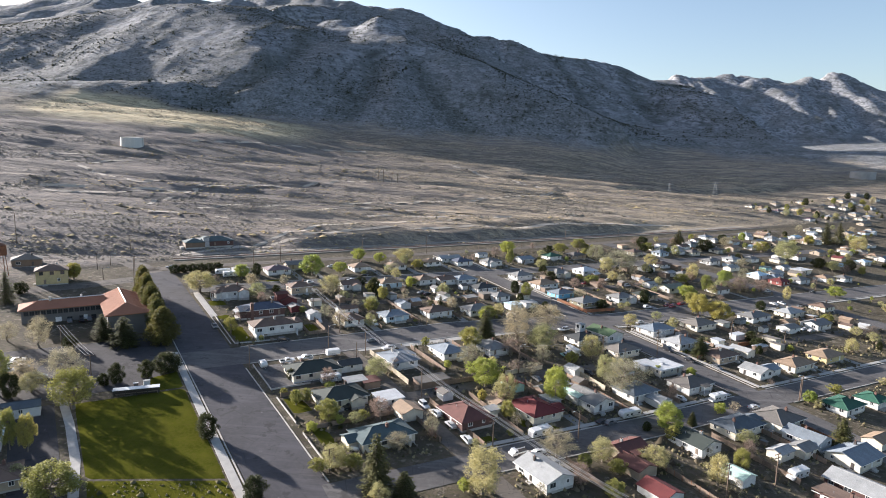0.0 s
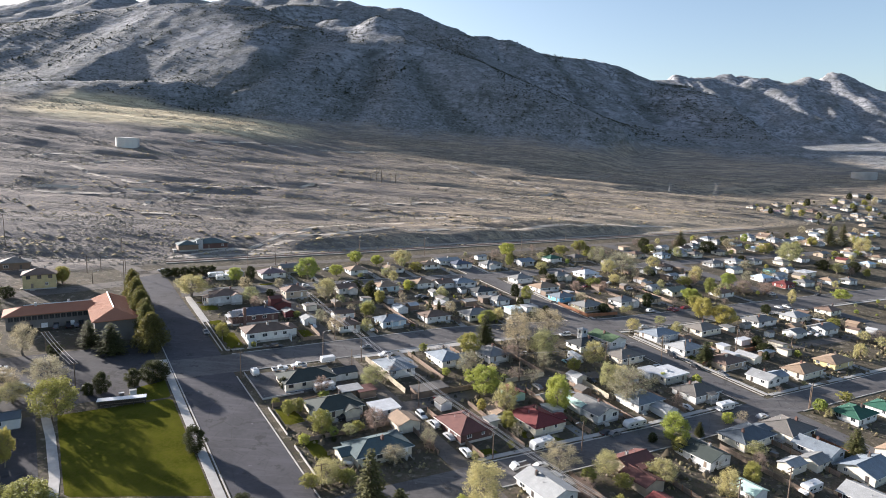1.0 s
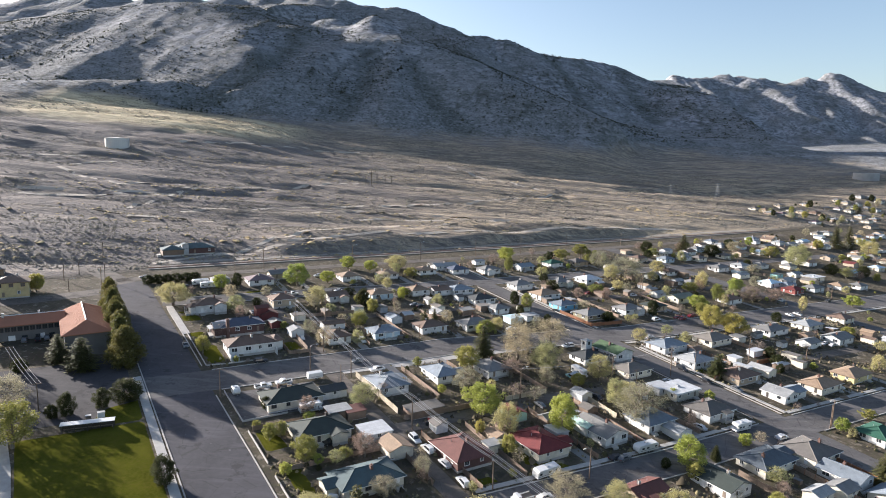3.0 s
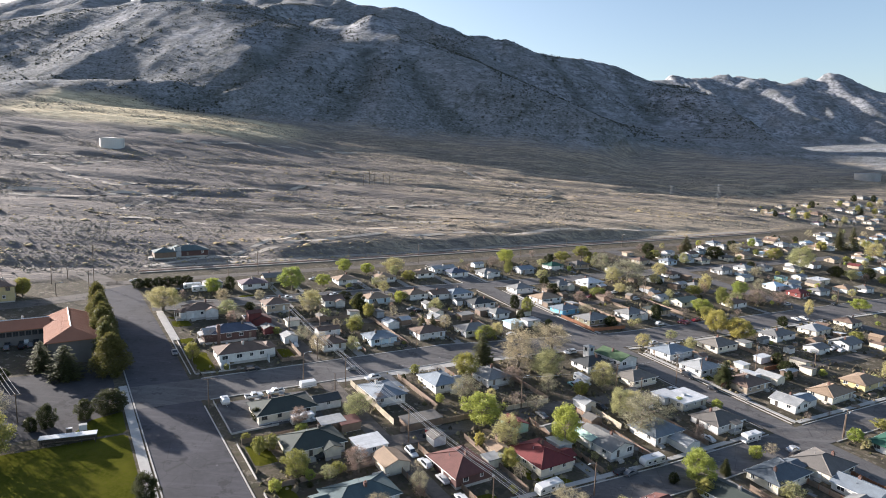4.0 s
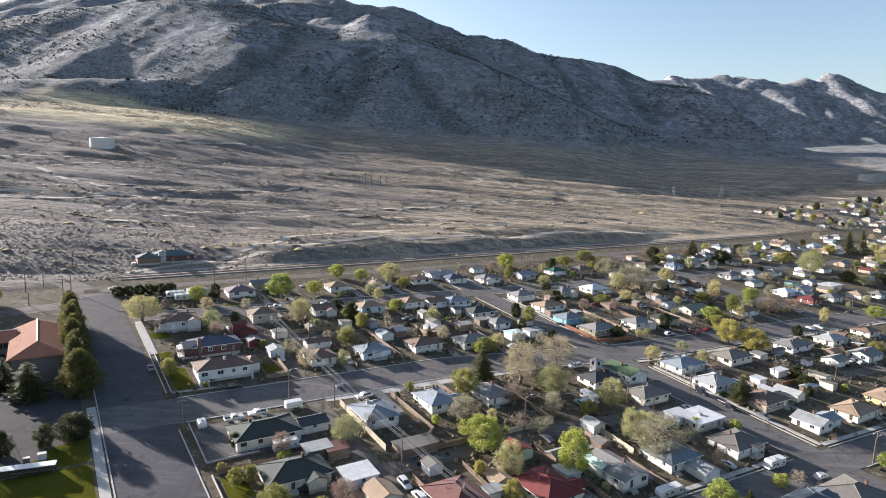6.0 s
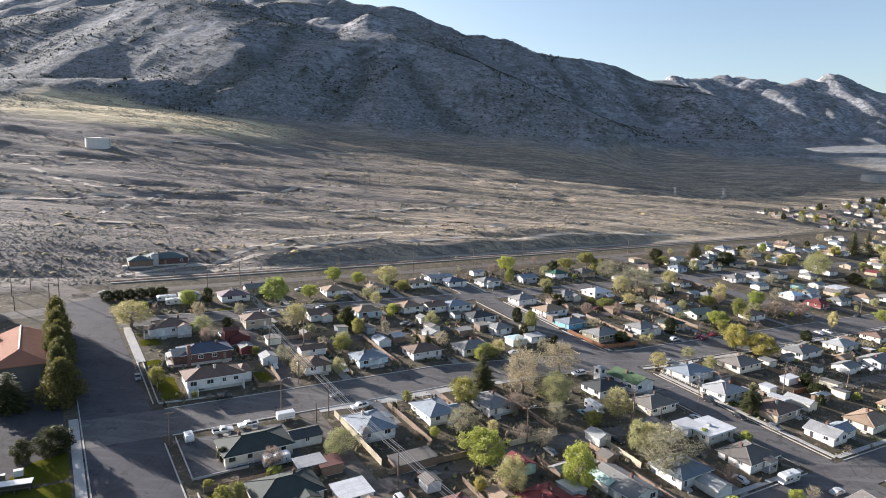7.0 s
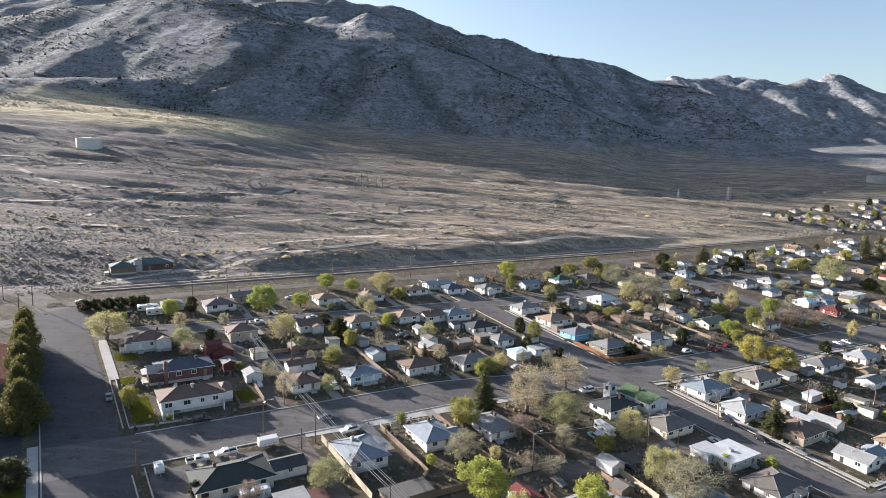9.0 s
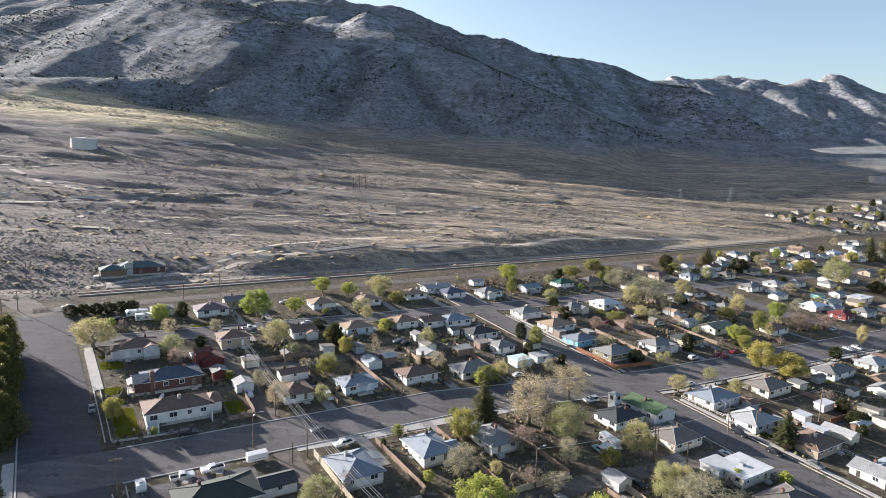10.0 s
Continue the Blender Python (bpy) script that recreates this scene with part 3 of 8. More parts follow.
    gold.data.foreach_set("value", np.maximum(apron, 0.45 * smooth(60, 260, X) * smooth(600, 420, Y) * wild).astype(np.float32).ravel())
    me.update()
    me.validate()
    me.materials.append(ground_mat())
    tagged(new("ground", me), "dry gravelly ground rising to brushy straw-coloured foothills", "ground", kind="structure")


build_ground()


def asphalt_mat(name, a, b2):
    m, nt, b = nodes_of(name)
    v = coords(nt)
    c = mix(nt, ramp(nt, noise_tex(nt, v, 0.09, 5, 0.6), (0.35, 0.0), (0.66, 1.0)), a, b2)
    c = mix(nt, ramp(nt, noise_tex(nt, v, 0.9, 5, 0.6), (0.4, 0.0), (0.7, 0.35)), c, tuple(x * 1.35 for x in b2))
    cr = add(nt, "ShaderNodeTexVoronoi", [(v, "Vector")], Scale=0.16, feature="DISTANCE_TO_EDGE")
    c = mix(nt, ramp(nt, cr.outputs["Distance"], (0.0, 0.55), (0.012, 0.0)), c, (0.022, 0.021, 0.02))
    # worn wheel tracks, tar patches and pale scuffs
    lane = add(nt, "ShaderNodeMapping", [(v, 0)])
    lane.inputs["Rotation"].default_value = (0, 0, radians(-33))
    lane.inputs["Scale"].default_value = (0.12, 1.0, 1.0)
    c = mix(nt, ramp(nt, noise_tex(nt, lane.outputs[0], 0.5, 5, 0.65), (0.52, 0.0), (0.64, 0.5)), c, tuple(x * 1.45 for x in b2))
    c = mix(nt, ramp(nt, noise_tex(nt, v, 0.22, 4, 0.7), (0.36, 0.7), (0.41, 0.0)), c, tuple(x * 0.6 for x in a))
    c = mix(nt, ramp(nt, noise_tex(nt, v, 0.55, 3, 0.6), (0.7, 0.0), (0.74, 0.6)), c, tuple(min(0.3, x * 2.4) for x in b2))
    g = noise_tex(nt, v, 14, 3)
    c = mix(nt, 0.2, c, mix(nt, g, (0.03, 0.03, 0.03), (0.2, 0.19, 0.18)))
    nt.links.new(c, b.inputs["Base Color"])
    b.inputs["Roughness"].default_value = 0.9
    b.inputs["Specular IOR Level"].default_value = 0.15
    bump(nt, b, g, 0.2, 0.01)
    return m


ASPHALT = asphalt_mat("asphalt", (0.046, 0.045, 0.053), (0.076, 0.073, 0.083))
YARDASPHALT = asphalt_mat("yard_asphalt", (0.034, 0.032, 0.036), (0.056, 0.053, 0.058))
OLDASPHALT = asphalt_mat("old_asphalt", (0.076, 0.072, 0.073), (0.135, 0.127, 0.124))
DIRT = asphalt_mat("alley_dirt", (0.085, 0.073, 0.063), (0.15, 0.128, 0.108))


def ribbon(name, pts, width, lift, mat, label, depth=0.0, kind="structure", category="road"):
    """A strip along a line of (u, v), laid on the land; depth > 0 gives it sides."""
    pts = [Vector((*xy(*p), 0)) for p in pts]
    line, d = [], 0.0
    for a, b in zip(pts, pts[1:]):
        n = max(1, int((b - a).length / 4))
        line += [a.lerp(b, i / n) for i in range(n)]
    line.append(pts[-1])
    bm = bmesh.new()
    rows = []
    cols = max(1, int(width / 4.5)) if depth == 0 else 1
    for i, p in enumerate(line):
        t = (line[min(i + 1, len(line) - 1)] - line[max(i - 1, 0)]).normalized()
        side = Vector((t.y, -t.x, 0))
        r = []
        for k in range(cols + 1):
            q = p + side * width * (k / cols - 0.5)
            r.append(bm.verts.new((q.x, q.y, gz(q.x, q.y) + lift)))
        if depth:
            r.insert(0, bm.verts.new(r[0].co - Vector((0, 0, depth))))
            r.append(bm.verts.new(r[-1].co - Vector((0, 0, depth))))
        rows.append(r)
    for a, b in zip(rows, rows[1:]):
        for k in range(len(a) - 1):
            bm.faces.new((a[k], b[k], b[k + 1], a[k + 1]))
    bmesh.ops.recalc_face_normals(bm, faces=bm.faces[:])
    me = bpy.data.meshes.new(name)
    bm.to_mesh(me)
    bm.free()
    if me.polygons[len(me.polygons) // 2].normal.z < 0 and not depth:
        me.flip_normals()
    me.materials.append(mat)
    return tagged(new(name, me), label, category, kind=kind)


ribbon("road", [(21.5, 20), (21.0, 130), (20.2, 200), (18.5, 272)], 15.5, 0.05, ASPHALT, "wide grey patched asphalt main street")
A_ST = [(12, 168), (30, 166.5), (110, 163.5), (182, 149.5), (300, 140), (470, 126)]
D_ST = [(28, 241), (60, 238), (120, 233), (200, 226), (300, 220), (470, 210)]
E_ST = [(27, 87), (66, 84), (120, 79), (175, 75.5), (300, 66), (420, 58)]
ribbon("road", A_ST, 13.5, 0.07, OLDASPHALT, "grey asphalt cross street with long shadows")
ribbon("road", D_ST, 9, 0.07, OLDASPHALT, "narrow asphalt street between the upper houses")
ribbon("road", E_ST, 9.5, 0.07, OLDASPHALT, "asphalt cross street with parked trailers")
ribbon("road", [(167, 20), (168, 80), (168.5, 150), (169, 270)], 9.6, 0.06, OLDASPHALT, "asphalt side street running towards the railway")
ribbon("road", [(303, 30), (303, 270)], 11, 0.06, OLDASPHALT, "far asphalt side street between houses")
ribbon("alley", [(63, 40), (63, 88), (63, 160)], 5, 0.045, DIRT, "bare earth back alley under the power line")
ribbon("alley", [(65, 172), (65, 236)], 5, 0.045, DIRT, "bare earth back alley under the power line")
ribbon("alley", [(64, 121), (120, 118), (162, 111)], 5, 0.05, DIRT, "bare earth back alley between fenced yards")
ribbon("alley", [(66, 204), (120, 200), (165, 194)], 5, 0.05, DIRT, "bare earth back alley between fenced yards")
ribbon("alley", [(175, 109), (240, 104), (297, 98)], 5, 0.05, DIRT, "bare earth back alley between fenced yards")
ribbon("alley", [(175, 191), (240, 187), (297, 181)], 5, 0.05, DIRT, "bare earth back alley between fenced yards")

# ---- building helpers ----
def part(name, bm, mat, parent=None, label="", pose_m=None):
    """Links a bmesh, or a mesh that is shared, as one mesh object under a thing or a part."""
    if isinstance(bm, bmesh.types.BMesh):
        me = bpy.data.meshes.new(name)
        bm.to_mesh(me)
        bm.free()
        if mat:
            me.materials.append(mat)
    else:
        me = bm
    ob = new(name, me)
    if parent is not None:
        ob.parent = parent
    if pose_m is not None:
        ob.matrix_basis = pose_m
    if label:
        ob["label"] = label
    return ob


def box(bm, x0, y0, z0, x1, y1, z1):
    vs = [bm.verts.new(p) for p in ((x0, y0, z0), (x1, y0, z0), (x1, y1, z0), (x0, y1, z0), (x0, y0, z1), (x1, y0, z1), (x1, y1, z1), (x0, y1, z1))]
    for f in ((3, 2, 1, 0), (4, 5, 6, 7), (0, 1, 5, 4), (1, 2, 6, 5), (2, 3, 7, 6), (3, 0, 4, 7)):
        bm.faces.new([vs[i] for i in f])
    return vs


def boxes(*bs):
    bm = bmesh.new()
    for b in bs:
        box(bm, *b)
    return bm


def tube(bm, p0, p1, r0, r1, n=8):
    """A tapered round bar with closed ends."""
    p0, p1 = Vector(p0), Vector(p1)
    d = (p1 - p0).normalized()
    a = d.orthogonal().normalized()
    b = d.cross(a)
    rings = []
    for p, r in ((p0, r0), (p1, r1)):
        rings.append([bm.verts.new(p + (a * math.cos(k * math.tau / n) + b * math.sin(k * math.tau / n)) * r) for k in range(n)])
    for k in range(n):
        bm.faces.new((rings[0][k], rings[0][(k + 1) % n], rings[1][(k + 1) % n], rings[1][k]))
    bm.faces.new(rings[0][::-1])
    bm.faces.new(rings[1])


def tubes(*ts, n=8):
    bm = bmesh.new()
    for t in ts:
        tube(bm, *t, n=n)
    return bm


def slab(bm, pts, thick):
    """A flat polygon given thickness straight down."""
    top = [bm.verts.new(p) for p in pts]
    low = [bm.verts.new((p[0], p[1], p[2] - thick)) for p in pts]
    bm.faces.new(top)
    bm.faces.new(low[::-1])
    n = len(pts)
    for i in range(n):
        bm.faces.new((top[i], low[i], low[(i + 1) % n], top[(i + 1) % n]))


PITCH = 0.36


def roof_shape(kind, L, W, eave, over=0.45, pitch=PITCH):
    """A roof over a plan L (x) by W (y), its eaves at that height."""
    bm = bmesh.new()
    a, b = L / 2 + over, W / 2 + over
    z0 = eave - over * pitch
    r = eave + pitch * W / 2
    t = 0.16
    if kind in ("hip", "tower"):
        c = max(0.05, L / 2 - W / 2)
        slab(bm, [(-a, -b, z0), (a, -b, z0), (c, 0, r), (-c, 0, r)], t)
        slab(bm, [(a, b, z0), (-a, b, z0), (-c, 0, r), (c, 0, r)], t)
        slab(bm, [(a, -b, z0), (a, b, z0), (c, 0, r)], t)
        slab(bm, [(-a, b, z0), (-a, -b, z0), (-c, 0, r)], t)
    elif kind == "gable":
        slab(bm, [(-a, -b, z0), (a, -b, z0), (a, 0, r), (-a, 0, r)], t)
        slab(bm, [(a, b, z0), (-a, b, z0), (-a, 0, r), (a, 0, r)], t)
    elif kind == "shed":
        slab(bm, [(-a, -b, eave), (a, -b, eave), (a, b, eave + 0.35), (-a, b, eave + 0.35)], t)
    else:
        slab(bm, [(-a, -b, eave + 0.1), (a, -b, eave + 0.1), (a, b, eave + 0.3), (-a, b, eave + 0.3)], 0.25)
    bmesh.ops.recalc_face_normals(bm, faces=bm.faces[:])
    return bm


def ridge_caps(kind, L, W, eave, over, pitch=PITCH):
    """The row of caps along the ridge and the hips."""
    a, b, r = L / 2 + over, W / 2 + over, eave + pitch * W / 2
    z0 = eave - over * pitch
    bm = bmesh.new()
    if kind == "hip":
        c = max(0.05, L / 2 - W / 2)
        ends = [((-c, 0, r), (c, 0, r))] if c > 0.2 else []
        ends += [((s * c, 0, r), (s * a, q * b, z0)) for s in (-1, 1) for q in (-1, 1)]
    else:
        ends = [((-a, 0, r), (a, 0, r))]
    for p, q in ends:
        tube(bm, Vector(p) + Vector((0, 0, 0.02)), Vector(q) + Vector((0, 0, 0.02)), 0.11, 0.11, 6)
    return bm


def wall_shape(kind, L, W, eave, pitch=PITCH):
    bm = bmesh.new()
    box(bm, -L / 2, -W / 2, -0.2, L / 2, W / 2, eave - 0.05)
    if kind == "gable":
        r = eave + pitch * W / 2 - 0.2
        for s in (-1, 1):
            x0, x1 = s * (L / 2 - 0.2), s * L / 2
            p = [bm.verts.new(q) for q in ((x0, -W / 2, eave - 0.05), (x0, W / 2, eave - 0.05), (x0, 0, r), (x1, -W / 2, eave - 0.05), (x1, W / 2, eave - 0.05), (x1, 0, r))]
            for f in ((0, 1, 2), (5, 4, 3), (0, 2, 5, 3), (1, 4, 5, 2)):
                bm.faces.new([p[i] for i in f])
    bmesh.ops.recalc_face_normals(bm, faces=bm.faces[:])
    return bm


ROOF_WORDS = {"brown": "brown shingle", "navy": "dark blue shingle", "maroon": "dark red-brown shingle", "gray": "grey shingle", "palegray": "pale grey",
              "bluegray": "blue-grey shingle", "tan": "tan shingle", "plum": "purple-brown shingle", "darkgreen": "dark green shingle", "black": "black shingle",
              "whitemetal": "white metal", "teal": "grey-green shingle", "redroof": "dark red metal", "mint": "mint green", "darkgray": "dark grey shingle",
              "graybrown": "grey-brown shingle", "slate": "slate-blue shingle", "graygreen": "grey-green shingle", "paleblue": "pale blue", "greenroof": "green metal",
              "moss": "moss green shingle"}
WALL_WORDS = {"white": "white", "cream": "cream", "tan": "tan", "brick": "dark brick", "darkred": "dark red", "paleblue": "pale blue", "brightblue": "bright blue",
              "olive": "olive", "yellow": "yellow-tan", "gray": "grey", "wood": "weathered wood", "mint": "mint", "redwall": "red", "teal": "teal"}
rnd = random.Random(4)
SHARED = {}


def shared(key, make, mat):
    if key not in SHARED:
        me = bpy.data.meshes.new(key[0])
        bm = make()
        bm.to_mesh(me)
        bm.free()
        me.materials.append(mat)
        SHARED[key] = me
    return SHARED[key]


def window_part(parent, x, y, side, w, h, z, trim):
    """A window on a wall; side: the wall's outward direction in the house's own axes."""
    m = Matrix.Translation((x, y, z)) @ Matrix.Rotation(math.atan2(side[0], -side[1]), 4, "Z")
    t = 0.1

    def frame_shape():
        return boxes((-w / 2 - t, -0.07, -h / 2 - t, -w / 2, 0.02, h / 2 + t), (w / 2, -0.07, -h / 2 - t, w / 2 + t, 0.02, h / 2 + t),
                     (-w / 2, -0.07, h / 2, w / 2, 0.02, h / 2 + t), (-w / 2 - t, -0.13, -h / 2 - t, w / 2 + t, 0.02, -h / 2), (-0.03, -0.05, -h / 2, 0.03, 0.0, h / 2))

    win = part("window", shared(("window", w, h, trim.name), frame_shape, trim), None, parent, pose_m=m)
    part("pane", shared(("pane", w, h), lambda: boxes((-w / 2, -0.035, -h / 2, w / 2, 0.0, h / 2)), GLASS), None, win)
    return win


def door_part(parent, x, y, side, mat, w=0.8, h=1.72):
    m = Matrix.Translation((x, y, 0.0)) @ Matrix.Rotation(math.atan2(side[0], -side[1]), 4, "Z")
    d = part("door", shared(("door", w, h, mat.name), lambda: boxes((-w / 2, -0.05, 0.0, w / 2, 0.01, h), (-w / 2 + 0.12, -0.075, 0.2, w / 2 - 0.12, -0.05, 0.95),
             (-w / 2 + 0.12, -0.075, 1.15, w / 2 - 0.12, -0.05, h - 0.15)), mat), None, parent, pose_m=m)
    if w < 1.5:
        part("step", shared(("step",), lambda: boxes((-0.8, -1.0, -1.0, 0.8, -0.06, -0.18), (-0.8, -1.4, -1.0, 0.8, -1.0, -0.4)), CONCRETE), None, d)
    return d


def chimney_part(parent, x, y, z0, z1, mat, s=0.35):
    c = part("chimney", boxes((-s, -s, z0, s, s, z1), (-s - 0.06, -s - 0.06, z1, s + 0.06, s + 0.06, z1 + 0.14)), mat, parent, pose_m=Matrix.Translation((x, y, 0)))
    part("flue", tubes(((0, 0, z1 + 0.1), (0, 0, z1 + 0.45), 0.13, 0.13)), RUST, c)


PLACED = []
HOUSES = {}


def wing(h, x, y, turn, kind, L, W, eave, roof, wall, floor=-2.8, name="wing"):
    """A part of a house with its own roof, set against it."""
    m = Matrix.Translation((x, y, 0)) @ Matrix.Rotation(radians(turn), 4, "Z")
    w = part(name, wall_shape(kind, L, W, eave), WALL[wall], h, pose_m=m)
    part("wing_base", boxes((-L / 2 + 0.04, -W / 2 + 0.04, floor, L / 2 - 0.04, W / 2 - 0.04, -0.2)), CONCRETE, w)
    part("wing_roof", roof_shape(kind, L, W, eave, 0.35), ROOF[roof], w)
    return w


def porch(h, x, y, side, w, d, roof):
    """A small roof on posts before a door."""
    m = Matrix.Translation((x, y, 0)) @ Matrix.Rotation(math.atan2(side[0], -side[1]), 4, "Z")
    rb = bmesh.new()
    slab(rb, [(-w / 2, -d, 2.1), (w / 2, -d, 2.1), (w / 2, 0, 2.45), (-w / 2, 0, 2.45)], 0.12)
    bmesh.ops.recalc_face_normals(rb, faces=rb.faces[:])
    pr = part("porch", rb, ROOF[roof], h, pose_m=m)
    for s in (-1, 1):
        part("post", boxes((s * (w / 2 - 0.15) - 0.06, -d + 0.08, -0.9, s * (w / 2 - 0.15) + 0.06, -d + 0.2, 2.02)), TRIM, pr)
    part("deck", boxes((-w / 2 + 0.05, -d + 0.05, -2.2, w / 2 - 0.05, -0.02, -0.12)), CONCRETE, pr)


def house(u, v, kind, axis, L, W, roof, wall, eave=None, lift=0.0):
    L, W = (L * 0.87, W * 0.87) if L > 6 and eave is None else (L, W)
    big = L * W > 48
    if big and eave is None and lift < 1:
        u, v = u + 0.9, v + 1.4
    PLACED.append((u, v, max(L, W) / 2))
    x, y = xy(u, v)
    eave = eave or ((2.6 + 0.15 * lift if lift >= 1 else 2.15) if big else 2.0)
    if kind == "tower":
        eave = 4.6
    turn = GRID_TURN + (90 if axis == "v" else 0)
    ct, st = math.cos(radians(turn)), math.sin(radians(turn))
    zs = [gz(x + ct * i * L / 2 - st * j * W / 2, y + st * i * L / 2 + ct * j * W / 2) for i in (-1, 1) for j in (-1, 1)]
    z = 0.3 * max(zs) + 0.7 * (sum(zs) / 4) + 0.1 + ((0.22 + 0.15 * lift if lift >= 1 else 0.05) if big else 0.0)
    name = "house" if big else "shed"
    h = new(name)
    h.matrix_basis = pose(x, y, z, 0, 0, turn)
    rw, ww = ROOF_WORDS[roof], WALL_WORDS[wall]
    shape = {"hip": "hipped", "gable": "gabled", "shed": "sloping", "flat": "flat", "tower": "pointed"}[kind]
    what = "single-storey house" if big else ("bell tower beside the chapel" if kind == "tower" else "small outbuilding")
    tagged(h, f"{ww} {what} with a {shape} {rw} roof", name, "houses of the town" if big else "sheds and garages")
    HOUSES[(round(u), round(v))] = h
    part("foundation", boxes((-L / 2 + 0.04, -W / 2 + 0.04, -2.8, L / 2 - 0.04, W / 2 - 0.04, -0.2)), CONCRETE, h)
    part("wall", wall_shape(kind, L, W, eave), WALL[wall], h)
    over = 0.5 if big else 0.25
    part("roof", roof_shape(kind, L, W, eave, over), ROOF[roof], h)
    far = u > 215 or v > 245
    if kind in ("hip", "gable") and not far:
        part("ridge_cap", ridge_caps(kind, L, W, eave, over), ROOF[roof], h)
    trim = DARKTRIM if wall in ("cream",) and rnd.random() < 0.3 else TRIM
    sides = [((0, -1), L, W), ((0, 1), L, W), ((1, 0), W, L), ((-1, 0), W, L)]
    if big:
        for (dx, dy), run, deep in sides:
            back = (0, 1) if axis == "u" else (1, 0)
            if (dx, dy) == back and v > 120 or (u > 330 and (dx, dy) in ((0, 1), (1, 0))):
                continue
            n = max(2, int(run / (3.2 if not far else 4.6))) if u < 330 else 1
            door_at = rnd.randrange(n) if rnd.random() < 0.55 else -1
            for k in range(n):
                s = (k + 0.5 + rnd.uniform(-0.12, 0.12)) / n * run - run / 2
                px, py = (s, dy * W / 2) if dx == 0 else (dx * L / 2, s)
                if k == door_at:
                    door_part(h, px, py, (dx, dy), rnd.choice((TRIM, WOOD, DARKTRIM)))
                else:
                    ww_, hh = rnd.choice(((0.85, 1.0), (1.2, 1.0), (1.6, 1.1), (0.7, 0.75)))
                    window_part(h, px, py, (dx, dy), ww_, hh, min(1.4, eave - 0.95), trim)
        if kind != "flat":
            top = eave + PITCH * W / 2
            cx = rnd.uniform(-0.25, 0.25) * L
            chimney_part(h, cx, rnd.choice((-1, 1)) * W * 0.12, eave, top + 0.4, rnd.choice((BRICKRED, BRICKRED, CONCRETE, DARKTRIM)), 0.3)
            part("roof_vent", tubes(((cx * -0.6 + 1, W * 0.2, eave + 0.3), (cx * -0.6 + 1, W * 0.2, top - 0.1), 0.07, 0.07)), STEEL, h)
        else:
            part("roof_vent", boxes((-0.5, -0.5, eave + 0.1, 0.5, 0.5, eave + 0.75)), STEEL, h)
        if not far:
            g = bmesh.new()
            for s in (-1, 1):
                box(g, -L / 2 - over, s * (W / 2 + over) - 0.05, eave - over * PITCH - 0.17, L / 2 + over, s * (W / 2 + over) + 0.06, eave - over * PITCH - 0.03)
            part("gutter", g, TRIM, h)
        if not far and kind in ("hip", "gable") and lift < 1 and rnd.random() < 0.5:
            k = rnd.random()
            sg = rnd.choice((-1, 1))
            if k < 0.4:
                porch(h, rnd.uniform(-0.2, 0.2) * L, -W / 2, (0, -1), rnd.uniform(2.2, 4.0), rnd.uniform(1.4, 2.2), roof)
            elif k < 0.75:
                wing(h, sg * L * 0.22, -W / 2 - 0.9, 90, "gable", 2.4, 3.8, eave - 0.2, roof, wall)
            else:
                wing(h, sg * (L / 2 + 1.2), W * 0.1, 0, "gable", 2.6, W * 0.55, eave - 0.35, roof, wall)
    elif kind != "tower":
        if L * W > 22 and wall != "wood":
            door_part(h, L / 2, 0, (1, 0), TRIM, min(2.4, W - 1.2), 1.95)
            window_part(h, 0, -W / 2, (0, -1), 0.8, 0.9, 1.4, TRIM)
        else:
            door_part(h, L / 2, 0, (1, 0), WOOD, 0.9, 1.85)
    else:
        for d in ((0, -1), (-1, 0)):
            window_part(h, d[0] * L / 2, d[1] * W / 2, d, 0.8, 0.9, 3.6, DARKTRIM)
    return h



# ---- kerbs, pavements, lawns and walls ----
def offset_line(pts, d):
    """The line shifted sideways by d metres to greater v (or, for a line along v, to greater u)."""
    out = []
    for i, p in enumerate(pts):
        a, b = pts[max(i - 1, 0)], pts[min(i + 1, len(pts) - 1)]
        t = Vector((b[0] - a[0], b[1] - a[1])).normalized()
        n = Vector((-t.y, t.x)) if abs(t.x) > abs(t.y) else Vector((t.y, -t.x))
        out.append((p[0] + n.x * d, p[1] + n.y * d))
    return out


def cut(pts, u0, u1):
    """The stretch of a street's line between two u."""
    def at(u):
        for a, b in zip(pts, pts[1:]):
            if a[0] <= u <= b[0]:
                k = (u - a[0]) / (b[0] - a[0])
                return (u, a[1] + k * (b[1] - a[1]))
        return pts[-1]
    return [at(u0)] + [p for p in pts if u0 < p[0] < u1] + [at(u1)]


def kerb(pts):
    ribbon("kerb", pts, 0.28, 0.17, CONCRETE, "worn pale concrete kerb along the street", 0.4, category="kerb")


def walkway(pts, w=1.5, lift=0.14):
    ribbon("pavement", pts, w, lift, CONCRETE, "pale concrete footpath with grass joints", 0.3, category="pavement")


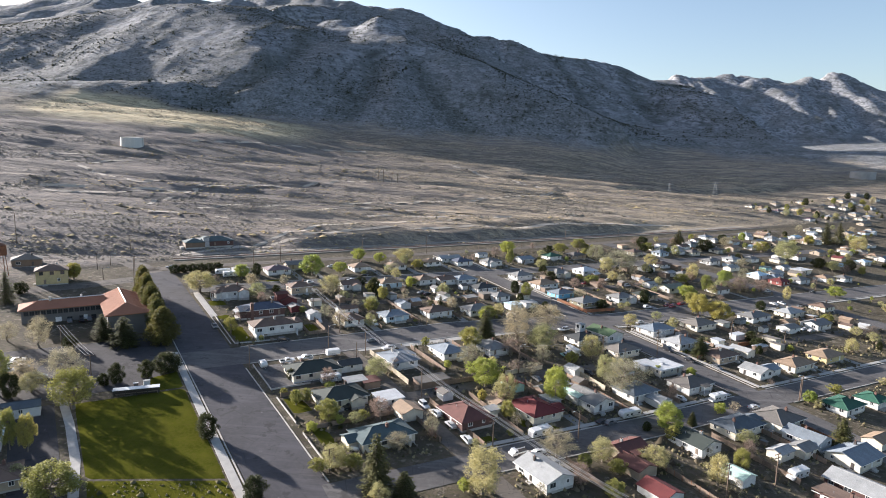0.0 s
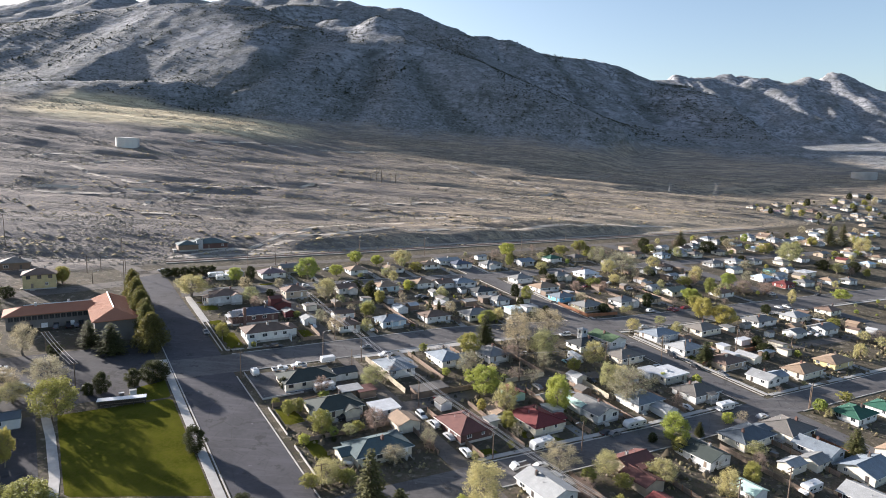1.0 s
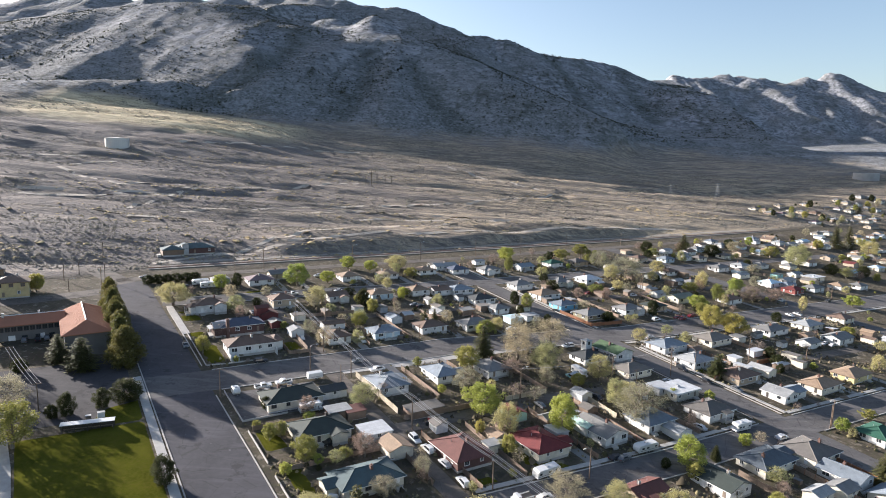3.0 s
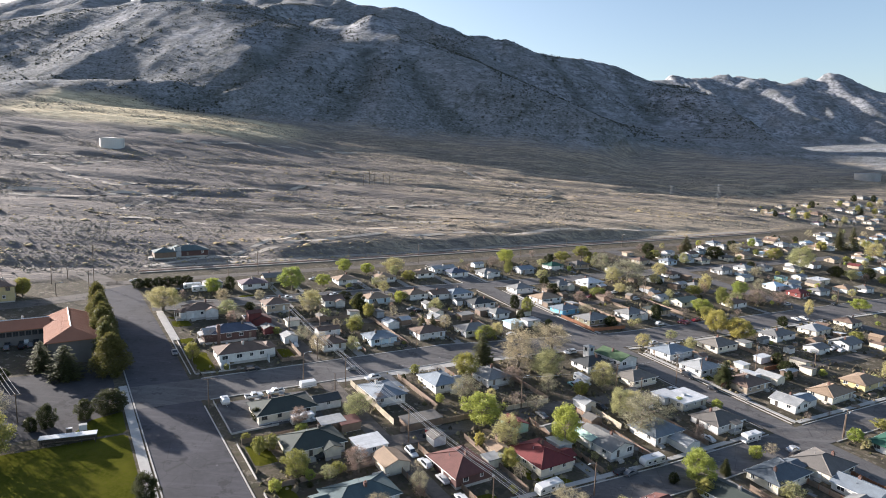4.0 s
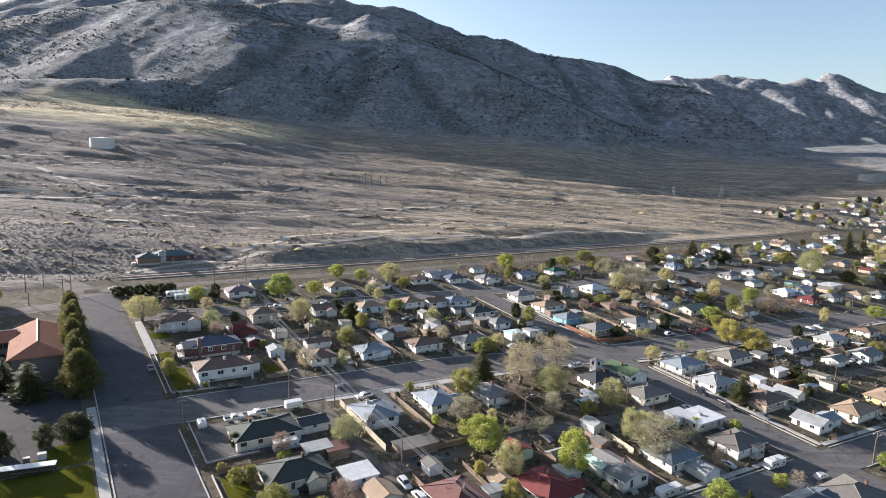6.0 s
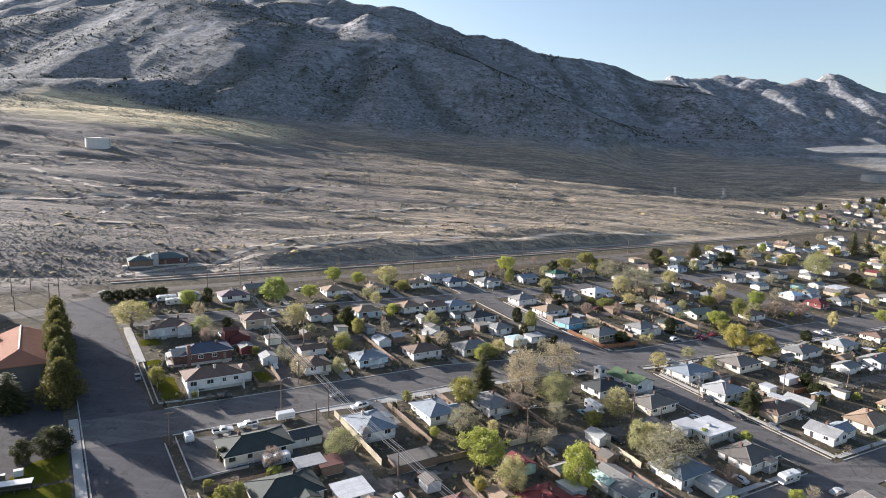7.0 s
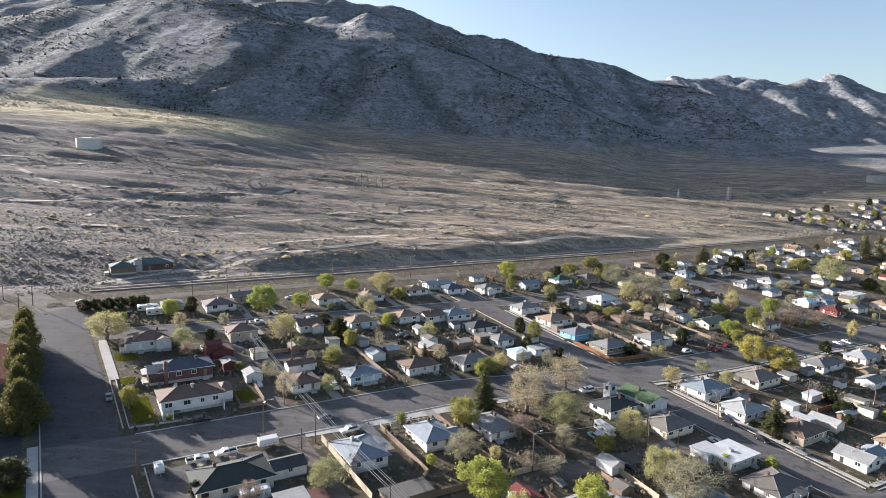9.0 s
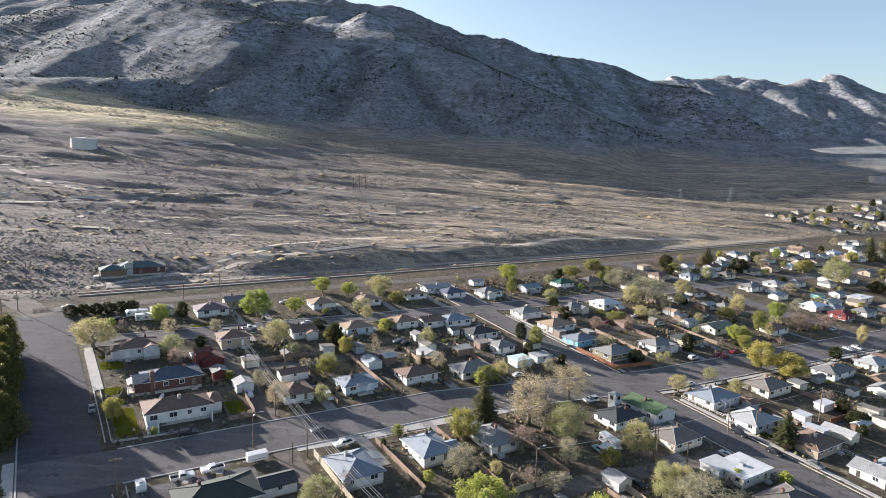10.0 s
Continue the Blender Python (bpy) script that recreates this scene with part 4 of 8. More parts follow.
for v0, v1 in ((92, 156.5), (177, 233)):
    kerb([(29.2, v0), (29.0, (v0 + v1) / 2), (28.6, v1)])
walkway([(11.2, 84), (11.4, 130), (11.6, 176)], 2.0)
kerb([(12.8, 84), (13.0, 130), (12.9, 250)])
walkway([(30.2, 205), (29.8, 236)], 2.2)
walkway([(-19.0, 156), (-17.7, 139.7), (-17.2, 122.5), (-18.2, 108)], 2.0, 0.08)
for st, half, spans in ((A_ST, 6.9, ((31, 160.5), (176, 296), (310, 440))), (D_ST, 4.6, ((32, 162), (176, 296))), (E_ST, 4.9, ((67, 160.5), (176, 296)))):
    for a, b in spans:
        for s in (-1, 1):
            kerb(offset_line(cut(st, a, b), s * half))
            if half > 5 and s < 0 and a > 100 or (half == 4.9 and s > 0):
                walkway(offset_line(cut(st, a, b), s * (half + 1.6)), 1.3)
for v0, v1 in ((84, 142), (160, 222), (234, 268)):
    kerb([(162.4 + 0.005 * (v0 - 80), v0), (162.6, v1)])
    kerb([(174.0, v0 - 2), (174.4, v1 - 4)])
    walkway([(176.2, v0 - 2), (176.4, v1 - 5)], 1.4)
ribbon("pavement", [(-42, 175), (9.5, 173)], 37, 0.03, YARDASPHALT, "cracked grey asphalt yard before the long building", category="pavement")
ribbon("road", [(-26, 60), (-24.5, 110), (-25.5, 152)], 9.5, 0.05, YARDASPHALT, "narrow asphalt drive beside the park")
ribbon("pavement", [(31.2, 148.5), (55, 147)], 16, 0.05, OLDASPHALT, "grey gravelled parking lot at the street corner", category="pavement")
ribbon("pavement", [(66, 158), (84, 156.2), (110, 154.6), (135, 152)], 3.2, 0.05, CONCRETE, "pale concrete parking strip by the street", category="pavement")
ribbon("road", [(18.5, 270), (10, 294), (-4, 309.6), (-16, 320), (-60, 345)], 9, 0.06, DIRT, "dirt road leading out of town")
ribbon("road", [(-60, 254), (-10, 258), (12, 262)], 8, 0.05, DIRT, "dirt lane behind the houses")
ribbon("road", [(16, 276), (60, 276), (160, 273), (300, 272), (520, 274)], 5.5, 0.06, DIRT, "dirt service road along the railway bank")
GRAVEL = plain("railway_ballast", (0.30, 0.265, 0.225), 0.95, vary=0.3, scale=0.3, fine=4)
ribbon("railway_bed", [(30, 291.5), (160, 289.5), (300, 288.5), (520, 289)], 4.6, 0.35, GRAVEL, "pale gravel bed of the railway line", 0.8, category="railway")
for d in (-0.72, 0.72):
    ribbon("rail", [(30, 291.5 + d), (160, 289.5 + d), (300, 288.5 + d), (520, 289 + d)], 0.14, 0.52, RUST, "rusty steel rail on the gravel bed", 0.2, category="rail")
ribbon("road", [(40, 299), (160, 297), (300, 296), (500, 296)], 4.0, 0.1, GRAVEL, "pale gravel lane beside the railway")
TRACK = plain("track_soil", (0.47, 0.40, 0.325), 0.95, vary=0.25, scale=0.1, fine=1.0)
for line, w in (([(4, 605), (22, 566), (43, 537), (69.5, 531), (96, 517)], 4), ([(-28, 664), (40, 655)], 4), ([(-23, 511), (15, 497), (61, 499), (96, 517)], 4),
                ([(132, 422), (192, 404), (239, 387), (295, 364)], 3.5), ([(34, 406), (98, 380), (195, 358)], 3.5),
                ([(-13, 626), (17, 626), (50, 632)], 4), ([(-24, 535), (26, 508), (84, 506)], 4), ([(28, 413), (54, 470), (83, 505)], 3.5),
                ([(-21, 448), (13, 431), (29, 414)], 3.5), ([(82, 506), (148, 516), (246, 534)], 4), ([(67, 421), (147, 436), (263, 427), (432, 459)], 4), ([(176, 382), (270, 367), (336, 338)], 4),
                ([(121, 736), (225, 730), (335, 722)], 5), ([(408, 632), (435, 482)], 4), ([(60, 309), (175, 322), (269, 314), (424, 310)], 3.5), ([(33, 300), (120, 330), (220, 345), (420, 345)], 3)):
    ribbon("dirt_track", line, w, 0.12, TRACK, "pale dirt track across the sagebrush", category="track")


def grass_mat():
    m, nt, b = nodes_of("lawn_grass")
    v = coords(nt)
    c = mix(nt, ramp(nt, noise_tex(nt, v, 0.16, 5), (0.35, 0.0), (0.65, 1.0)), (0.05, 0.058, 0.008), (0.115, 0.112, 0.018))
    c = mix(nt, ramp(nt, noise_tex(nt, v, 1.4, 4), (0.42, 0.0), (0.62, 0.6)), c, (0.11, 0.095, 0.025))
    g = noise_tex(nt, v, 9, 4)
    c = mix(nt, 0.35, c, mix(nt, g, (0.015, 0.024, 0.003), (0.13, 0.13, 0.018)))
    nt.links.new(c, b.inputs["Base Color"])
    b.inputs["Roughness"].default_value = 0.9
    b.inputs["Specular IOR Level"].default_value = 0.0
    bump(nt, b, g, 0.9, 0.12)
    return m


GRASS = grass_mat()


def lawn(corners, lift=0.1, label="small mown green front lawn", turf=None):
    """A patch of turf over a four-cornered plot of (u, v), with blades standing along it."""
    bm = bmesh.new()
    a, b, c, d = [Vector(p) for p in corners]
    nu = max(2, int((b - a).length / 1.2))
    nv = max(2, int((d - a).length / 1.2))
    grid = []
    for i in range(nu + 1):
        row = []
        for j in range(nv + 1):
            p = a.lerp(b, i / nu).lerp(d.lerp(c, i / nu), j / nv)
            x, y = xy(*p)
            edge = i in (0, nu) or j in (0, nv)
            row.append(bm.verts.new((x, y, gz(x, y) + (-0.05 if edge else lift + 0.05 * fbm(x / 2, y / 2, 6, 2)))))
        grid.append(row)
    for i in range(nu):
        for j in range(nv):
            bm.faces.new((grid[i][j], grid[i + 1][j], grid[i + 1][j + 1], grid[i][j + 1]))
    bmesh.ops.recalc_face_normals(bm, faces=bm.faces[:])
    for f in bm.faces:
        f.smooth = True
        if f.normal.z < 0:
            f.normal_flip()
    return tagged(part("lawn", bm, turf or GRASS), label, "lawn", kind="structure")


lawn([(-16.6, 151), (10.2, 150), (10.2, 102), (-16.0, 114)], 0.14, "broad sloping green park lawn with tree shadows")
lawn([(-16.0, 113.9), (10.2, 101.9), (10.2, 80), (-16.8, 84)], 0.12, "green park lawn thinning into dry turf on the bank")
lawn([(-4, 151), (10.2, 150), (10.2, 162), (3, 160)], 0.13, "broad sloping green park lawn with tree shadows")
lawn([(31.9, 133.6), (37.5, 133), (38, 123.7), (32, 123.3)])
lawn([(31.0, 193), (37, 192.6), (36.8, 178), (31.2, 177.6)])
lawn([(30.8, 199), (36, 199.4), (36, 194.2), (30.8, 194)])
lawn([(30.8, 206), (35.8, 206.4), (36, 200.6), (30.8, 200.4)])
lawn([(31.2, 224.2), (38.0, 223.4), (38.0, 216.6), (31.2, 217)])
lawn([(31.2, 229), (37.4, 228.4), (37.4, 225.6), (31.2, 225.8)])
lawn([(56.4, 187), (61.4, 186.6), (61.4, 179), (56.4, 179)])
lawn([(177.4, 121), (183, 114), (179.6, 111), (177.2, 112)])
lawn([(86.8, 103), (84.6, 93), (91, 88.4), (95, 88.6)][::-1], 0.1, "patchy green side lawn")
lawn([(60, 246), (68, 246), (68, 242.6), (60, 242.8)])
lawn([(33, 118), (37.6, 117.6), (37.6, 97), (33, 98)], 0.1, "rough green yard with shrubs")
lawn([(66, 95), (75, 94), (75, 90.6), (66, 91.4)])


def low_wall(pts, h, w, mat, name, label, cat):
    ribbon(name, pts, w, h, mat, label, h + 0.5, "", cat)


# wood for the shelter's wall and posts, the shade under its roof painted in
SHADEWOOD = plain("shade_dark_wood", (0.06, 0.05, 0.042), 0.85, vary=0.3)
sx, sy = xy(-1.9, 150.2)
shelter = new("park_shelter")
shelter.matrix_basis = pose(sx, sy, gz(sx, sy), 0, 0, 21)
tagged(shelter, "long open park shelter with a flat white metal roof", "shelter")
rb = bmesh.new()
slab(rb, [(-5.7, -0.95, 2.0), (5.7, -0.95, 2.0), (5.7, 0.95, 2.15), (-5.7, 0.95, 2.15)], 0.12)
bmesh.ops.recalc_face_normals(rb, faces=rb.faces[:])
part("roof", rb, WHITEPAINT, shelter)
part("back_wall", boxes((-5.5, 0.75, -0.8, 5.5, 0.87, 1.98)), SHADEWOOD, shelter)
for k in range(5):
    part("post", boxes((-5.4 + k * 2.7 - 0.06, -0.8, -0.8, -5.4 + k * 2.7 + 0.06, -0.68, 1.9)), SHADEWOOD, shelter)
part("bench", boxes((-5.2, 0.3, 0.42, 5.2, 0.7, 0.5), (-5.1, 0.35, -0.6, -4.9, 0.65, 0.42), (4.9, 0.35, -0.6, 5.1, 0.65, 0.42)), WOOD, shelter)
for a, b in ((158, 139.6), (134.4, 119), (113.6, 96)):
    low_wall([(31.1, a), (31.2, b)], 0.45, 0.22, CONCRETE, "garden_wall", "low pale concrete garden wall by the street", "wall")
low_wall([(31.1, 139.6), (42.7, 139.6)], 0.45, 0.22, CONCRETE, "garden_wall", "low pale concrete wall round the lot", "wall")
low_wall([(30.4, 176.6), (30.4, 206)], 0.4, 0.2, CONCRETE, "garden_wall", "low pale concrete wall before the lawns", "wall")
low_wall([(30.4, 176.6), (44, 175.4)], 0.4, 0.2, CONCRETE, "garden_wall", "low pale concrete wall before the lawns", "wall")

# the picnic boxes and a bin beside the park wall
for u, v, s, m in ((1.2, 155.5, 0.8, WHITEPAINT), (-1.6, 154.8, 0.6, WOOD)):
    x, y = xy(u, v)
    b_ = new("utility_box")
    b_.matrix_basis = pose(x, y, gz(x, y), 0, 0, GRID_TURN)
    tagged(b_, "pale metal utility box on the park grass", "box")
    part("cabinet", boxes((-s, -s * 0.7, -0.3, s, s * 0.7, 1.3)), m, b_)
    part("lid", boxes((-s - 0.06, -s * 0.7 - 0.06, 1.3, s + 0.06, s * 0.7 + 0.06, 1.38)), STEEL, b_)


# ---- fences ----
def board_panel(length, h):
    """Upright boards side by side, each a little proud of or behind the next, as one sheet."""
    n = max(2, int(length / 0.22))
    bm = bmesh.new()
    rows = []
    for k in range(n):
        d = -0.03 - 0.025 * (k % 2)
        top = h - 0.05 * ((k * 7) % 3)
        for x in (k * length / n, (k + 1) * length / n):
            rows.append([bm.verts.new(q) for q in ((x, d, 0.02), (x, d, top), (x, 0.02, top), (x, 0.02, 0.02))])
    for a, b in zip(rows, rows[1:]):
        for k in range(4):
            bm.faces.new((a[k], a[(k + 1) % 4], b[(k + 1) % 4], b[k]))
    bm.faces.new(rows[0])
    bm.faces.new(rows[-1][::-1])
    bmesh.ops.recalc_face_normals(bm, faces=bm.faces[:])
    return bm


def fence(pts, h=1.6, mat=FENCEWOOD, label="weathered brown upright board fence", posts_only=False):
    th = new("fence")
    x0, y0 = xy(*pts[0])
    z0 = gz(x0, y0)
    th.matrix_basis = Matrix.Translation((x0, y0, z0))
    tagged(th, label, "fence", "yard fences")
    for a, b in zip(pts, pts[1:]):
        A, B = Vector((*xy(*a), 0)), Vector((*xy(*b), 0))
        n = max(1, round((B - A).length / 2.4))
        ang = math.atan2(B.y - A.y, B.x - A.x)
        step = (B - A).length / n
        for i in range(n):
            p, q = A.lerp(B, i / n), A.lerp(B, (i + 1) / n)
            zp, zq = gz(p.x, p.y), gz(q.x, q.y)
            lean = math.atan2(zq - zp, step)
            m = Matrix.Translation((p.x - x0, p.y - y0, zp - z0)) @ Matrix.Rotation(ang, 4, "Z")
            part("post", shared(("post", h), lambda: boxes((-0.06, -0.06, -0.5, 0.06, 0.06, h + 0.1)), mat), None, th, pose_m=m)
            key = round(step, 1)
            if posts_only:
                sh = shared(("rail", key, h), lambda: boxes((0, -0.03, h * 0.45, key, 0.03, h * 0.45 + 0.1), (0, -0.03, h * 0.85, key, 0.03, h * 0.85 + 0.1)), mat)
                part("rail", sh, None, th, pose_m=m @ Matrix.Rotation(-lean, 4, "Y"))
            else:
                sh = shared(("boards", key, h, mat.name), lambda: board_panel(key, h), mat)
                part("panel", sh, None, th, pose_m=m @ Matrix.Rotation(-lean, 4, "Y"))
    return th


CREAMBOARD = plain("cream_board", (0.5, 0.43, 0.32), 0.8, vary=0.25, scale=1.5, random_tone=0.15)
ORANGEBOARD = plain("orange_board", (0.27, 0.115, 0.055), 0.8, vary=0.25, scale=1.5, random_tone=0.15)
PALEBOARD = plain("pale_rail", (0.6, 0.58, 0.54), 0.7, vary=0.2, scale=1.5)
fence([(68.4, 153.4), (68.6, 140), (68.9, 128)], 1.7, CREAMBOARD, "long cream board fence beside the alley")
fence([(83.4, 152.3), (84, 131)], 1.5)
fence([(83.9, 153.4), (97, 152.2)], 1.1, PALEBOARD, "pale post and rail fence by the street", True)
fence([(124.1, 115), (123.7, 101)], 1.7, CREAMBOARD, "cream board fence with gaps behind the yard")
fence([(177.3, 137.4), (178.2, 124)], 1.0, PALEBOARD, "low grey picket rail fence", True)
fence([(174.8, 178.6), (175.4, 160.8), (191, 158.8)], 1.4, ORANGEBOARD, "orange-stained upright board fence")
fence([(56.2, 187.4), (55.8, 176.4)], 1.4)
fence([(62.6, 189.4), (62.2, 177.4)], 1.5)
fence([(55.8, 176.4), (62.2, 176.0)], 1.2)
fence([(99.5, 151), (99.8, 123)], 1.4)
fence([(116, 150), (116.4, 122)], 1.5)
fence([(68.8, 124), (99, 122.4)], 1.5)
fence([(101, 122.2), (115.8, 121.4)], 1.5, CREAMBOARD, "cream board fence by the back alley")
fence([(69, 115.6), (69.4, 90)], 1.4)
fence([(82, 115), (82, 90)], 1.3)
fence([(103, 114.4), (103, 88)], 1.4)
fence([(119.4, 113.4), (119.6, 88)], 1.4)
fence([(138.6, 112), (138.8, 85)], 1.5)
fence([(142, 124), (161, 122)], 1.5)
fence([(69.8, 208), (95, 206.4)], 1.3)
fence([(99, 201), (99.4, 174)], 1.3)
fence([(117.6, 199), (117.6, 172.6)], 1.3)
fence([(136, 198), (136, 169)], 1.4)
fence([(83, 201), (83, 174)], 1.2)
fence([(60.4, 120), (60.4, 96)], 1.4)
fence([(32.4, 114.6), (58, 113.6)], 1.3)
fence([(32.2, 134.4), (58, 133.8)], 1.3)
fence([(194, 137), (194.4, 112)], 1.4)
fence([(218, 136), (218, 110)], 1.4)
fence([(191, 106), (191, 84)], 1.0, PALEBOARD, "low grey picket rail fence", True)
fence([(195.6, 165), (196, 190)], 1.3)
fence([(212, 164), (212, 189)], 1.3)
fence([(232, 162), (232, 187)], 1.3)
fence([(177, 106.4), (188, 105.8)], 1.4, ORANGEBOARD, "rust-red board fence behind a house")
fence([(205, 108.4), (216, 107.6)], 1.6, ORANGEBOARD, "rust-red board fence behind a house")
fence([(130, 68), (130, 44)], 1.5)
fence([(146, 68), (146.4, 46)], 1.4)
fence([(160.4, 66), (160.4, 40)], 1.5, ORANGEBOARD, "rust-red board fence by the side street")
fence([(104, 74), (104, 46)], 1.4)
fence([(84, 76), (84, 46)], 1.3)

# ---- the long civic building with the terracotta roof ----
TERRA = plain("terracotta_metal", (0.33, 0.14, 0.08), 0.9, vary=0.12, scale=0.4, fine=3)
GREYWALL = plain("grey_render", (0.16, 0.15, 0.14), 0.85, vary=0.2, scale=0.4)
bx, by = xy(1.1, 212)
civic = new("civic_building")
civic.matrix_basis = pose(bx, by, gz(bx, by), 0, 0, 33)
tagged(civic, "long two-storey grey building with ribbed terracotta metal roof", "building")
# own axes: x along u, y along v
part("wing", boxes((-6, -15.5, -3, 6, 16, 5.6)), GREYWALL, civic)
part("long_wing", boxes((-30, 4.5, -3, -6.004, 14.5, 5.4)), GREYWALL, civic)


def metal_roof(name, x0, y0, x1, y1, eave, rise, along, hips, parent):
    bm, ribs = bmesh.new(), bmesh.new()
    o = 0.9
    a0, b0, a1, b1 = x0 - o, y0 - o, x1 + o, y1 + o
    if along == "y":
        cx, w = (a0 + a1) / 2, (a1 - a0) / 2
        r0, r1 = (cx, b0 + (w if hips[0] else 0), eave + rise), (cx, b1 - (w if hips[1] else 0), eave + rise)
        faces = [[(a0, b1, eave), (a0, b0, eave), r0, r1], [(a1, b0, eave), (a1, b1, eave), r1, r0]]
        faces += [[(a0, b0, eave), (a1, b0, eave), r0]] if hips[0] else []
        faces += [[(a1, b1, eave), (a0, b1, eave), r1]] if hips[1] else []
        n = int((b1 - b0) / 0.75)
        for s in (-1, 1):
            for k in range(1, n):
                y = b0 + (b1 - b0) * k / n
                f = min(1.0, (y - b0) / w if hips[0] else 1.0, (b1 - y) / w if hips[1] else 1.0)
                tube(ribs, (cx + s * w, y, eave + 0.02), (cx + s * w * (1 - f), y, eave + rise * f + 0.02), 0.045, 0.045, 4)
        if hips[0]:
            m = int((a1 - a0) / 0.75)
            for k in range(1, m):
                x = a0 + (a1 - a0) * k / m
                f = 1 - abs(x - cx) / w
                tube(ribs, (x, b0, eave + 0.02), (x, b0 + w * f, eave + rise * f + 0.02), 0.045, 0.045, 4)
    else:
        cy, w = (b0 + b1) / 2, (b1 - b0) / 2
        r0, r1 = (a0 + (w if hips[0] else 0), cy, eave + rise), (a1 - (w if hips[1] else 0), cy, eave + rise)
        faces = [[(a0, b0, eave), (a1, b0, eave), r1, r0], [(a1, b1, eave), (a0, b1, eave), r0, r1]]
        faces += [[(a0, b1, eave), (a0, b0, eave), r0]] if hips[0] else []
        n = int((a1 - a0) / 0.75)
        for s in (-1, 1):
            for k in range(1, n):
                x = a0 + (a1 - a0) * k / n
                f = min(1.0, (x - a0) / w if hips[0] else 1.0)
                tube(ribs, (x, cy + s * w, eave + 0.02), (x, cy + s * w * (1 - f), eave + rise * f + 0.02), 0.045, 0.045, 4)
    for f in faces:
        slab(bm, f, 0.2)
    bmesh.ops.recalc_face_normals(bm, faces=bm.faces[:])
    rf = part(name, bm, TERRA, parent)
    part("standing_seam", ribs, TERRA, rf)
    tube_bm = bmesh.new()
    tube(tube_bm, Vector(r0) + Vector((0, 0, 0.05)), Vector(r1) + Vector((0, 0, 0.05)), 0.16, 0.16, 6)
    part("ridge_cap", tube_bm, TRIM, rf)


metal_roof("roof", -6, -15.5, 6, 16, 5.6, 2.6, "y", (True, False), civic)
metal_roof("long_roof", -30, 4.5, -6, 14.5, 5.4, 2.0, "x", (True, False), civic)
for k in range(14):
    window_part(civic, -28.6 + k * 1.62, 4.5, (0, -1), 1.2, 1.3, 4.1, DARKTRIM)
for k in range(6):
    window_part(civic, -27 + k * 3.6, 4.5, (0, -1), 1.4, 1.3, 1.2, DARKTRIM)
for k in range(5):
    window_part(civic, 6, -12 + k * 5.5, (1, 0), 1.6, 1.3, 4.0, DARKTRIM)
for k in range(3):
    window_part(civic, -6, -11 + k * 5, (-1, 0), 1.6, 1.3, 4.0, DARKTRIM)
door_part(civic, -19.5, 4.5, (0, -1), TRIM, 1.8, 2.1)
door_part(civic, -11.5, 4.5, (0, -1), TRIM, 1.2, 2.1)
part("vent_stack", boxes((-22, 8.5, 6.0, -21.3, 9.2, 8.4)), STEEL, civic)
part("vent_stack", boxes((-12.5, 10, 6.0, -11.9, 10.6, 8.2)), STEEL, civic)

# two-storey tan house, dark cottage and the long lodge at the town's edge
for (u, v, L, W, eave, wall, roof, words) in ((-19.5, 266, 11, 9, 5.4, "yellow", "brown", "tan two-storey square house with a brown hipped roof"),
                                              (-28.5, 298, 11, 9, 3.0, "wood", "graybrown", "dark weathered timber cottage at the edge of town")):
    t_ = house(u, v, "hip", "u", L, W, roof, wall, eave)
    t_["label"] = words
    if eave > 5:
        for k in range(3):
            window_part(t_, -3.6 + 3.6 * k, -W / 2, (0, -1), 1.2, 1.2, 4.2, DARKTRIM)
            window_part(t_, -L / 2, -2.8 + 2.8 * k, (-1, 0), 1.2, 1.2, 4.2, DARKTRIM)
lodge = house(54.5, 316.5, "hip", "u", 18, 10, "teal", "brick", 2.7)
lodge["label"] = "long stone lodge with a dark blue-green hipped roof"
wing(lodge, -10.5, -2.2, 90, "hip", 9.0, 9.5, 2.5, "teal", "wood")
part("dormer", wall_shape("gable", 4.2, 3.0, 4.5), WALL["gray"], lodge, pose_m=Matrix.Translation((-4.8, -3.4, 0)) @ Matrix.Rotation(radians(90), 4, "Z"))
part("dormer_roof", roof_shape("gable", 4.2, 3.0, 4.5, 0.3), ROOF["teal"], lodge, pose_m=Matrix.Translation((-4.8, -3.4, 0)) @ Matrix.Rotation(radians(90), 4, "Z"))
part("porch", boxes((-17.6, -6.0, -2.5, -15.8, -2.0, 0.1)), CONCRETE, lodge)

# ---- on the fan: tank, water tower, pylons, posts, pale hall ----
tx, ty = -340.0, 632.0
tank = new("storage_tank")
tank.matrix_basis = pose(tx, ty, gz(tx, ty))
tagged(tank, "squat pale steel water tank on the foothill", "tank")
part("shell", tubes(((0, 0, -4), (0, 0, 8.2), 11.3, 11.3), n=40), PALEBOARD, tank)
part("tank_roof", tubes(((0, 0, 8.2), (0, 0, 9.0), 11.5, 1.0), n=40), PALEBOARD, tank)
part("ladder", boxes((11.3, -0.3, 0, 11.5, 0.3, 8.6)), STEEL, tank)
hx, hy = 590.0, 872.0
hall = new("storage_tank")
hall.matrix_basis = pose(hx, hy, gz(hx, hy), 0, 0, 5)
tagged(hall, "wide flat pale concrete reservoir tank on the slope", "tank")
RESERVOIR = plain("stained_concrete", (0.36, 0.355, 0.35), 0.9, vary=0.25, scale=0.15, fine=1.5)
part("shell", tubes(((0, 0, -6), (0, 0, 8.5), 16, 16), n=40), RESERVOIR, hall)
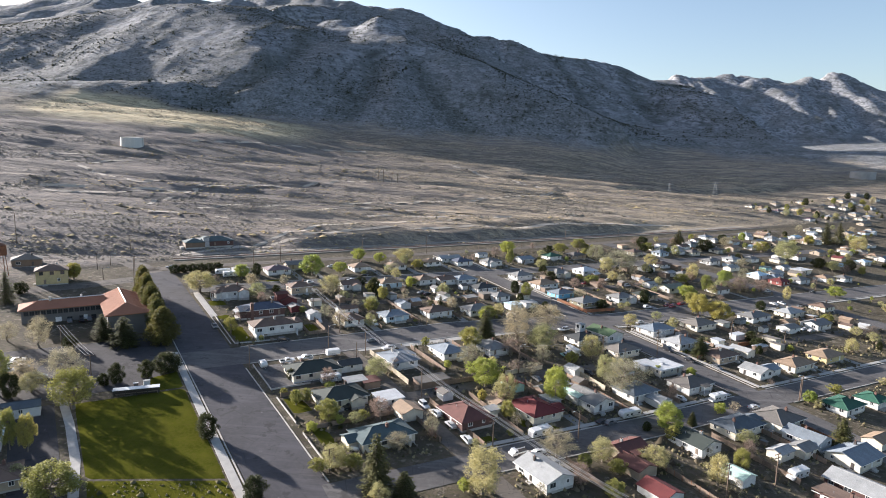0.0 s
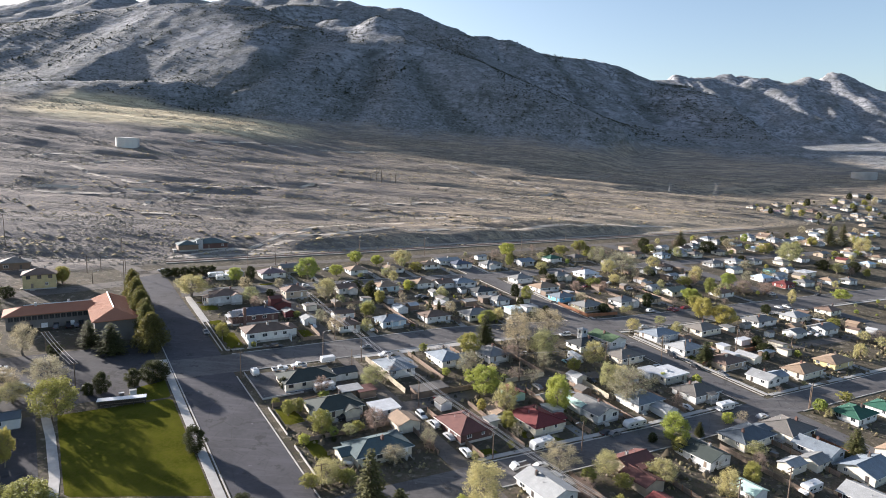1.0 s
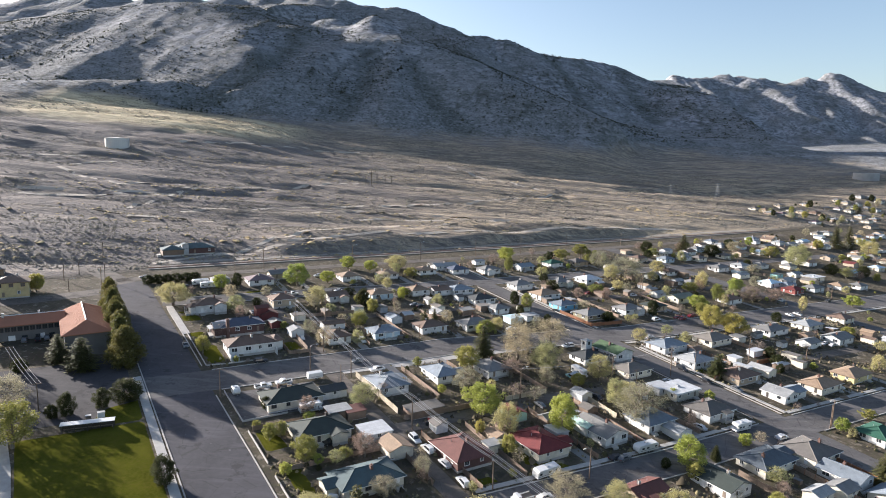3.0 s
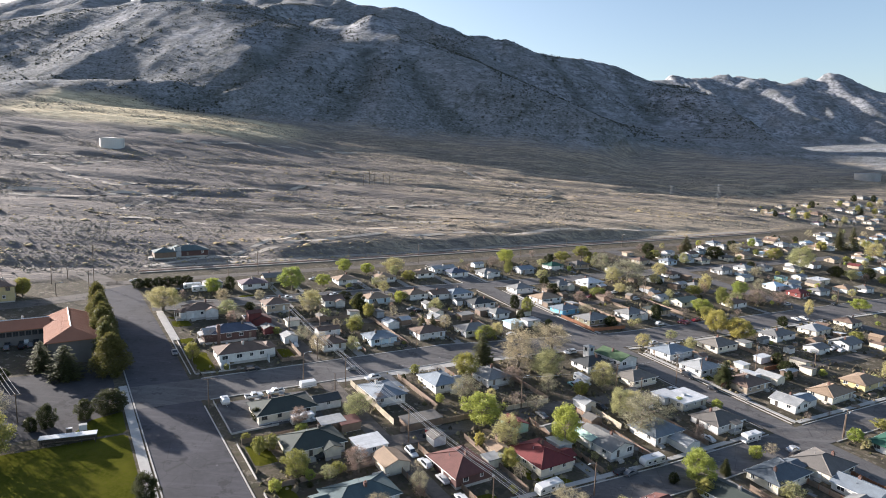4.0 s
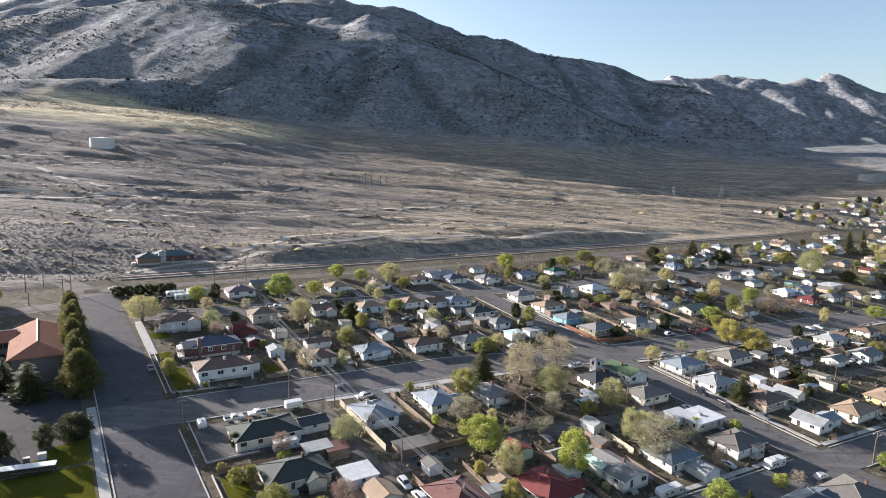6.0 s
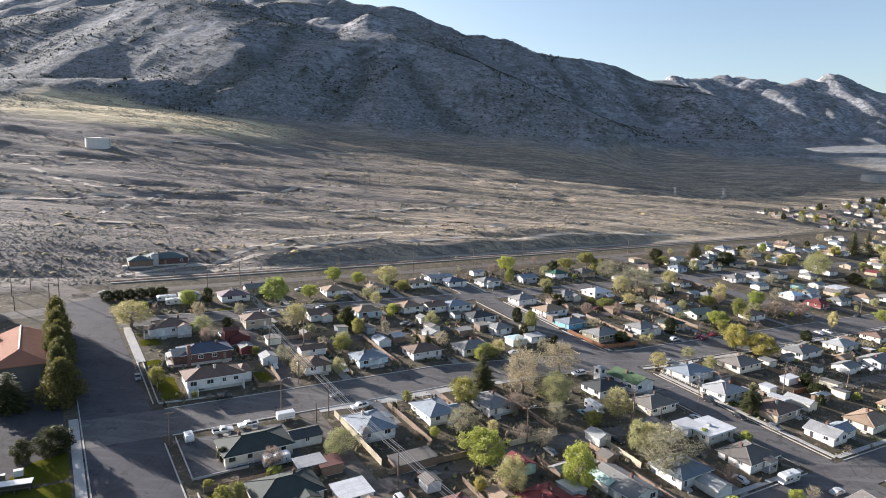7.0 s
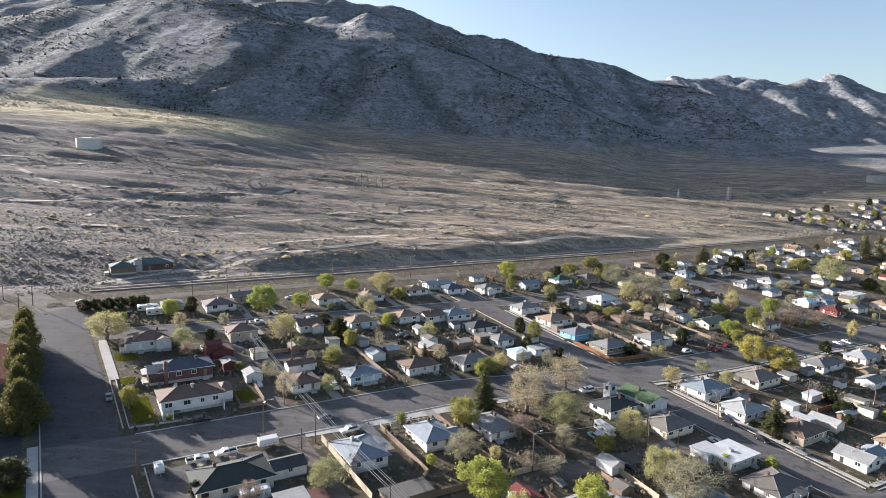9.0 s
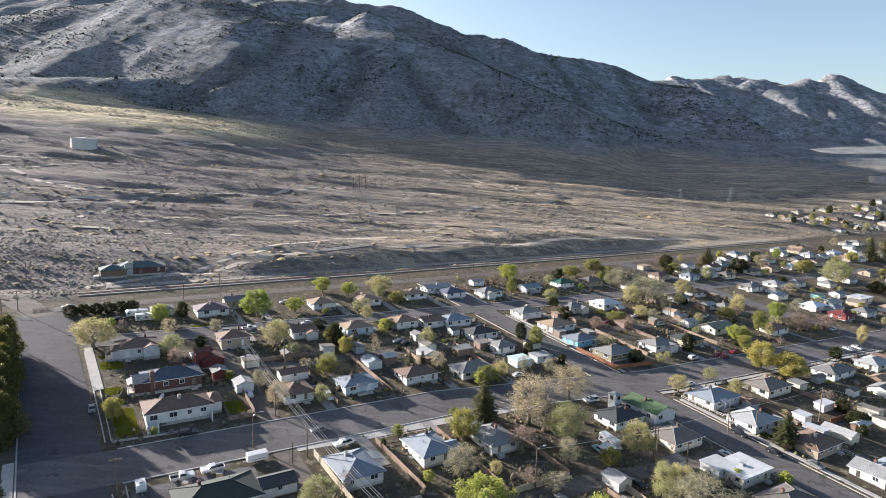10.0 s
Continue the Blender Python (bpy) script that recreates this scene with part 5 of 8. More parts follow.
part("tank_roof", tubes(((0, 0, 8.5), (0, 0, 9.0), 16.3, 14.0), n=40), RESERVOIR, hall)


DULLSTEEL = plain("dull_steel", (0.2, 0.21, 0.22), 0.7, 0.3, vary=0.15)


def lattice(x, y, h):
    th = new("pylon")
    th.matrix_basis = pose(x, y, gz(x, y), 0, 0, 20)
    tagged(th, "grey steel lattice power pylon on the plain", "pylon", "pylons")
    part("leg", tubes(*[((s * 2.4, q * 2.4, -1), (s * 0.5, q * 0.5, h), 0.12, 0.08) for s in (-1, 1) for q in (-1, 1)], n=5), DULLSTEEL, th)
    bm = bmesh.new()
    n = 5
    for k in range(n):
        z0, z1 = h * k / n, h * (k + 1) / n
        w0, w1 = 2.4 - 1.9 * k / n, 2.4 - 1.9 * (k + 1) / n
        for s in (-1, 1):
            tube(bm, (-w0, s * w0, z0), (w1, s * w1, z1), 0.07, 0.07, 4)
            tube(bm, (w0, s * w0, z0), (-w1, s * w1, z1), 0.07, 0.07, 4)
            tube(bm, (s * w0, -w0, z0), (s * w1, w1, z1), 0.07, 0.07, 4)
    part("brace", bm, DULLSTEEL, th)
    part("crossarm", boxes((-5, -0.25, h - 2.2, 5, 0.25, h - 1.8), (-3.6, -0.25, h - 0.4, 3.6, 0.25, h)), DULLSTEEL, th)


for x, y in ((262, 718), (314, 712)):
    lattice(x, y, 17)
for k, (u, v) in enumerate(((251.3, 528.8), (257.0, 528.5), (264.1, 531.1), (273.4, 530.6), (279.3, 530.3))):
    x, y = xy(u, v)
    th = new("utility_pole")
    th.matrix_basis = pose(x, y, gz(x, y), 0, 0, 15)
    tagged(th, "tall bare wooden post of a pole line", "utility pole", "poles along the streets")
    part("mast", tubes(((0, 0, -1), (0, 0, 10 + (k * 3) % 4), 0.2, 0.14), n=7), POLEWOOD, th)
    part("crossarm", boxes((-1.6, -0.1, 9, 1.6, 0.1, 9.2)), POLEWOOD, th)
wx, wy = xy(-37, 279)
wt = new("water_tower")
wt.matrix_basis = pose(wx, wy, gz(wx, wy), 0, 0, 20)
tagged(wt, "old rusty elevated tank on four thin legs", "water tower")
for s in (-1, 1):
    for q in (-1, 1):
        part("leg", tubes(((s * 2, q * 2, -1), (s * 1.4, q * 1.4, 9), 0.16, 0.14), n=6), RUST, wt)
part("brace", tubes(*[((-s * 1.8, q * 1.8, 2.5), (s * 1.5, q * 1.5, 7.5), 0.05, 0.05) for s in (-1, 1) for q in (-1, 1)], n=4), RUST, wt)
part("drum", tubes(((0, 0, 9), (0, 0, 13), 2.4, 2.4), n=18), RUST, wt)
part("drum_roof", tubes(((0, 0, 13), (0, 0, 14.2), 2.6, 0.2), n=18), RUST, wt)

# long store sheds by the drive
for u, v, L in ((-27.5, 149.5, 8), (-35, 147, 9)):
    house(u, v, "gable", "u", L, 5, "slate", "white", 2.3)["label"] = "pale storage shed with a dark slate roof"
house(-33, 118, "hip", "u", 12, 9, "brown", "tan")
house(-36, 135, "flat", "u", 10, 8, "paleblue", "white")

house(129.5, 33.0, "shed", "v", 12, 6, "brown", "brick")
house(140.0, 31.0, "gable", "v", 22, 9, "palegray", "brick")
house(46.8, 101.8, "hip", "u", 16, 10, "teal", "cream", lift=0.5)
house(58.0, 120.0, "shed", "u", 8, 7, "whitemetal", "white")
house(59.4, 111.7, "gable", "v", 8, 7, "tan", "cream")
house(71.9, 102.1, "hip", "v", 14, 11, "maroon", "brick", lift=0.5)
house(73.3, 71.6, "gable", "v", 13, 9, "palegray", "white")
house(91.7, 97.0, "hip", "v", 14, 11, "redroof", "cream", lift=0.5)
house(93.6, 55.9, "gable", "v", 9, 7, "redroof", "white")
house(96.9, 65.9, "gable", "v", 9, 7, "maroon", "tan", lift=0.5)
house(97.1, 113.6, "gable", "v", 7, 5, "redroof", "mint")
house(100.0, 70.7, "gable", "u", 10, 7, "maroon", "tan", lift=0.5)
house(109.8, 100.8, "gable", "v", 9, 4, "mint", "white")
house(111.6, 95.2, "gable", "v", 14, 9, "gray", "white", lift=0.5)
house(117.0, 52.0, "gable", "v", 6, 5, "mint", "white")
house(120.1, 65.6, "gable", "v", 12, 9, "darkgreen", "white")
house(123.7, 114.7, "gable", "v", 5, 4, "palegray", "white")
house(129.5, 93.6, "hip", "u", 12, 10, "bluegray", "white", lift=0.5)
house(132.1, 87.6, "gable", "v", 6, 5, "palegray", "white")
house(138.3, 53.6, "gable", "u", 6, 4, "palegray", "cream")
house(139.9, 66.1, "hip", "u", 15, 9, "slate", "cream", lift=0.5)
house(145.8, 52.0, "gable", "u", 6, 5, "gray", "cream")
house(151.4, 90.2, "hip", "u", 13, 10, "darkgray", "white", lift=0.5)
house(150.6, 107.9, "flat", "u", 6, 5, "whitemetal", "white")
house(152.1, 53.3, "gable", "v", 11, 8, "bluegray", "white")
house(152.2, 119.9, "hip", "u", 12, 9, "graybrown", "cream")
house(154.2, 42.3, "gable", "u", 13, 10, "bluegray", "cream", lift=0.5)
house(153.6, 102.8, "flat", "u", 12, 9, "whitemetal", "cream")
house(155.5, 63.6, "hip", "u", 13, 11, "darkgray", "cream", lift=0.5)
house(171.7, 45.0, "gable", "u", 8, 6, "tan", "cream")
house(181.5, 116.9, "hip", "u", 12, 10, "palegray", "white", lift=0.5)
house(183.9, 87.4, "gable", "v", 9, 8, "palegray", "white")
house(185.5, 59.8, "hip", "u", 12, 9, "greenroof", "white", lift=0.5)
house(184.6, 102.2, "hip", "u", 13, 10, "brown", "tan")
house(190.3, 88.1, "gable", "u", 9, 6, "bluegray", "white")
house(198.9, 103.1, "gable", "v", 9, 5, "palegray", "cream")
house(199.9, 57.7, "hip", "u", 9, 8, "greenroof", "white")
house(205.2, 85.8, "hip", "u", 14, 9, "tan", "cream")
house(226.8, 85.9, "hip", "u", 14, 9, "tan", "yellow")
house(246.5, 111.8, "gable", "u", 9, 7, "gray", "white")
house(264.4, 108.6, "gable", "u", 12, 9, "gray", "white")
house(44.7, 144.2, "hip", "u", 17, 11, "darkgreen", "cream", lift=0.5)
house(45.3, 125.2, "hip", "u", 15, 11, "darkgreen", "cream", lift=0.5)
house(45.4, 184.1, "hip", "u", 17, 10, "brown", "white", lift=1)
house(47.1, 201.8, "hip", "u", 16, 10, "navy", "brick", lift=1)
house(53.9, 133.1, "shed", "u", 6, 4, "palegray", "wood")
house(57.1, 145.0, "gable", "u", 8, 6, "black", "white")
house(57.8, 131.3, "shed", "u", 5, 4, "maroon", "wood")
house(63.4, 192.2, "gable", "v", 5, 4.5, "palegray", "white")
house(72.5, 141.9, "hip", "v", 13, 10, "bluegray", "white")
house(73.4, 181.5, "hip", "v", 10, 9, "brown", "white")
house(75.4, 125.3, "shed", "u", 10, 4.6, "darkgray", "wood", 1.9)
house(77.8, 193.8, "gable", "u", 9, 5, "brown", "white")
house(90.8, 179.8, "hip", "u", 11, 9, "bluegray", "paleblue")
house(91.3, 142.0, "hip", "v", 12, 9, "bluegray", "white")
house(102.2, 192.9, "gable", "v", 6, 4.5, "bluegray", "white")
house(108.2, 139.4, "hip", "v", 12, 9, "gray", "white", lift=0.5)
house(109.7, 178.8, "hip", "u", 12, 9, "brown", "white")
house(122.0, 192.2, "gable", "v", 6, 5, "palegray", "white")
house(127.5, 175.4, "hip", "u", 13, 9, "gray", "white", lift=0.5)
house(146.7, 133.9, "hip", "u", 12, 9, "black", "white", lift=0.5)
house(147.2, 176.3, "flat", "u", 6, 5, "paleblue", "paleblue")
house(148.0, 187.2, "hip", "v", 8, 8, "gray", "white")
house(148.8, 200.6, "hip", "u", 12, 9, "black", "white", lift=0.5)
house(152.1, 140.9, "tower", "u", 2.6, 2.6, "palegray", "white")
house(155.8, 176.2, "flat", "u", 7, 5, "palegray", "white")
house(158.2, 134.2, "gable", "v", 13, 9, "moss", "white", lift=1)
house(180.3, 182.0, "hip", "u", 11, 9, "bluegray", "brightblue", lift=0.5)
house(182.7, 168.3, "hip", "u", 13, 10, "gray", "olive", lift=0.5)
house(182.7, 197.1, "hip", "u", 13, 10, "tan", "white", lift=0.5)
house(184.2, 130.7, "hip", "u", 14, 10, "bluegray", "white", lift=0.5)
house(205.0, 167.7, "hip", "u", 12, 9, "gray", "white")
house(208.7, 128.5, "hip", "u", 14, 10, "graybrown", "cream", lift=0.5)
house(220.8, 166.7, "hip", "u", 10, 9, "darkgreen", "tan")
house(241.3, 181.4, "gable", "u", 6, 5, "palegray", "white")
house(245.6, 126.1, "hip", "u", 15, 9, "gray", "white")
house(246.0, 171.2, "gable", "u", 14, 9, "graygreen", "cream")
house(269.7, 123.5, "hip", "u", 13, 9, "palegray", "cream")
house(270.2, 161.5, "hip", "u", 11, 9, "brown", "white")
house(273.2, 194.3, "gable", "u", 6, 5, "palegray", "white")
house(277.5, 188.2, "hip", "u", 9, 8, "gray", "cream")
house(298.1, 123.1, "hip", "u", 10, 9, "brown", "cream")
house(326.0, 160.4, "hip", "u", 10, 9, "redroof", "redwall")
house(326.6, 173.5, "hip", "u", 11, 9, "paleblue", "white")
house(327.6, 191.9, "gable", "u", 10, 6, "palegray", "cream")
house(343.6, 158.6, "hip", "u", 11, 8, "gray", "white")
house(352.2, 184.9, "flat", "u", 7, 5, "teal", "teal")
house(366.3, 156.2, "hip", "u", 11, 9, "tan", "white")
house(370.1, 172.0, "flat", "u", 13, 8, "whitemetal", "cream")
house(379.7, 152.1, "hip", "u", 9, 8, "gray", "white")
house(445.4, 186.9, "gable", "v", 8, 7, "redroof", "tan")
house(492.8, 193.3, "hip", "u", 9, 8, "gray", "white")
house(42.0, 226.5, "hip", "u", 12, 10, "brown", "white", lift=1)
house(54.2, 261.0, "hip", "u", 8, 7, "gray", "white")
house(59.5, 202.3, "gable", "v", 5, 4, "gray", "darkred")
house(59.6, 212.0, "gable", "v", 8, 7, "maroon", "darkred")
house(69.1, 224.4, "hip", "u", 10, 9, "brown", "tan", lift=1)
house(68.7, 254.7, "hip", "u", 12, 10, "plum", "white")
house(79.4, 261.2, "gable", "u", 10, 8, "gray", "tan")
house(91.1, 222.9, "gable", "u", 9, 8, "brown", "white")
house(108.5, 249.4, "hip", "u", 10, 9, "tan", "white")
house(109.7, 220.4, "hip", "u", 11, 9, "tan", "paleblue")
house(127.5, 247.7, "hip", "u", 10, 9, "tan", "white")
house(128.4, 220.2, "hip", "u", 10, 9, "tan", "white")
house(137.9, 216.9, "gable", "u", 9, 8, "brown", "white")
house(147.5, 215.3, "hip", "u", 12, 9, "bluegray", "white", lift=0.5)
house(149.3, 249.1, "hip", "u", 10, 9, "tan", "white")
house(163.6, 253.5, "gable", "u", 14, 7, "palegray", "white")
house(166.9, 245.8, "hip", "u", 11, 9, "navy", "white")
house(181.2, 213.1, "hip", "u", 11, 9, "gray", "white", lift=0.5)
house(183.3, 241.3, "hip", "u", 11, 9, "gray", "white")
house(188.8, 258.0, "gable", "u", 6, 4, "palegray", "white")
house(205.5, 211.7, "hip", "u", 10, 9, "gray", "cream")
house(206.4, 240.6, "gable", "u", 10, 8, "bluegray", "gray")
house(224.4, 210.6, "hip", "u", 12, 10, "whitemetal", "white", lift=0.5)
house(229.1, 242.9, "hip", "u", 10, 9, "greenroof", "white")
house(246.5, 241.0, "hip", "u", 11, 9, "darkgray", "tan")
house(260.2, 229.1, "gable", "u", 6, 5, "palegray", "white")
house(268.3, 206.6, "gable", "u", 9, 7, "gray", "white")
house(286.2, 209.0, "hip", "u", 9, 8, "brown", "white")
house(295.3, 238.0, "hip", "u", 10, 8, "brown", "tan")
house(304.3, 256.2, "flat", "u", 7, 5, "tan", "tan")
house(312.6, 231.8, "hip", "u", 9, 8, "bluegray", "paleblue")
house(328.2, 206.2, "hip", "u", 11, 9, "gray", "white")
house(331.4, 233.1, "hip", "u", 8, 7, "palegray", "white")
house(334.3, 236.8, "gable", "u", 9, 8, "palegray", "white")
house(335.9, 250.6, "gable", "u", 8, 6, "palegray", "white")
house(338.8, 227.2, "hip", "u", 9, 8, "darkgray", "cream")
house(350.3, 205.8, "hip", "u", 10, 9, "palegray", "white")
house(364.6, 247.4, "hip", "u", 9, 8, "gray", "paleblue")
house(365.9, 202.6, "hip", "u", 9, 8, "gray", "white")
house(366.4, 227.6, "hip", "u", 9, 8, "darkgray", "cream")
house(374.8, 242.9, "hip", "u", 9, 8, "palegray", "cream")
house(401.4, 253.9, "hip", "u", 9, 7, "palegray", "white")
house(432.7, 235.6, "gable", "u", 9, 7, "redroof", "white")
house(444.1, 230.2, "gable", "u", 15, 8, "tan", "tan")
house(446.5, 255.4, "gable", "u", 7, 6, "palegray", "white")
house(449.1, 202.1, "gable", "u", 10, 8, "gray", "tan")
house(464.0, 246.1, "hip", "u", 9, 8, "palegray", "white")
house(471.7, 241.9, "gable", "u", 9, 7, "palegray", "white")
house(484.9, 200.8, "hip", "u", 9, 8, "tan", "white")
house(487.0, 231.1, "hip", "u", 13, 11, "tan", "tan")
house(487.1, 240.6, "gable", "u", 7, 5, "palegray", "white")
house(494.8, 228.1, "gable", "u", 8, 7, "palegray", "white")
house(542.9, 217.8, "hip", "u", 9, 8, "gray", "cream")
house(568.9, 232.8, "hip", "u", 9, 8, "palegray", "tan")
house(675.5, 272.3, "gable", "u", 18, 8, "graybrown", "tan")
house(614.0, 339.7, "hip", "u", 11, 9, "gray", "wood")
house(625.3, 333.6, "hip", "u", 11, 9, "plum", "gray")
house(625.6, 352.2, "hip", "u", 11, 9, "tan", "tan")
house(625.6, 324.3, "hip", "u", 11, 9, "gray", "tan")
house(627.3, 301.8, "hip", "u", 11, 9, "plum", "white")
house(673.3, 338.9, "hip", "u", 11, 9, "gray", "tan")
house(673.7, 350.0, "hip", "u", 11, 9, "graybrown", "white")
house(677.8, 307.5, "hip", "u", 11, 9, "palegray", "tan")
house(682.5, 320.8, "hip", "u", 11, 9, "tan", "tan")
house(687.8, 301.4, "hip", "u", 11, 9, "gray", "cream")
house(689.3, 333.6, "hip", "u", 11, 9, "brown", "wood")
house(690.4, 296.4, "hip", "u", 11, 9, "gray", "tan")
house(714.2, 292.7, "hip", "u", 11, 9, "graybrown", "cream")
house(732.6, 342.1, "hip", "u", 11, 9, "gray", "tan")
house(739.1, 310.7, "hip", "u", 11, 9, "palegray", "tan")
house(741.6, 297.2, "hip", "u", 11, 9, "palegray", "wood")
house(748.6, 337.9, "hip", "u", 11, 9, "plum", "white")
house(749.7, 326.7, "hip", "u", 11, 9, "graybrown", "cream")
house(784.7, 340.7, "hip", "u", 11, 9, "graybrown", "gray")
house(792.7, 328.4, "hip", "u", 11, 9, "gray", "tan")
house(793.1, 350.7, "hip", "u", 11, 9, "gray", "tan")
house(795.2, 319.7, "hip", "u", 11, 9, "gray", "white")
house(800.0, 341.6, "hip", "u", 11, 9, "gray", "white")
house(835.3, 355.5, "hip", "u", 11, 9, "graybrown", "gray")
house(838.5, 334.2, "hip", "u", 11, 9, "plum", "white")
house(844.9, 347.2, "hip", "u", 11, 9, "gray", "gray")
house(623.4, 362.1, "hip", "u", 11, 9, "darkgray", "cream")
house(679.6, 367.6, "hip", "u", 11, 9, "graybrown", "tan")
house(729.1, 364.9, "hip", "u", 11, 9, "gray", "tan")
house(792.5, 360.8, "hip", "u", 11, 9, "gray", "tan")

# ---- what sets the houses by the main street apart ----
def house_near(u, v):
    return HOUSES[min(HOUSES, key=lambda k: math.hypot(k[0] - u, k[1] - v))]


h = house_near(45.1, 182.1)
h["label"] = "long white house with a broad brown hipped roof"
st = part("front_steps", boxes((-7.3, -6.9, -2.4, -5.2, -4.36, -0.15), (-7.3, -7.3, -2.4, -5.2, -6.9, -0.5)), WHITEPAINT, h)
part("stair_wall", boxes((-7.5, -7.3, -2.4, -7.3, -4.36, 0.6)), WHITEPAINT, h)
part("stair_wall", boxes((-5.2, -7.3, -2.4, -5.0, -4.36, 0.6)), WHITEPAINT, h)
wing(h, 8.4, 0.6, 0, "hip", 3.0, 6.4, 2.4, "brown", "white")
part("yard_wall", boxes((6.8, -6.6, -2.4, 7.0, -4.36, 1.0)), WHITEPAINT, h)
h = house_near(46.7, 199.5)
h["label"] = "dark brick house with a navy roof and pale front gable"
wing(h, -7.6, -0.8, 0, "gable", 3.4, 6.6, 2.6, "palegray", "brick")
chimney_part(h, -5.2, -4.5, -2.0, 5.2, BRICKRED, 0.5)
porch(h, -9.4, -0.8, (-1, 0), 5.0, 1.4, "palegray")
h = house_near(41.7, 224)
h["label"] = "white house with brown hipped roofs and a columned porch"
wing(h, -5.6, -1.4, 0, "hip", 2.8, 5.0, 2.4, "brown", "white")
wing(h, 3.2, -4.4, 90, "gable", 2.4, 4.2, 2.6, "brown", "white")
porch(h, -7.0, -1.4, (-1, 0), 4.4, 1.6, "brown")
h = house_near(59.6, 212)
h["label"] = "tall dark red timber house with steep gables"
wing(h, -0.5, 2.4, 90, "gable", 4.4, 3.6, 4.4, "maroon", "darkred")
for z in (1.4, 3.4):
    window_part(h, 4.0, 0, (1, 0), 0.9, 1.0, z if z < 2 else 2.2, TRIM)
h = house_near(44.4, 143)
h["label"] = "long cream house with a dark green hipped roof"
part("basement_wall", boxes((-7.42, -4.83, -1.8, 7.42, -4.8, -0.25)), WALL["gray"], h, "grey lower wall")
for k in range(4):
    window_part(h, -4.6 + 2.6 * k, -4.83, (0, -1), 0.9, 0.5, -0.75, TRIM)
h = house_near(147, 141)
porch(h, -3, -3.9, (0, -1), 3.0, 1.4, "black")

# ---- drives and yard clutter ----
rnd = random.Random(77)


def street_v(st, u):
    for a, b in zip(st, st[1:]):
        if a[0] <= u <= b[0]:
            return a[1] + (b[1] - a[1]) * (u - a[0]) / (b[0] - a[0])
    return None


DRIVE = plain("drive_concrete", (0.25, 0.235, 0.215), 0.85, vary=0.25, scale=0.5, fine=6)
for u, v, r in list(PLACED):
    if r < 4.2 or not 66 < u < 330:
        continue
    best = min((st for st in (A_ST, D_ST, E_ST) if street_v(st, u)), key=lambda st: abs(street_v(st, u) - v))
    sv = street_v(best, u + r + 2.2)
    half = {id(A_ST): 7.2, id(D_ST): 4.9, id(E_ST): 5.2}[id(best)]
    if sv is None or abs(sv - v) > 34 or 160 < u + r + 2.2 < 179:
        continue
    sgn = 1 if v > sv else -1
    a = sv + sgn * half
    b = v + sgn * rnd.uniform(-1, 5)
    if abs(b - a) > 3:
        ribbon("driveway", [(u + r + 1.9, a), (u + r + 2.0, b)], 2.8, 0.055, rnd.choice((DRIVE, DIRT, DRIVE)), "worn pale driveway beside a house", category="driveway")


def stack(kind, u, v):
    x, y = xy(u, v)
    th = new({"bin": "rubbish_bin", "wood": "woodpile", "gas": "gas_tank", "crate": "storage_box"}[kind])
    th.matrix_basis = pose(x, y, gz(x, y), 0, 0, rnd.uniform(0, 360))
    if kind == "bin":
        tagged(th, "dark wheeled rubbish bin in a yard", "bin", "yard clutter")
        part("bin_body", shared(("bin_body",), lambda: boxes((-0.3, -0.35, 0.05, 0.3, 0.35, 1.0)), RUBBER), None, th)
        part("lid", shared(("bin_lid",), lambda: boxes((-0.33, -0.4, 1.0, 0.33, 0.38, 1.07)), DARKTRIM), None, th)
    elif kind == "wood":
        tagged(th, "stack of weathered timber and firewood", "woodpile", "yard clutter")
        for k in range(7):
            part("log", shared(("log",), lambda: tubes(((-1.2, 0, 0), (1.2, 0, 0), 0.17, 0.15), n=7), WOOD), None, th,
                 pose_m=Matrix.Translation((rnd.uniform(-0.15, 0.15), (k % 4) * 0.33 - 0.5 + 0.16 * (k // 4), 0.17 + 0.29 * (k // 4))))
    elif kind == "gas":
        tagged(th, "white rounded gas tank on short feet", "gas tank", "yard clutter")
        part("vessel", shared(("vessel",), lambda: tubes(((-0.9, 0, 0.75), (0.9, 0, 0.75), 0.45, 0.45), ((0.9, 0, 0.75), (1.15, 0, 0.75), 0.45, 0.2), ((-1.15, 0, 0.75), (-0.9, 0, 0.75), 0.2, 0.45), n=12), WHITEPAINT), None, th)
        for s in (-0.6, 0.6):
            part("foot", shared(("gas_foot",), lambda: boxes((-0.1, -0.35, -0.1, 0.1, 0.35, 0.4)), CONCRETE), None, th, pose_m=Matrix.Translation((s, 0, 0)))
    else:
        tagged(th, "low wooden storage box in a back yard", "box", "yard clutter")
        part("crate_body", shared(("crate_body",), lambda: boxes((-0.9, -0.6, -0.1, 0.9, 0.6, 0.9)), WOOD), None, th)
        part("lid", shared(("crate_lid",), lambda: boxes((-0.95, -0.65, 0.9, 0.95, 0.65, 0.98)), ROOF["gray"]), None, th)


for u, v, r in list(PLACED):
    if r >= 4.0 and 32 < u < 250:
        for k in range(rnd.choice((0, 1, 1, 2))):
            a = rnd.uniform(0, math.tau)
            stack(rnd.choice(("bin", "wood", "gas", "crate", "crate")), u + math.cos(a) * (r + 1.8), v + math.sin(a) * (r + 1.5))

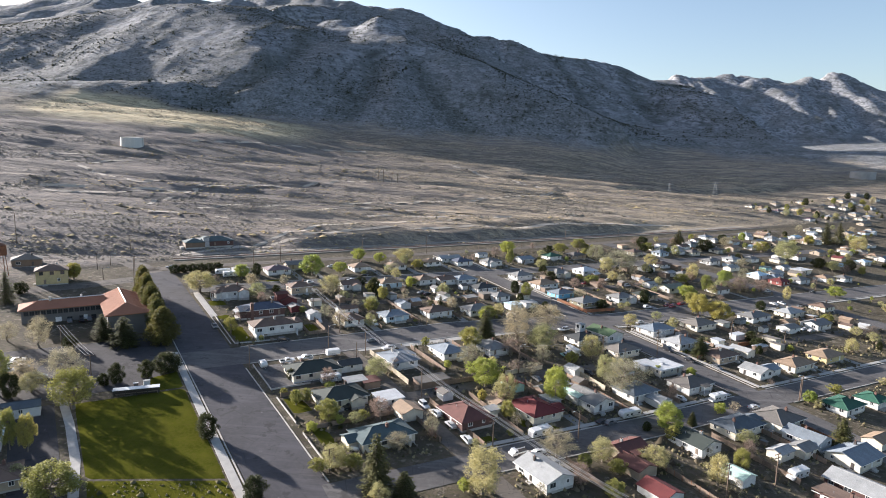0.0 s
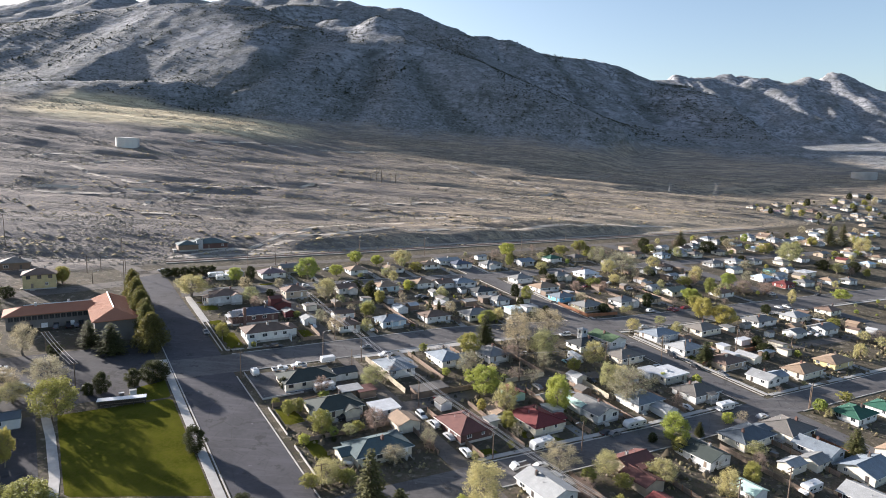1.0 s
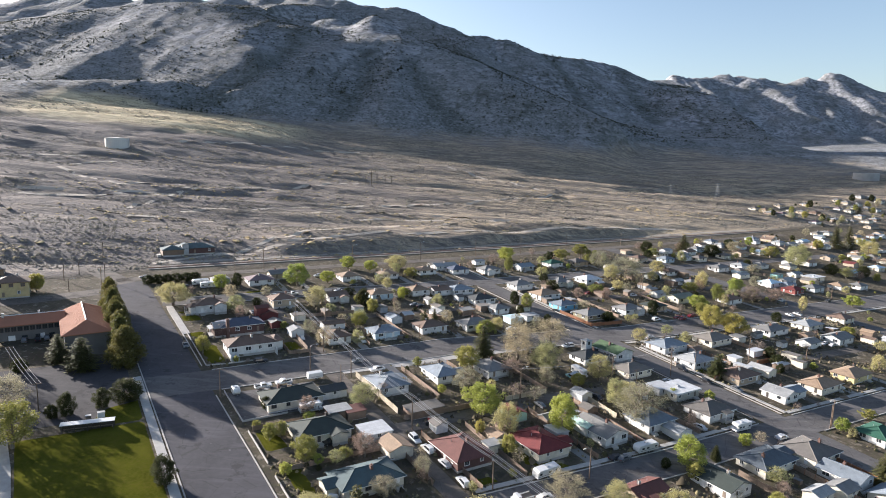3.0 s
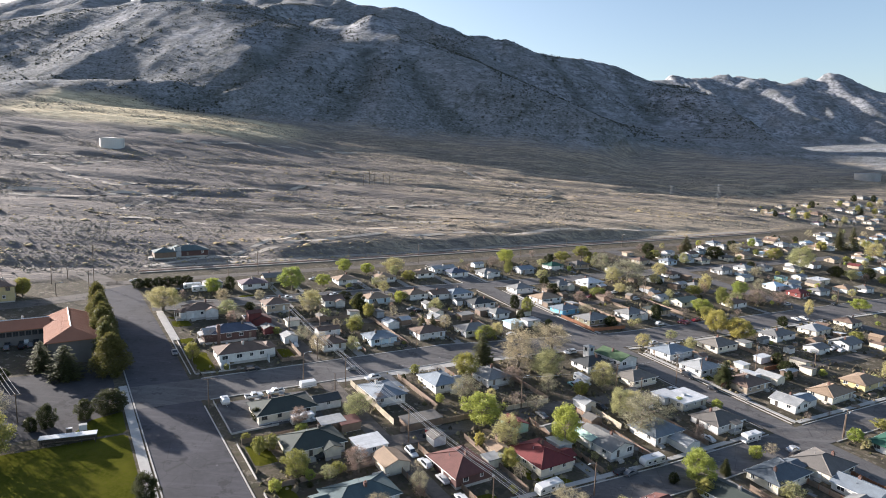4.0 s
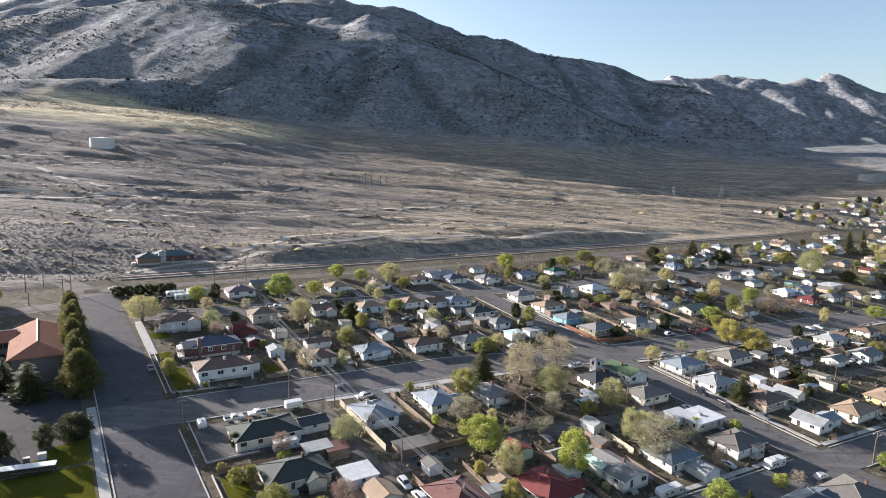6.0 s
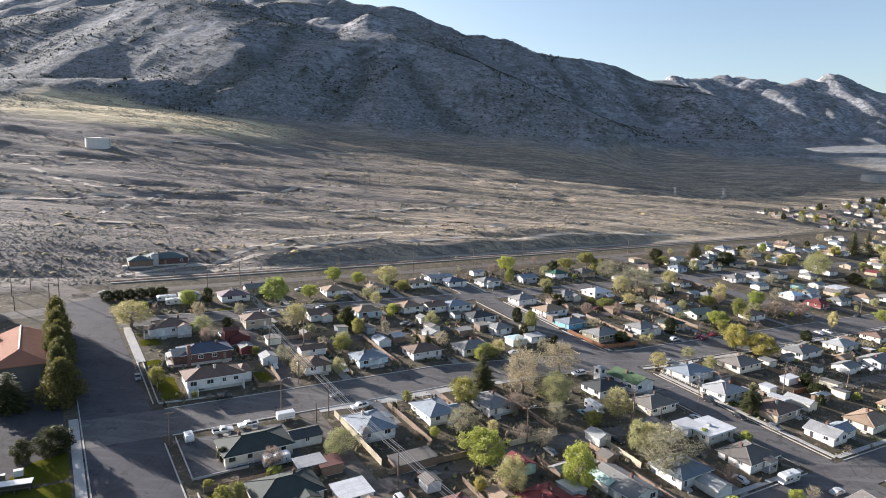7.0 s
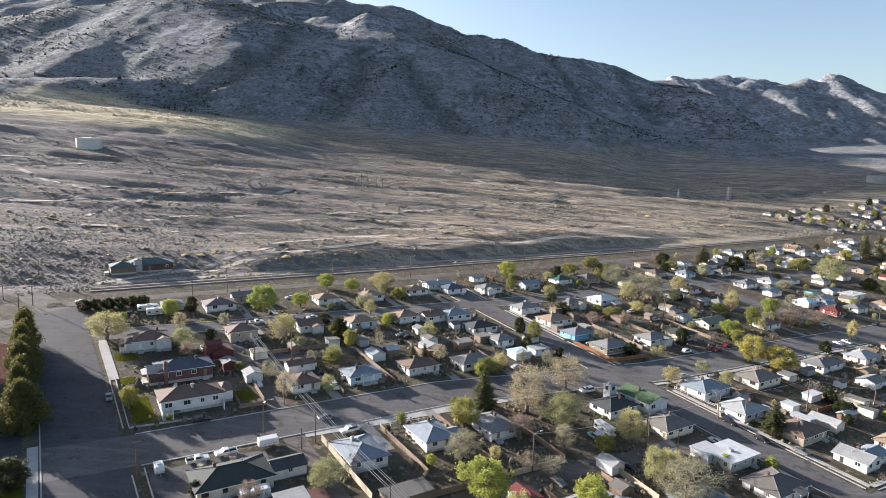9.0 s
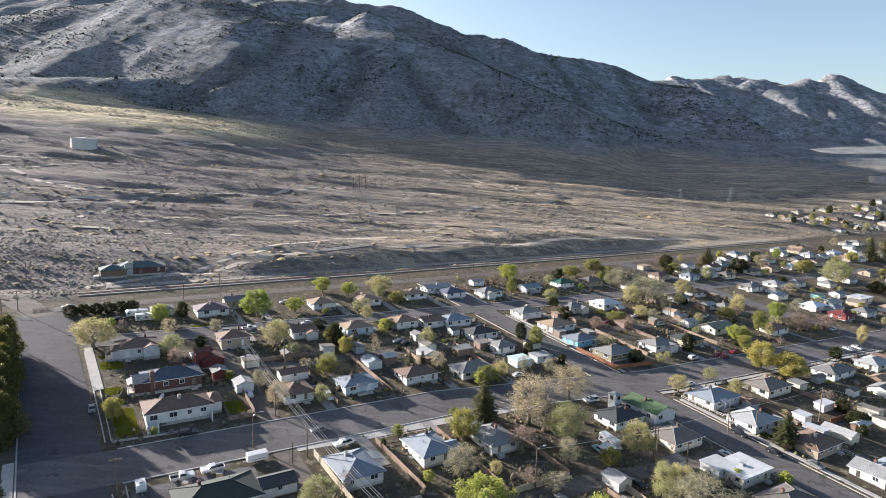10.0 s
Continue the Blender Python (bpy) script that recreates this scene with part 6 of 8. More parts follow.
# ---- trees ----
def leaf_mat(name, rgb, rough=0.6):
    m, nt, b = nodes_of("leaf_" + name)
    geo = nt.nodes.new("ShaderNodeNewGeometry")
    c = ramp(nt, geo.outputs["Random Per Island"], (0, tuple(x * 0.65 for x in rgb)), (0.5, rgb), (1, tuple(min(1, x * 1.3) for x in rgb)))
    info = nt.nodes.new("ShaderNodeObjectInfo")
    c = mix(nt, 1.0, c, ramp(nt, info.outputs["Random"], (0, (0.8, 0.85, 0.8)), (1, (1.2, 1.1, 1.0))), "MULTIPLY")
    nt.links.new(c, b.inputs["Base Color"])
    b.inputs["Roughness"].default_value = rough
    b.inputs["Specular IOR Level"].default_value = 0.2
    tr = nt.nodes.new("ShaderNodeBsdfTranslucent")
    nt.links.new(c, tr.inputs[0])
    ms = nt.nodes.new("ShaderNodeMixShader")
    ms.inputs[0].default_value = 0.35
    out = [n for n in nt.nodes if n.type == "OUTPUT_MATERIAL"][0]
    nt.links.new(b.outputs[0], ms.inputs[1])
    nt.links.new(tr.outputs[0], ms.inputs[2])
    nt.links.new(ms.outputs[0], out.inputs[0])
    return m


BARK = plain("bark", (0.21, 0.175, 0.14), 0.9, vary=0.35, scale=2)
# kind: leaf colour, leaves, leaf size, twig levels, words
TREES = {
    "bright": ((0.33, 0.365, 0.095), 7600, 0.175, "fresh yellow-green leafy tree in spring"),
    "pale": ((0.39, 0.375, 0.195), 4600, 0.14, "tree with thin pale spring buds"),
    "olive": ((0.27, 0.27, 0.085), 7400, 0.17, "olive-green leafy tree in a yard"),
    "yellow": ((0.35, 0.33, 0.11), 8000, 0.175, "ochre-yellow tree just leafing out"),
    "cedar": ((0.125, 0.12, 0.042), 11000, 0.175, "dense olive-green cedar tree with a broad pointed crown"),
    "dark": ((0.05, 0.058, 0.022), 9000, 0.19, "dark rounded evergreen shrub"),
    "fir": ((0.10, 0.105, 0.045), 0, 0.0, "tall dark green conifer with drooping boughs"),
    "bare": ((0.35, 0.32, 0.225), 1100, 0.12, "nearly bare grey tree with fine twigs"),
    "blossom": ((0.26, 0.205, 0.18), 900, 0.16, "reddish-brown leafless tree with fine twigs"),
}
LEAF = {k: leaf_mat(k, t[0]) for k, t in TREES.items()}


def mesh_of(name, verts, faces, mat):
    me = bpy.data.meshes.new(name)
    me.from_pydata(verts, [], faces)
    me.materials.append(mat)
    me.update()
    return me


def leaf_quads(centres, size, rng, stretch=1.5):
    verts, faces = [], []
    for c in centres:
        n = Vector((rng.gauss(0, 1), rng.gauss(0, 1), rng.gauss(0, 1) + 0.4)).normalized()
        a = n.orthogonal().normalized()
        a.rotate(Matrix.Rotation(rng.uniform(0, math.tau), 3, n))
        b = n.cross(a)
        s = size * rng.uniform(0.6, 1.35)
        i = len(verts)
        verts += [c + a * s * stretch * 0.6, c + b * s * 0.6, c - a * s * stretch * 0.4 - b * s * 0.5]
        faces.append((i, i + 1, i + 2))
    return verts, faces


def bar(verts, faces, p0, p1, r0, r1, n=4):
    d = (p1 - p0).normalized()
    a = d.orthogonal().normalized()
    b = d.cross(a)
    i = len(verts)
    for p, r in ((p0, r0), (p1, r1)):
        verts.extend(p + (a * math.cos(k * math.tau / n) + b * math.sin(k * math.tau / n)) * r for k in range(n))
    faces.extend((i + k, i + (k + 1) % n, i + n + (k + 1) % n, i + n + k) for k in range(n))


def make_leafy(kind, seed, part_of=1.0):
    """A broadleaf tree about 10 m high and 9 m wide: limbs that reach to clumps of leaves or fine twigs."""
    rng = random.Random(seed)
    rgb, count, size, words = TREES[kind]
    count, size = int(count * part_of), size / math.sqrt(part_of)
    thin = kind in ("bare", "blossom", "pale")
    verts, faces, clumps = [], [], []
    low = 0.6 if kind in ("dark", "cedar") else 2.2
    n = {"dark": 60, "cedar": 84}.get(kind, 46)
    for k in range(n):
        t = (k + rng.random()) / n
        # widest a little under the middle, uneven all round
        w = math.sin(math.pi * (0.12 + 0.8 * t)) ** 0.75
        if kind == "cedar":
            w = (1 - t) ** 0.62 * min(1.0, 0.55 + 3 * t)
        an = k * 2.39996 + rng.uniform(-0.5, 0.5)
        lobe = 1.0 + 0.22 * math.sin(2 * an + seed) + 0.15 * math.sin(3 * an + 2 * seed)
        r = 3.7 * w * lobe * math.sqrt(rng.uniform(0.25, 1.0))
        clumps.append(Vector((math.cos(an) * r, math.sin(an) * r, low + (9.3 - low) * t)))
    forks = [Vector((rng.gauss(0, 0.25), rng.gauss(0, 0.25), h)) for h in (1.6, 2.6, 3.8, 5.2, 6.6)]
    bar(verts, faces, Vector((0, 0, -0.6)), forks[0], 0.40, 0.30, 7)
    for a, b, r in zip(forks, forks[1:], (0.3, 0.24, 0.17, 0.1)):
        bar(verts, faces, a, b, r, r * 0.75, 6)
    for c in clumps:
        f = max((q for q in forks if q.z < c.z - 0.2), key=lambda q: q.z - 0.55 * (c - q).length, default=forks[0])
        m = f.lerp(c, 0.5) + Vector((rng.gauss(0, 0.2), rng.gauss(0, 0.2), rng.uniform(-0.1, 0.4)))
        bar(verts, faces, f, m, 0.10, 0.06, 4)
        bar(verts, faces, m, c, 0.06, 0.02, 3)
    centres = []
    for k in range(count):
        c = rng.choice(clumps)
        d = Vector((rng.gauss(0, 1), rng.gauss(0, 1), rng.gauss(0, 1))).normalized()
        centres.append(c + d * 1.15 * rng.random() ** 0.45 * Vector((1, 1, 0.8)).length / 1.6)
    lv, lf = leaf_quads(centres, size * 1.35, rng)
    if thin:
        for k in range(int((2500 if kind != "pale" else 1800) * part_of)):
            c = rng.choice(clumps)
            d = (Vector((c.x, c.y, 0)) * 0.2 + Vector((rng.gauss(0, 0.8), rng.gauss(0, 0.8), rng.gauss(0.5, 0.6)))).normalized()
            o = c + Vector((rng.gauss(0, 0.5), rng.gauss(0, 0.5), rng.gauss(0, 0.45)))
            s = d.orthogonal().normalized()
            s.rotate(Matrix.Rotation(rng.uniform(0, math.tau), 3, d))
            ln = rng.uniform(0.5, 1.2)
            i = len(lv)
            lv += [o - s * 0.035, o + d * ln, o + s * 0.035]
            lf.append((i, i + 1, i + 2))
    return mesh_of("trunk", verts, faces, BARK), mesh_of("crown", lv, lf, LEAF[kind]), words


def make_fir(seed):
    rng = random.Random(seed)
    verts, faces, lv, lf = [], [], [], []
    bar(verts, faces, Vector((0, 0, -0.6)), Vector((0, 0, 9.8)), 0.28, 0.03, 7)
    z = 0.7
    while z < 9.9:
        reach = 2.6 * (1 - (z / 10.2) ** 1.7) + 0.1
        n = max(4, int(9 * reach / 2.6) + 3)
        for k in range(n):
            an = k * math.tau / n + rng.uniform(-0.4, 0.4)
            rr = reach * rng.uniform(0.7, 1.1)
            d = Vector((math.cos(an), math.sin(an), 0))
            tip = Vector((0, 0, z - rr * rng.uniform(0.1, 0.34))) + d * rr
            root = Vector((0, 0, z))
            bar(verts, faces, root, tip, 0.035, 0.01, 3)
            m = max(3, int(rr * 7))
            for j in range(m):
                t = (j + rng.random()) / m
                c = root.lerp(tip, t) + Vector((rng.gauss(0, 0.12), rng.gauss(0, 0.12), rng.gauss(-0.04, 0.08)))
                side = Vector((-d.y, d.x, 0)) * rng.choice((-1, 1))
                ax = (d * 0.8 + side * rng.uniform(0.2, 0.9) + Vector((0, 0, rng.uniform(-0.45, 0.1)))).normalized()
                wv = ax.cross(Vector((0, 0, 1))).normalized() * rng.uniform(0.1, 0.2)
                ln = rng.uniform(0.3, 0.6)
                i = len(lv)
                lv += [c - wv * 0.6, c + ax * ln * 0.5 - wv + Vector((0, 0, 0.03)), c + ax * ln, c + ax * ln * 0.5 + wv - Vector((0, 0, 0.05)), c + wv * 0.6]
                lf.append((i, i + 1, i + 2, i + 3, i + 4))
        z += 0.3 + 0.12 * (1 - z / 10)
    return mesh_of("trunk", verts, faces, BARK), mesh_of("crown", lv, lf, LEAF["fir"]), TREES["fir"][3]


TREE_MESH = {k: [make_fir(s) if k == "fir" else make_leafy(k, s + 10) for s in range(4)] for k in TREES}
BUSH_MESH = {k: [make_fir(s) if k == "fir" else make_leafy(k, s + 30, 0.3) for s in range(4)] for k in TREES}


def tree(kind, u, v, height, spread):
    x, y = xy(u, v)
    small = height < 3.2
    trunk, crown, words = (BUSH_MESH if height < 4.6 else TREE_MESH)[kind][rnd.randrange(4)]
    t = new("bush" if small else "tree")
    base = 4.5 if kind == "fir" else 8.2
    s = max(spread / base, 0.08)
    t.matrix_basis = pose(x, y, gz(x, y) - 0.05, 0, 0, rnd.uniform(0, 360)) @ Matrix.Diagonal((s, s, height / 10, 1))
    if small:
        words = words.replace("tall ", "low ").replace("tree", "bush").replace("conifer", "conifer bush")
    tagged(t, words, "bush" if small else "tree", "bushes" if small else "trees of the town")
    part("trunk", trunk, None, t)
    part("crown", crown, None, t)
    return t



# the row of conifers beside the long building
for u, v, h, w in ((9.8, 184.8, 12.2, 11.5), (9.4, 192.5, 12.8, 9.6), (9.9, 199.5, 12.2, 9.8), (9.5, 206.0, 13.4, 9.2), (10.1, 212.5, 12.6, 9.0), (9.8, 219.0, 13.6, 8.8), (10.3, 225.5, 12.6, 8.8), (10.0, 231.5, 13.4, 8.4), (10.3, 237.0, 12.4, 8.0)):
    tree("cedar", u, v, h, w)
# tall trees west of the park, whose shade lies over the lawn
for u, v, h, w in ((-33.5, 164, 12, 7.5), (-38, 153, 13, 9), (-40, 141, 12, 8)):
    tree("olive", u, v, h, w)

# trees: kind, place in the town grid, height, spread
tree("bare", 111.2, 48.7, 3.7, 3.7)
tree("bare", 119.7, 62.5, 3.7, 4.1)
tree("bare", 68.9, 68.1, 3.2, 3.5)
tree("bare", 151.2, 75.1, 3.0, 4.0)
tree("bare", 82.9, 78.2, 7.4, 8.8)
tree("bare", 83.5, 94.6, 4.3, 3.4)
tree("bare", 126.2, 96.3, 11.9, 13.2)
tree("bare", 48.9, 97.1, 4.8, 5.8)
tree("bare", 60.3, 100.1, 5.1, 4.1)
tree("bare", 62.7, 105.4, 4.2, 2.9)
tree("bare", 109.5, 119.1, 4.3, 6.4)
tree("bare", 119.4, 125.5, 6.6, 5.7)
tree("bare", 37.1, 129.2, 3.9, 4.4)
tree("bare", 93.6, 132.1, 7.6, 7.8)
tree("bare", 123.7, 144.7, 12.6, 14.1)
tree("bare", 144.5, 151.2, 10.1, 12.3)
tree("bare", -17.8, 166.6, 9.2, 10.4)
tree("bare", 151.8, 167.4, 4.7, 4.4)
tree("bare", -27.4, 167.8, 7.2, 7.1)
tree("bare", 68.3, 178.3, 7.4, 5.7)
tree("bare", 66.9, 189.7, 6.0, 3.9)
tree("bare", -23.8, 193.6, 9.8, 7.3)
tree("bare", 346.6, 195.9, 5.5, 6.9)
tree("bare", 249.0, 199.3, 5.9, 5.9)
tree("bare", -32.1, 201.9, 6.2, 5.7)
tree("bare", 101.4, 206.4, 3.3, 3.8)
tree("bare", 253.2, 211.8, 11.5, 20.6)
tree("bare", 84.7, 226.9, 5.3, 4.0)
tree("bare", 253.7, 231.4, 10.4, 10.8)
tree("bare", 66.6, 236.6, 4.6, 5.2)
tree("bare", 52.8, 238.1, 6.0, 5.1)
tree("bare", 392.3, 238.2, 8.0, 10.7)
tree("blossom", 80.2, 67.3, 5.1, 5.6)
tree("blossom", 137.1, 86.6, 6.0, 3.4)
tree("blossom", 51.9, 112.8, 5.9, 6.4)
tree("blossom", 218.9, 116.2, 4.3, 5.7)
tree("blossom", 105.8, 123.1, 4.3, 5.4)
tree("blossom", 113.5, 135.1, 5.9, 7.0)
tree("blossom", 298.5, 155.5, 6.5, 9.6)
tree("blossom", 284.8, 159.5, 7.6, 11.3)
tree("bright", 179.9, 67.9, 4.3, 3.8)
tree("bright", 182.4, 68.6, 3.4, 3.0)
tree("bright", 120.8, 75.4, 8.1, 8.0)
tree("bright", 145.0, 75.6, 3.5, 3.9)
tree("bright", 103.7, 101.6, 10.4, 8.7)
tree("bright", 151.0, 103.2, 3.2, 3.4)
tree("bright", 89.9, 117.8, 9.0, 10.8)
tree("bright", 46.5, 134.3, 2.1, 3.7)
tree("bright", 333.0, 134.5, 5.8, 9.6)
tree("bright", 244.4, 161.5, 6.3, 8.8)
tree("bright", 292.3, 173.3, 7.2, 9.2)
tree("bright", 118.2, 215.8, 5.5, 4.5)
tree("bright", 83.5, 246.9, 10.2, 10.7)
tree("bright", 98.0, 248.3, 5.5, 6.5)
tree("bright", 52.1, 251.2, 6.6, 7.1)
tree("bright", 209.8, 261.1, 7.8, 10.8)
tree("bright", 116.7, 268.0, 6.4, 7.9)
tree("dark", 115.6, 78.1, 2.6, 2.6)
tree("dark", 13.4, 93.1, 5.1, 5.1)
tree("dark", 211.7, 104.4, 4.3, 5.9)
tree("dark", 217.2, 110.9, 4.2, 4.2)
tree("dark", 9.9, 120.8, 6.3, 5.3)
tree("dark", 265.2, 135.5, 4.4, 5.1)
tree("dark", 38.5, 144.0, 3.5, 2.5)
tree("dark", -9.0, 159.3, 3.5, 3.3)
tree("dark", -30.2, 159.5, 6.9, 4.5)
tree("dark", -5.9, 159.5, 5.9, 4.1)
tree("dark", 7.4, 162.0, 6.0, 7.6)
tree("dark", 1.8, 160.3, 5.3, 4.2)
tree("dark", 214.4, 162.4, 6.7, 5.7)
tree("dark", 401.7, 178.3, 6.7, 8.1)
tree("dark", -16.1, 191.0, 3.7, 4.9)
tree("dark", 162.9, 194.9, 6.0, 4.6)
tree("dark", 195.9, 206.6, 5.1, 5.5)
tree("dark", 98.5, 211.9, 7.9, 5.5)
tree("dark", 59.7, 225.9, 3.7, 3.7)
tree("dark", 99.5, 228.9, 3.3, 5.6)
tree("dark", 364.8, 236.1, 7.7, 10.3)
tree("dark", 54.2, 244.0, 3.9, 3.9)
tree("dark", -30.2, 253.3, 4.5, 6.0)
tree("dark", 236.0, 253.3, 5.8, 6.6)
tree("dark", 59.8, 254.9, 5.8, 4.2)
tree("dark", 322.0, 255.1, 7.6, 9.1)
tree("dark", 27.1, 267.3, 3.9, 5.0)
tree("dark", 30.7, 267.3, 3.9, 5.0)
tree("dark", 34.3, 267.3, 3.9, 5.0)
tree("dark", 37.9, 267.3, 3.9, 5.0)
tree("dark", 41.7, 267.3, 3.9, 5.0)
tree("dark", 45.1, 267.3, 3.9, 5.0)
tree("fir", 160.8, 49.3, 8.3, 5.7)
tree("fir", 130.6, 74.7, 4.3, 2.5)
tree("fir", 131.0, 75.1, 3.7, 2.2)
tree("fir", 41.3, 80.1, 6.3, 5.1)
tree("fir", 36.7, 84.2, 14.0, 6.5)
tree("fir", 180.1, 107.7, 8.3, 6.5)
tree("fir", 113.2, 150.2, 11.5, 7.0)
tree("fir", 109.6, 182.3, 7.9, 3.7)
tree("fir", 114.0, 182.5, 7.2, 3.6)
tree("fir", -1.4, 186.9, 9.8, 8.2)
tree("fir", -6.8, 195.2, 8.6, 6.0)
tree("fir", 520.0, 222.8, 18.2, 9.1)
tree("fir", 506.0, 226.0, 18.0, 9.0)
tree("fir", -34.2, 242.4, 12.1, 6.1)
tree("fir", 352.9, 249.8, 12.0, 9.4)
tree("olive", 83.7, 60.3, 4.1, 5.3)
tree("olive", 91.5, 66.3, 4.0, 4.3)
tree("olive", 196.8, 68.4, 3.2, 4.5)
tree("olive", 117.7, 71.4, 4.2, 4.2)
tree("olive", 85.9, 71.8, 3.8, 4.0)
tree("olive", 36.3, 94.6, 3.6, 4.5)
tree("olive", 28.6, 96.7, 3.2, 4.4)
tree("olive", 83.7, 99.0, 5.3, 4.6)
tree("olive", -21.7, 108.9, 7.8, 11.2)
tree("olive", 277.9, 111.5, 4.2, 6.5)
tree("olive", 47.4, 113.8, 3.0, 3.3)
tree("olive", 38.9, 116.3, 6.2, 6.2)
tree("olive", 37.4, 129.0, 4.0, 3.5)
tree("olive", 103.3, 145.1, 7.8, 7.8)
tree("olive", -16.6, 147.9, 10.8, 10.2)
tree("olive", 264.0, 164.6, 9.2, 6.3)
tree("olive", 266.8, 181.4, 5.1, 7.8)
tree("olive", 162.5, 186.2, 7.4, 6.1)
tree("olive", 31.5, 186.7, 5.8, 4.6)
tree("olive", 31.2, 189.8, 4.2, 2.9)
tree("olive", 213.3, 194.8, 4.8, 8.0)
tree("olive", 61.3, 198.7, 2.9, 3.3)
tree("olive", 98.2, 203.6, 6.2, 5.0)
tree("olive", 406.7, 220.3, 7.9, 10.5)
tree("olive", 121.8, 220.5, 3.7, 5.7)
tree("olive", 483.4, 227.4, 7.6, 8.8)
tree("olive", 195.2, 240.0, 8.4, 4.4)
tree("olive", 139.9, 245.8, 4.9, 6.2)
tree("olive", 247.4, 255.8, 5.9, 9.1)
tree("olive", 267.6, 260.2, 7.1, 9.4)
tree("olive", -12.0, 267.3, 7.1, 5.7)
tree("olive", -12.1, 269.6, 6.6, 7.3)
tree("pale", 110.5, 52.9, 7.5, 6.2)
tree("pale", 135.7, 61.7, 3.9, 6.4)
tree("pale", 102.4, 64.2, 5.8, 6.4)
tree("pale", 92.2, 72.1, 6.1, 6.8)
tree("pale", 57.4, 73.8, 11.1, 10.1)
tree("pale", 32.5, 97.0, 5.1, 8.1)
tree("pale", 133.0, 105.1, 7.6, 6.5)
tree("pale", 88.7, 106.0, 9.3, 6.5)
tree("pale", 128.6, 106.1, 8.8, 6.9)
tree("pale", 44.9, 112.9, 3.3, 4.1)
tree("pale", -27.8, 119.0, 3.7, 4.5)
tree("pale", 137.9, 121.2, 8.8, 8.3)
tree("pale", 125.4, 132.7, 10.6, 9.8)
tree("pale", 61.8, 135.5, 6.6, 7.2)
tree("pale", 292.6, 138.5, 8.3, 4.7)
tree("pale", 199.0, 142.8, 3.9, 5.4)
tree("pale", -25.5, 161.2, 5.6, 6.9)
tree("pale", 277.7, 182.7, 9.5, 7.6)
tree("pale", 394.8, 196.0, 14.3, 17.2)
tree("pale", 229.9, 196.5, 4.9, 7.6)
tree("pale", 497.1, 197.5, 12.4, 14.1)
tree("pale", 127.9, 202.3, 4.7, 7.2)
tree("pale", 83.0, 208.7, 4.2, 4.9)
tree("pale", 241.8, 212.2, 8.1, 10.1)
tree("pale", 280.4, 213.2, 7.8, 7.8)
tree("pale", 82.3, 220.8, 7.6, 9.1)
tree("pale", 50.4, 221.8, 6.5, 7.0)
tree("pale", 207.3, 227.6, 5.1, 6.7)
tree("pale", 119.6, 231.5, 5.4, 4.4)
tree("pale", 31.2, 236.0, 8.8, 13.4)
tree("pale", 139.7, 259.4, 7.6, 10.5)
tree("yellow", 83.0, 109.9, 3.9, 3.0)
tree("yellow", -26.0, 130.5, 8.8, 3.9)
tree("yellow", 226.4, 132.0, 9.0, 10.8)
tree("yellow", -29.3, 132.7, 9.8, 3.5)
tree("yellow", 224.3, 140.4, 10.1, 10.4)

# ---- the many small trees and shrubs of the back yards ----
def clear_of(u, v, gap):
    for st, half in ((A_ST, 7.5), (D_ST, 5.4), (E_ST, 5.6)):
        for a, b in zip(st, st[1:]):
            if a[0] <= u <= b[0] and abs(v - (a[1] + (b[1] - a[1]) * (u - a[0]) / (b[0] - a[0]))) < half:
                return False
    if u < 32 or (u < 60 and 137 < v < 160) or abs(u - 63.5) < 3.2 or 161 < u < 177.5 or 296 < u < 310:
        return False
    return all(math.hypot(u - a, v - b) > r * 0.85 + gap for a, b, r in PLACED)


# small outbuildings along the back alleys
rnd = random.Random(51)
made = 0
while made < 52:
    v = rnd.choice((114.5, 124.5, 199, 206, 108, 186, 192, 102)) + rnd.uniform(-2.5, 2.5)
    u = rnd.uniform(68, 295)
    L, W = rnd.uniform(3, 6), rnd.uniform(2.6, 4.2)
    if clear_of(u, v, 2.8):
        house(u, v, rnd.choice(("gable", "gable", "shed", "flat")), rnd.choice("uv"), min(L, 5.9), W, rnd.choice(("gray", "brown", "brown", "palegray", "darkgray", "graybrown", "whitemetal", "tan")),
              rnd.choice(("wood", "wood", "white", "cream", "tan", "wood", "gray")))
        made += 1

# more small houses in the far rows of the town
rnd = random.Random(37)
made = 0
while made < 56:
    u, v = rnd.uniform(312, 640), rnd.choice((172, 184, 196, 206, 230, 244, 254, 264)) + rnd.uniform(-3, 3)
    if clear_of(u, v, 5.0):
        house(u, v, rnd.choice(("gable", "hip", "gable")), rnd.choice("uuv"), rnd.uniform(8, 11), rnd.uniform(6.5, 8), rnd.choice(("gray", "palegray", "brown", "tan", "bluegray", "graybrown", "paleblue")),
              rnd.choice(("white", "cream", "white", "tan", "paleblue")))
        made += 1

rnd = random.Random(23)
made = 0
while made < 372:
    u, v = rnd.uniform(33, 500), rnd.uniform(46, 268)
    if u > 250 and rnd.random() < 0.3 or v < 62 - 0.1 * u:
        continue
    h = rnd.choice((1.3, 1.6, 2.2, 2.8, 3.4, 4.5, 5.5))
    if clear_of(u, v, 0.6 + 0.2 * h):
        kind = rnd.choice(("bare", "bare", "pale", "pale", "olive", "blossom", "blossom", "dark", "bright", "olive"))
        tree(kind, u, v, h, h * rnd.uniform(0.75, 1.2))
        PLACED.append((u, v, 0.8))
        made += 1

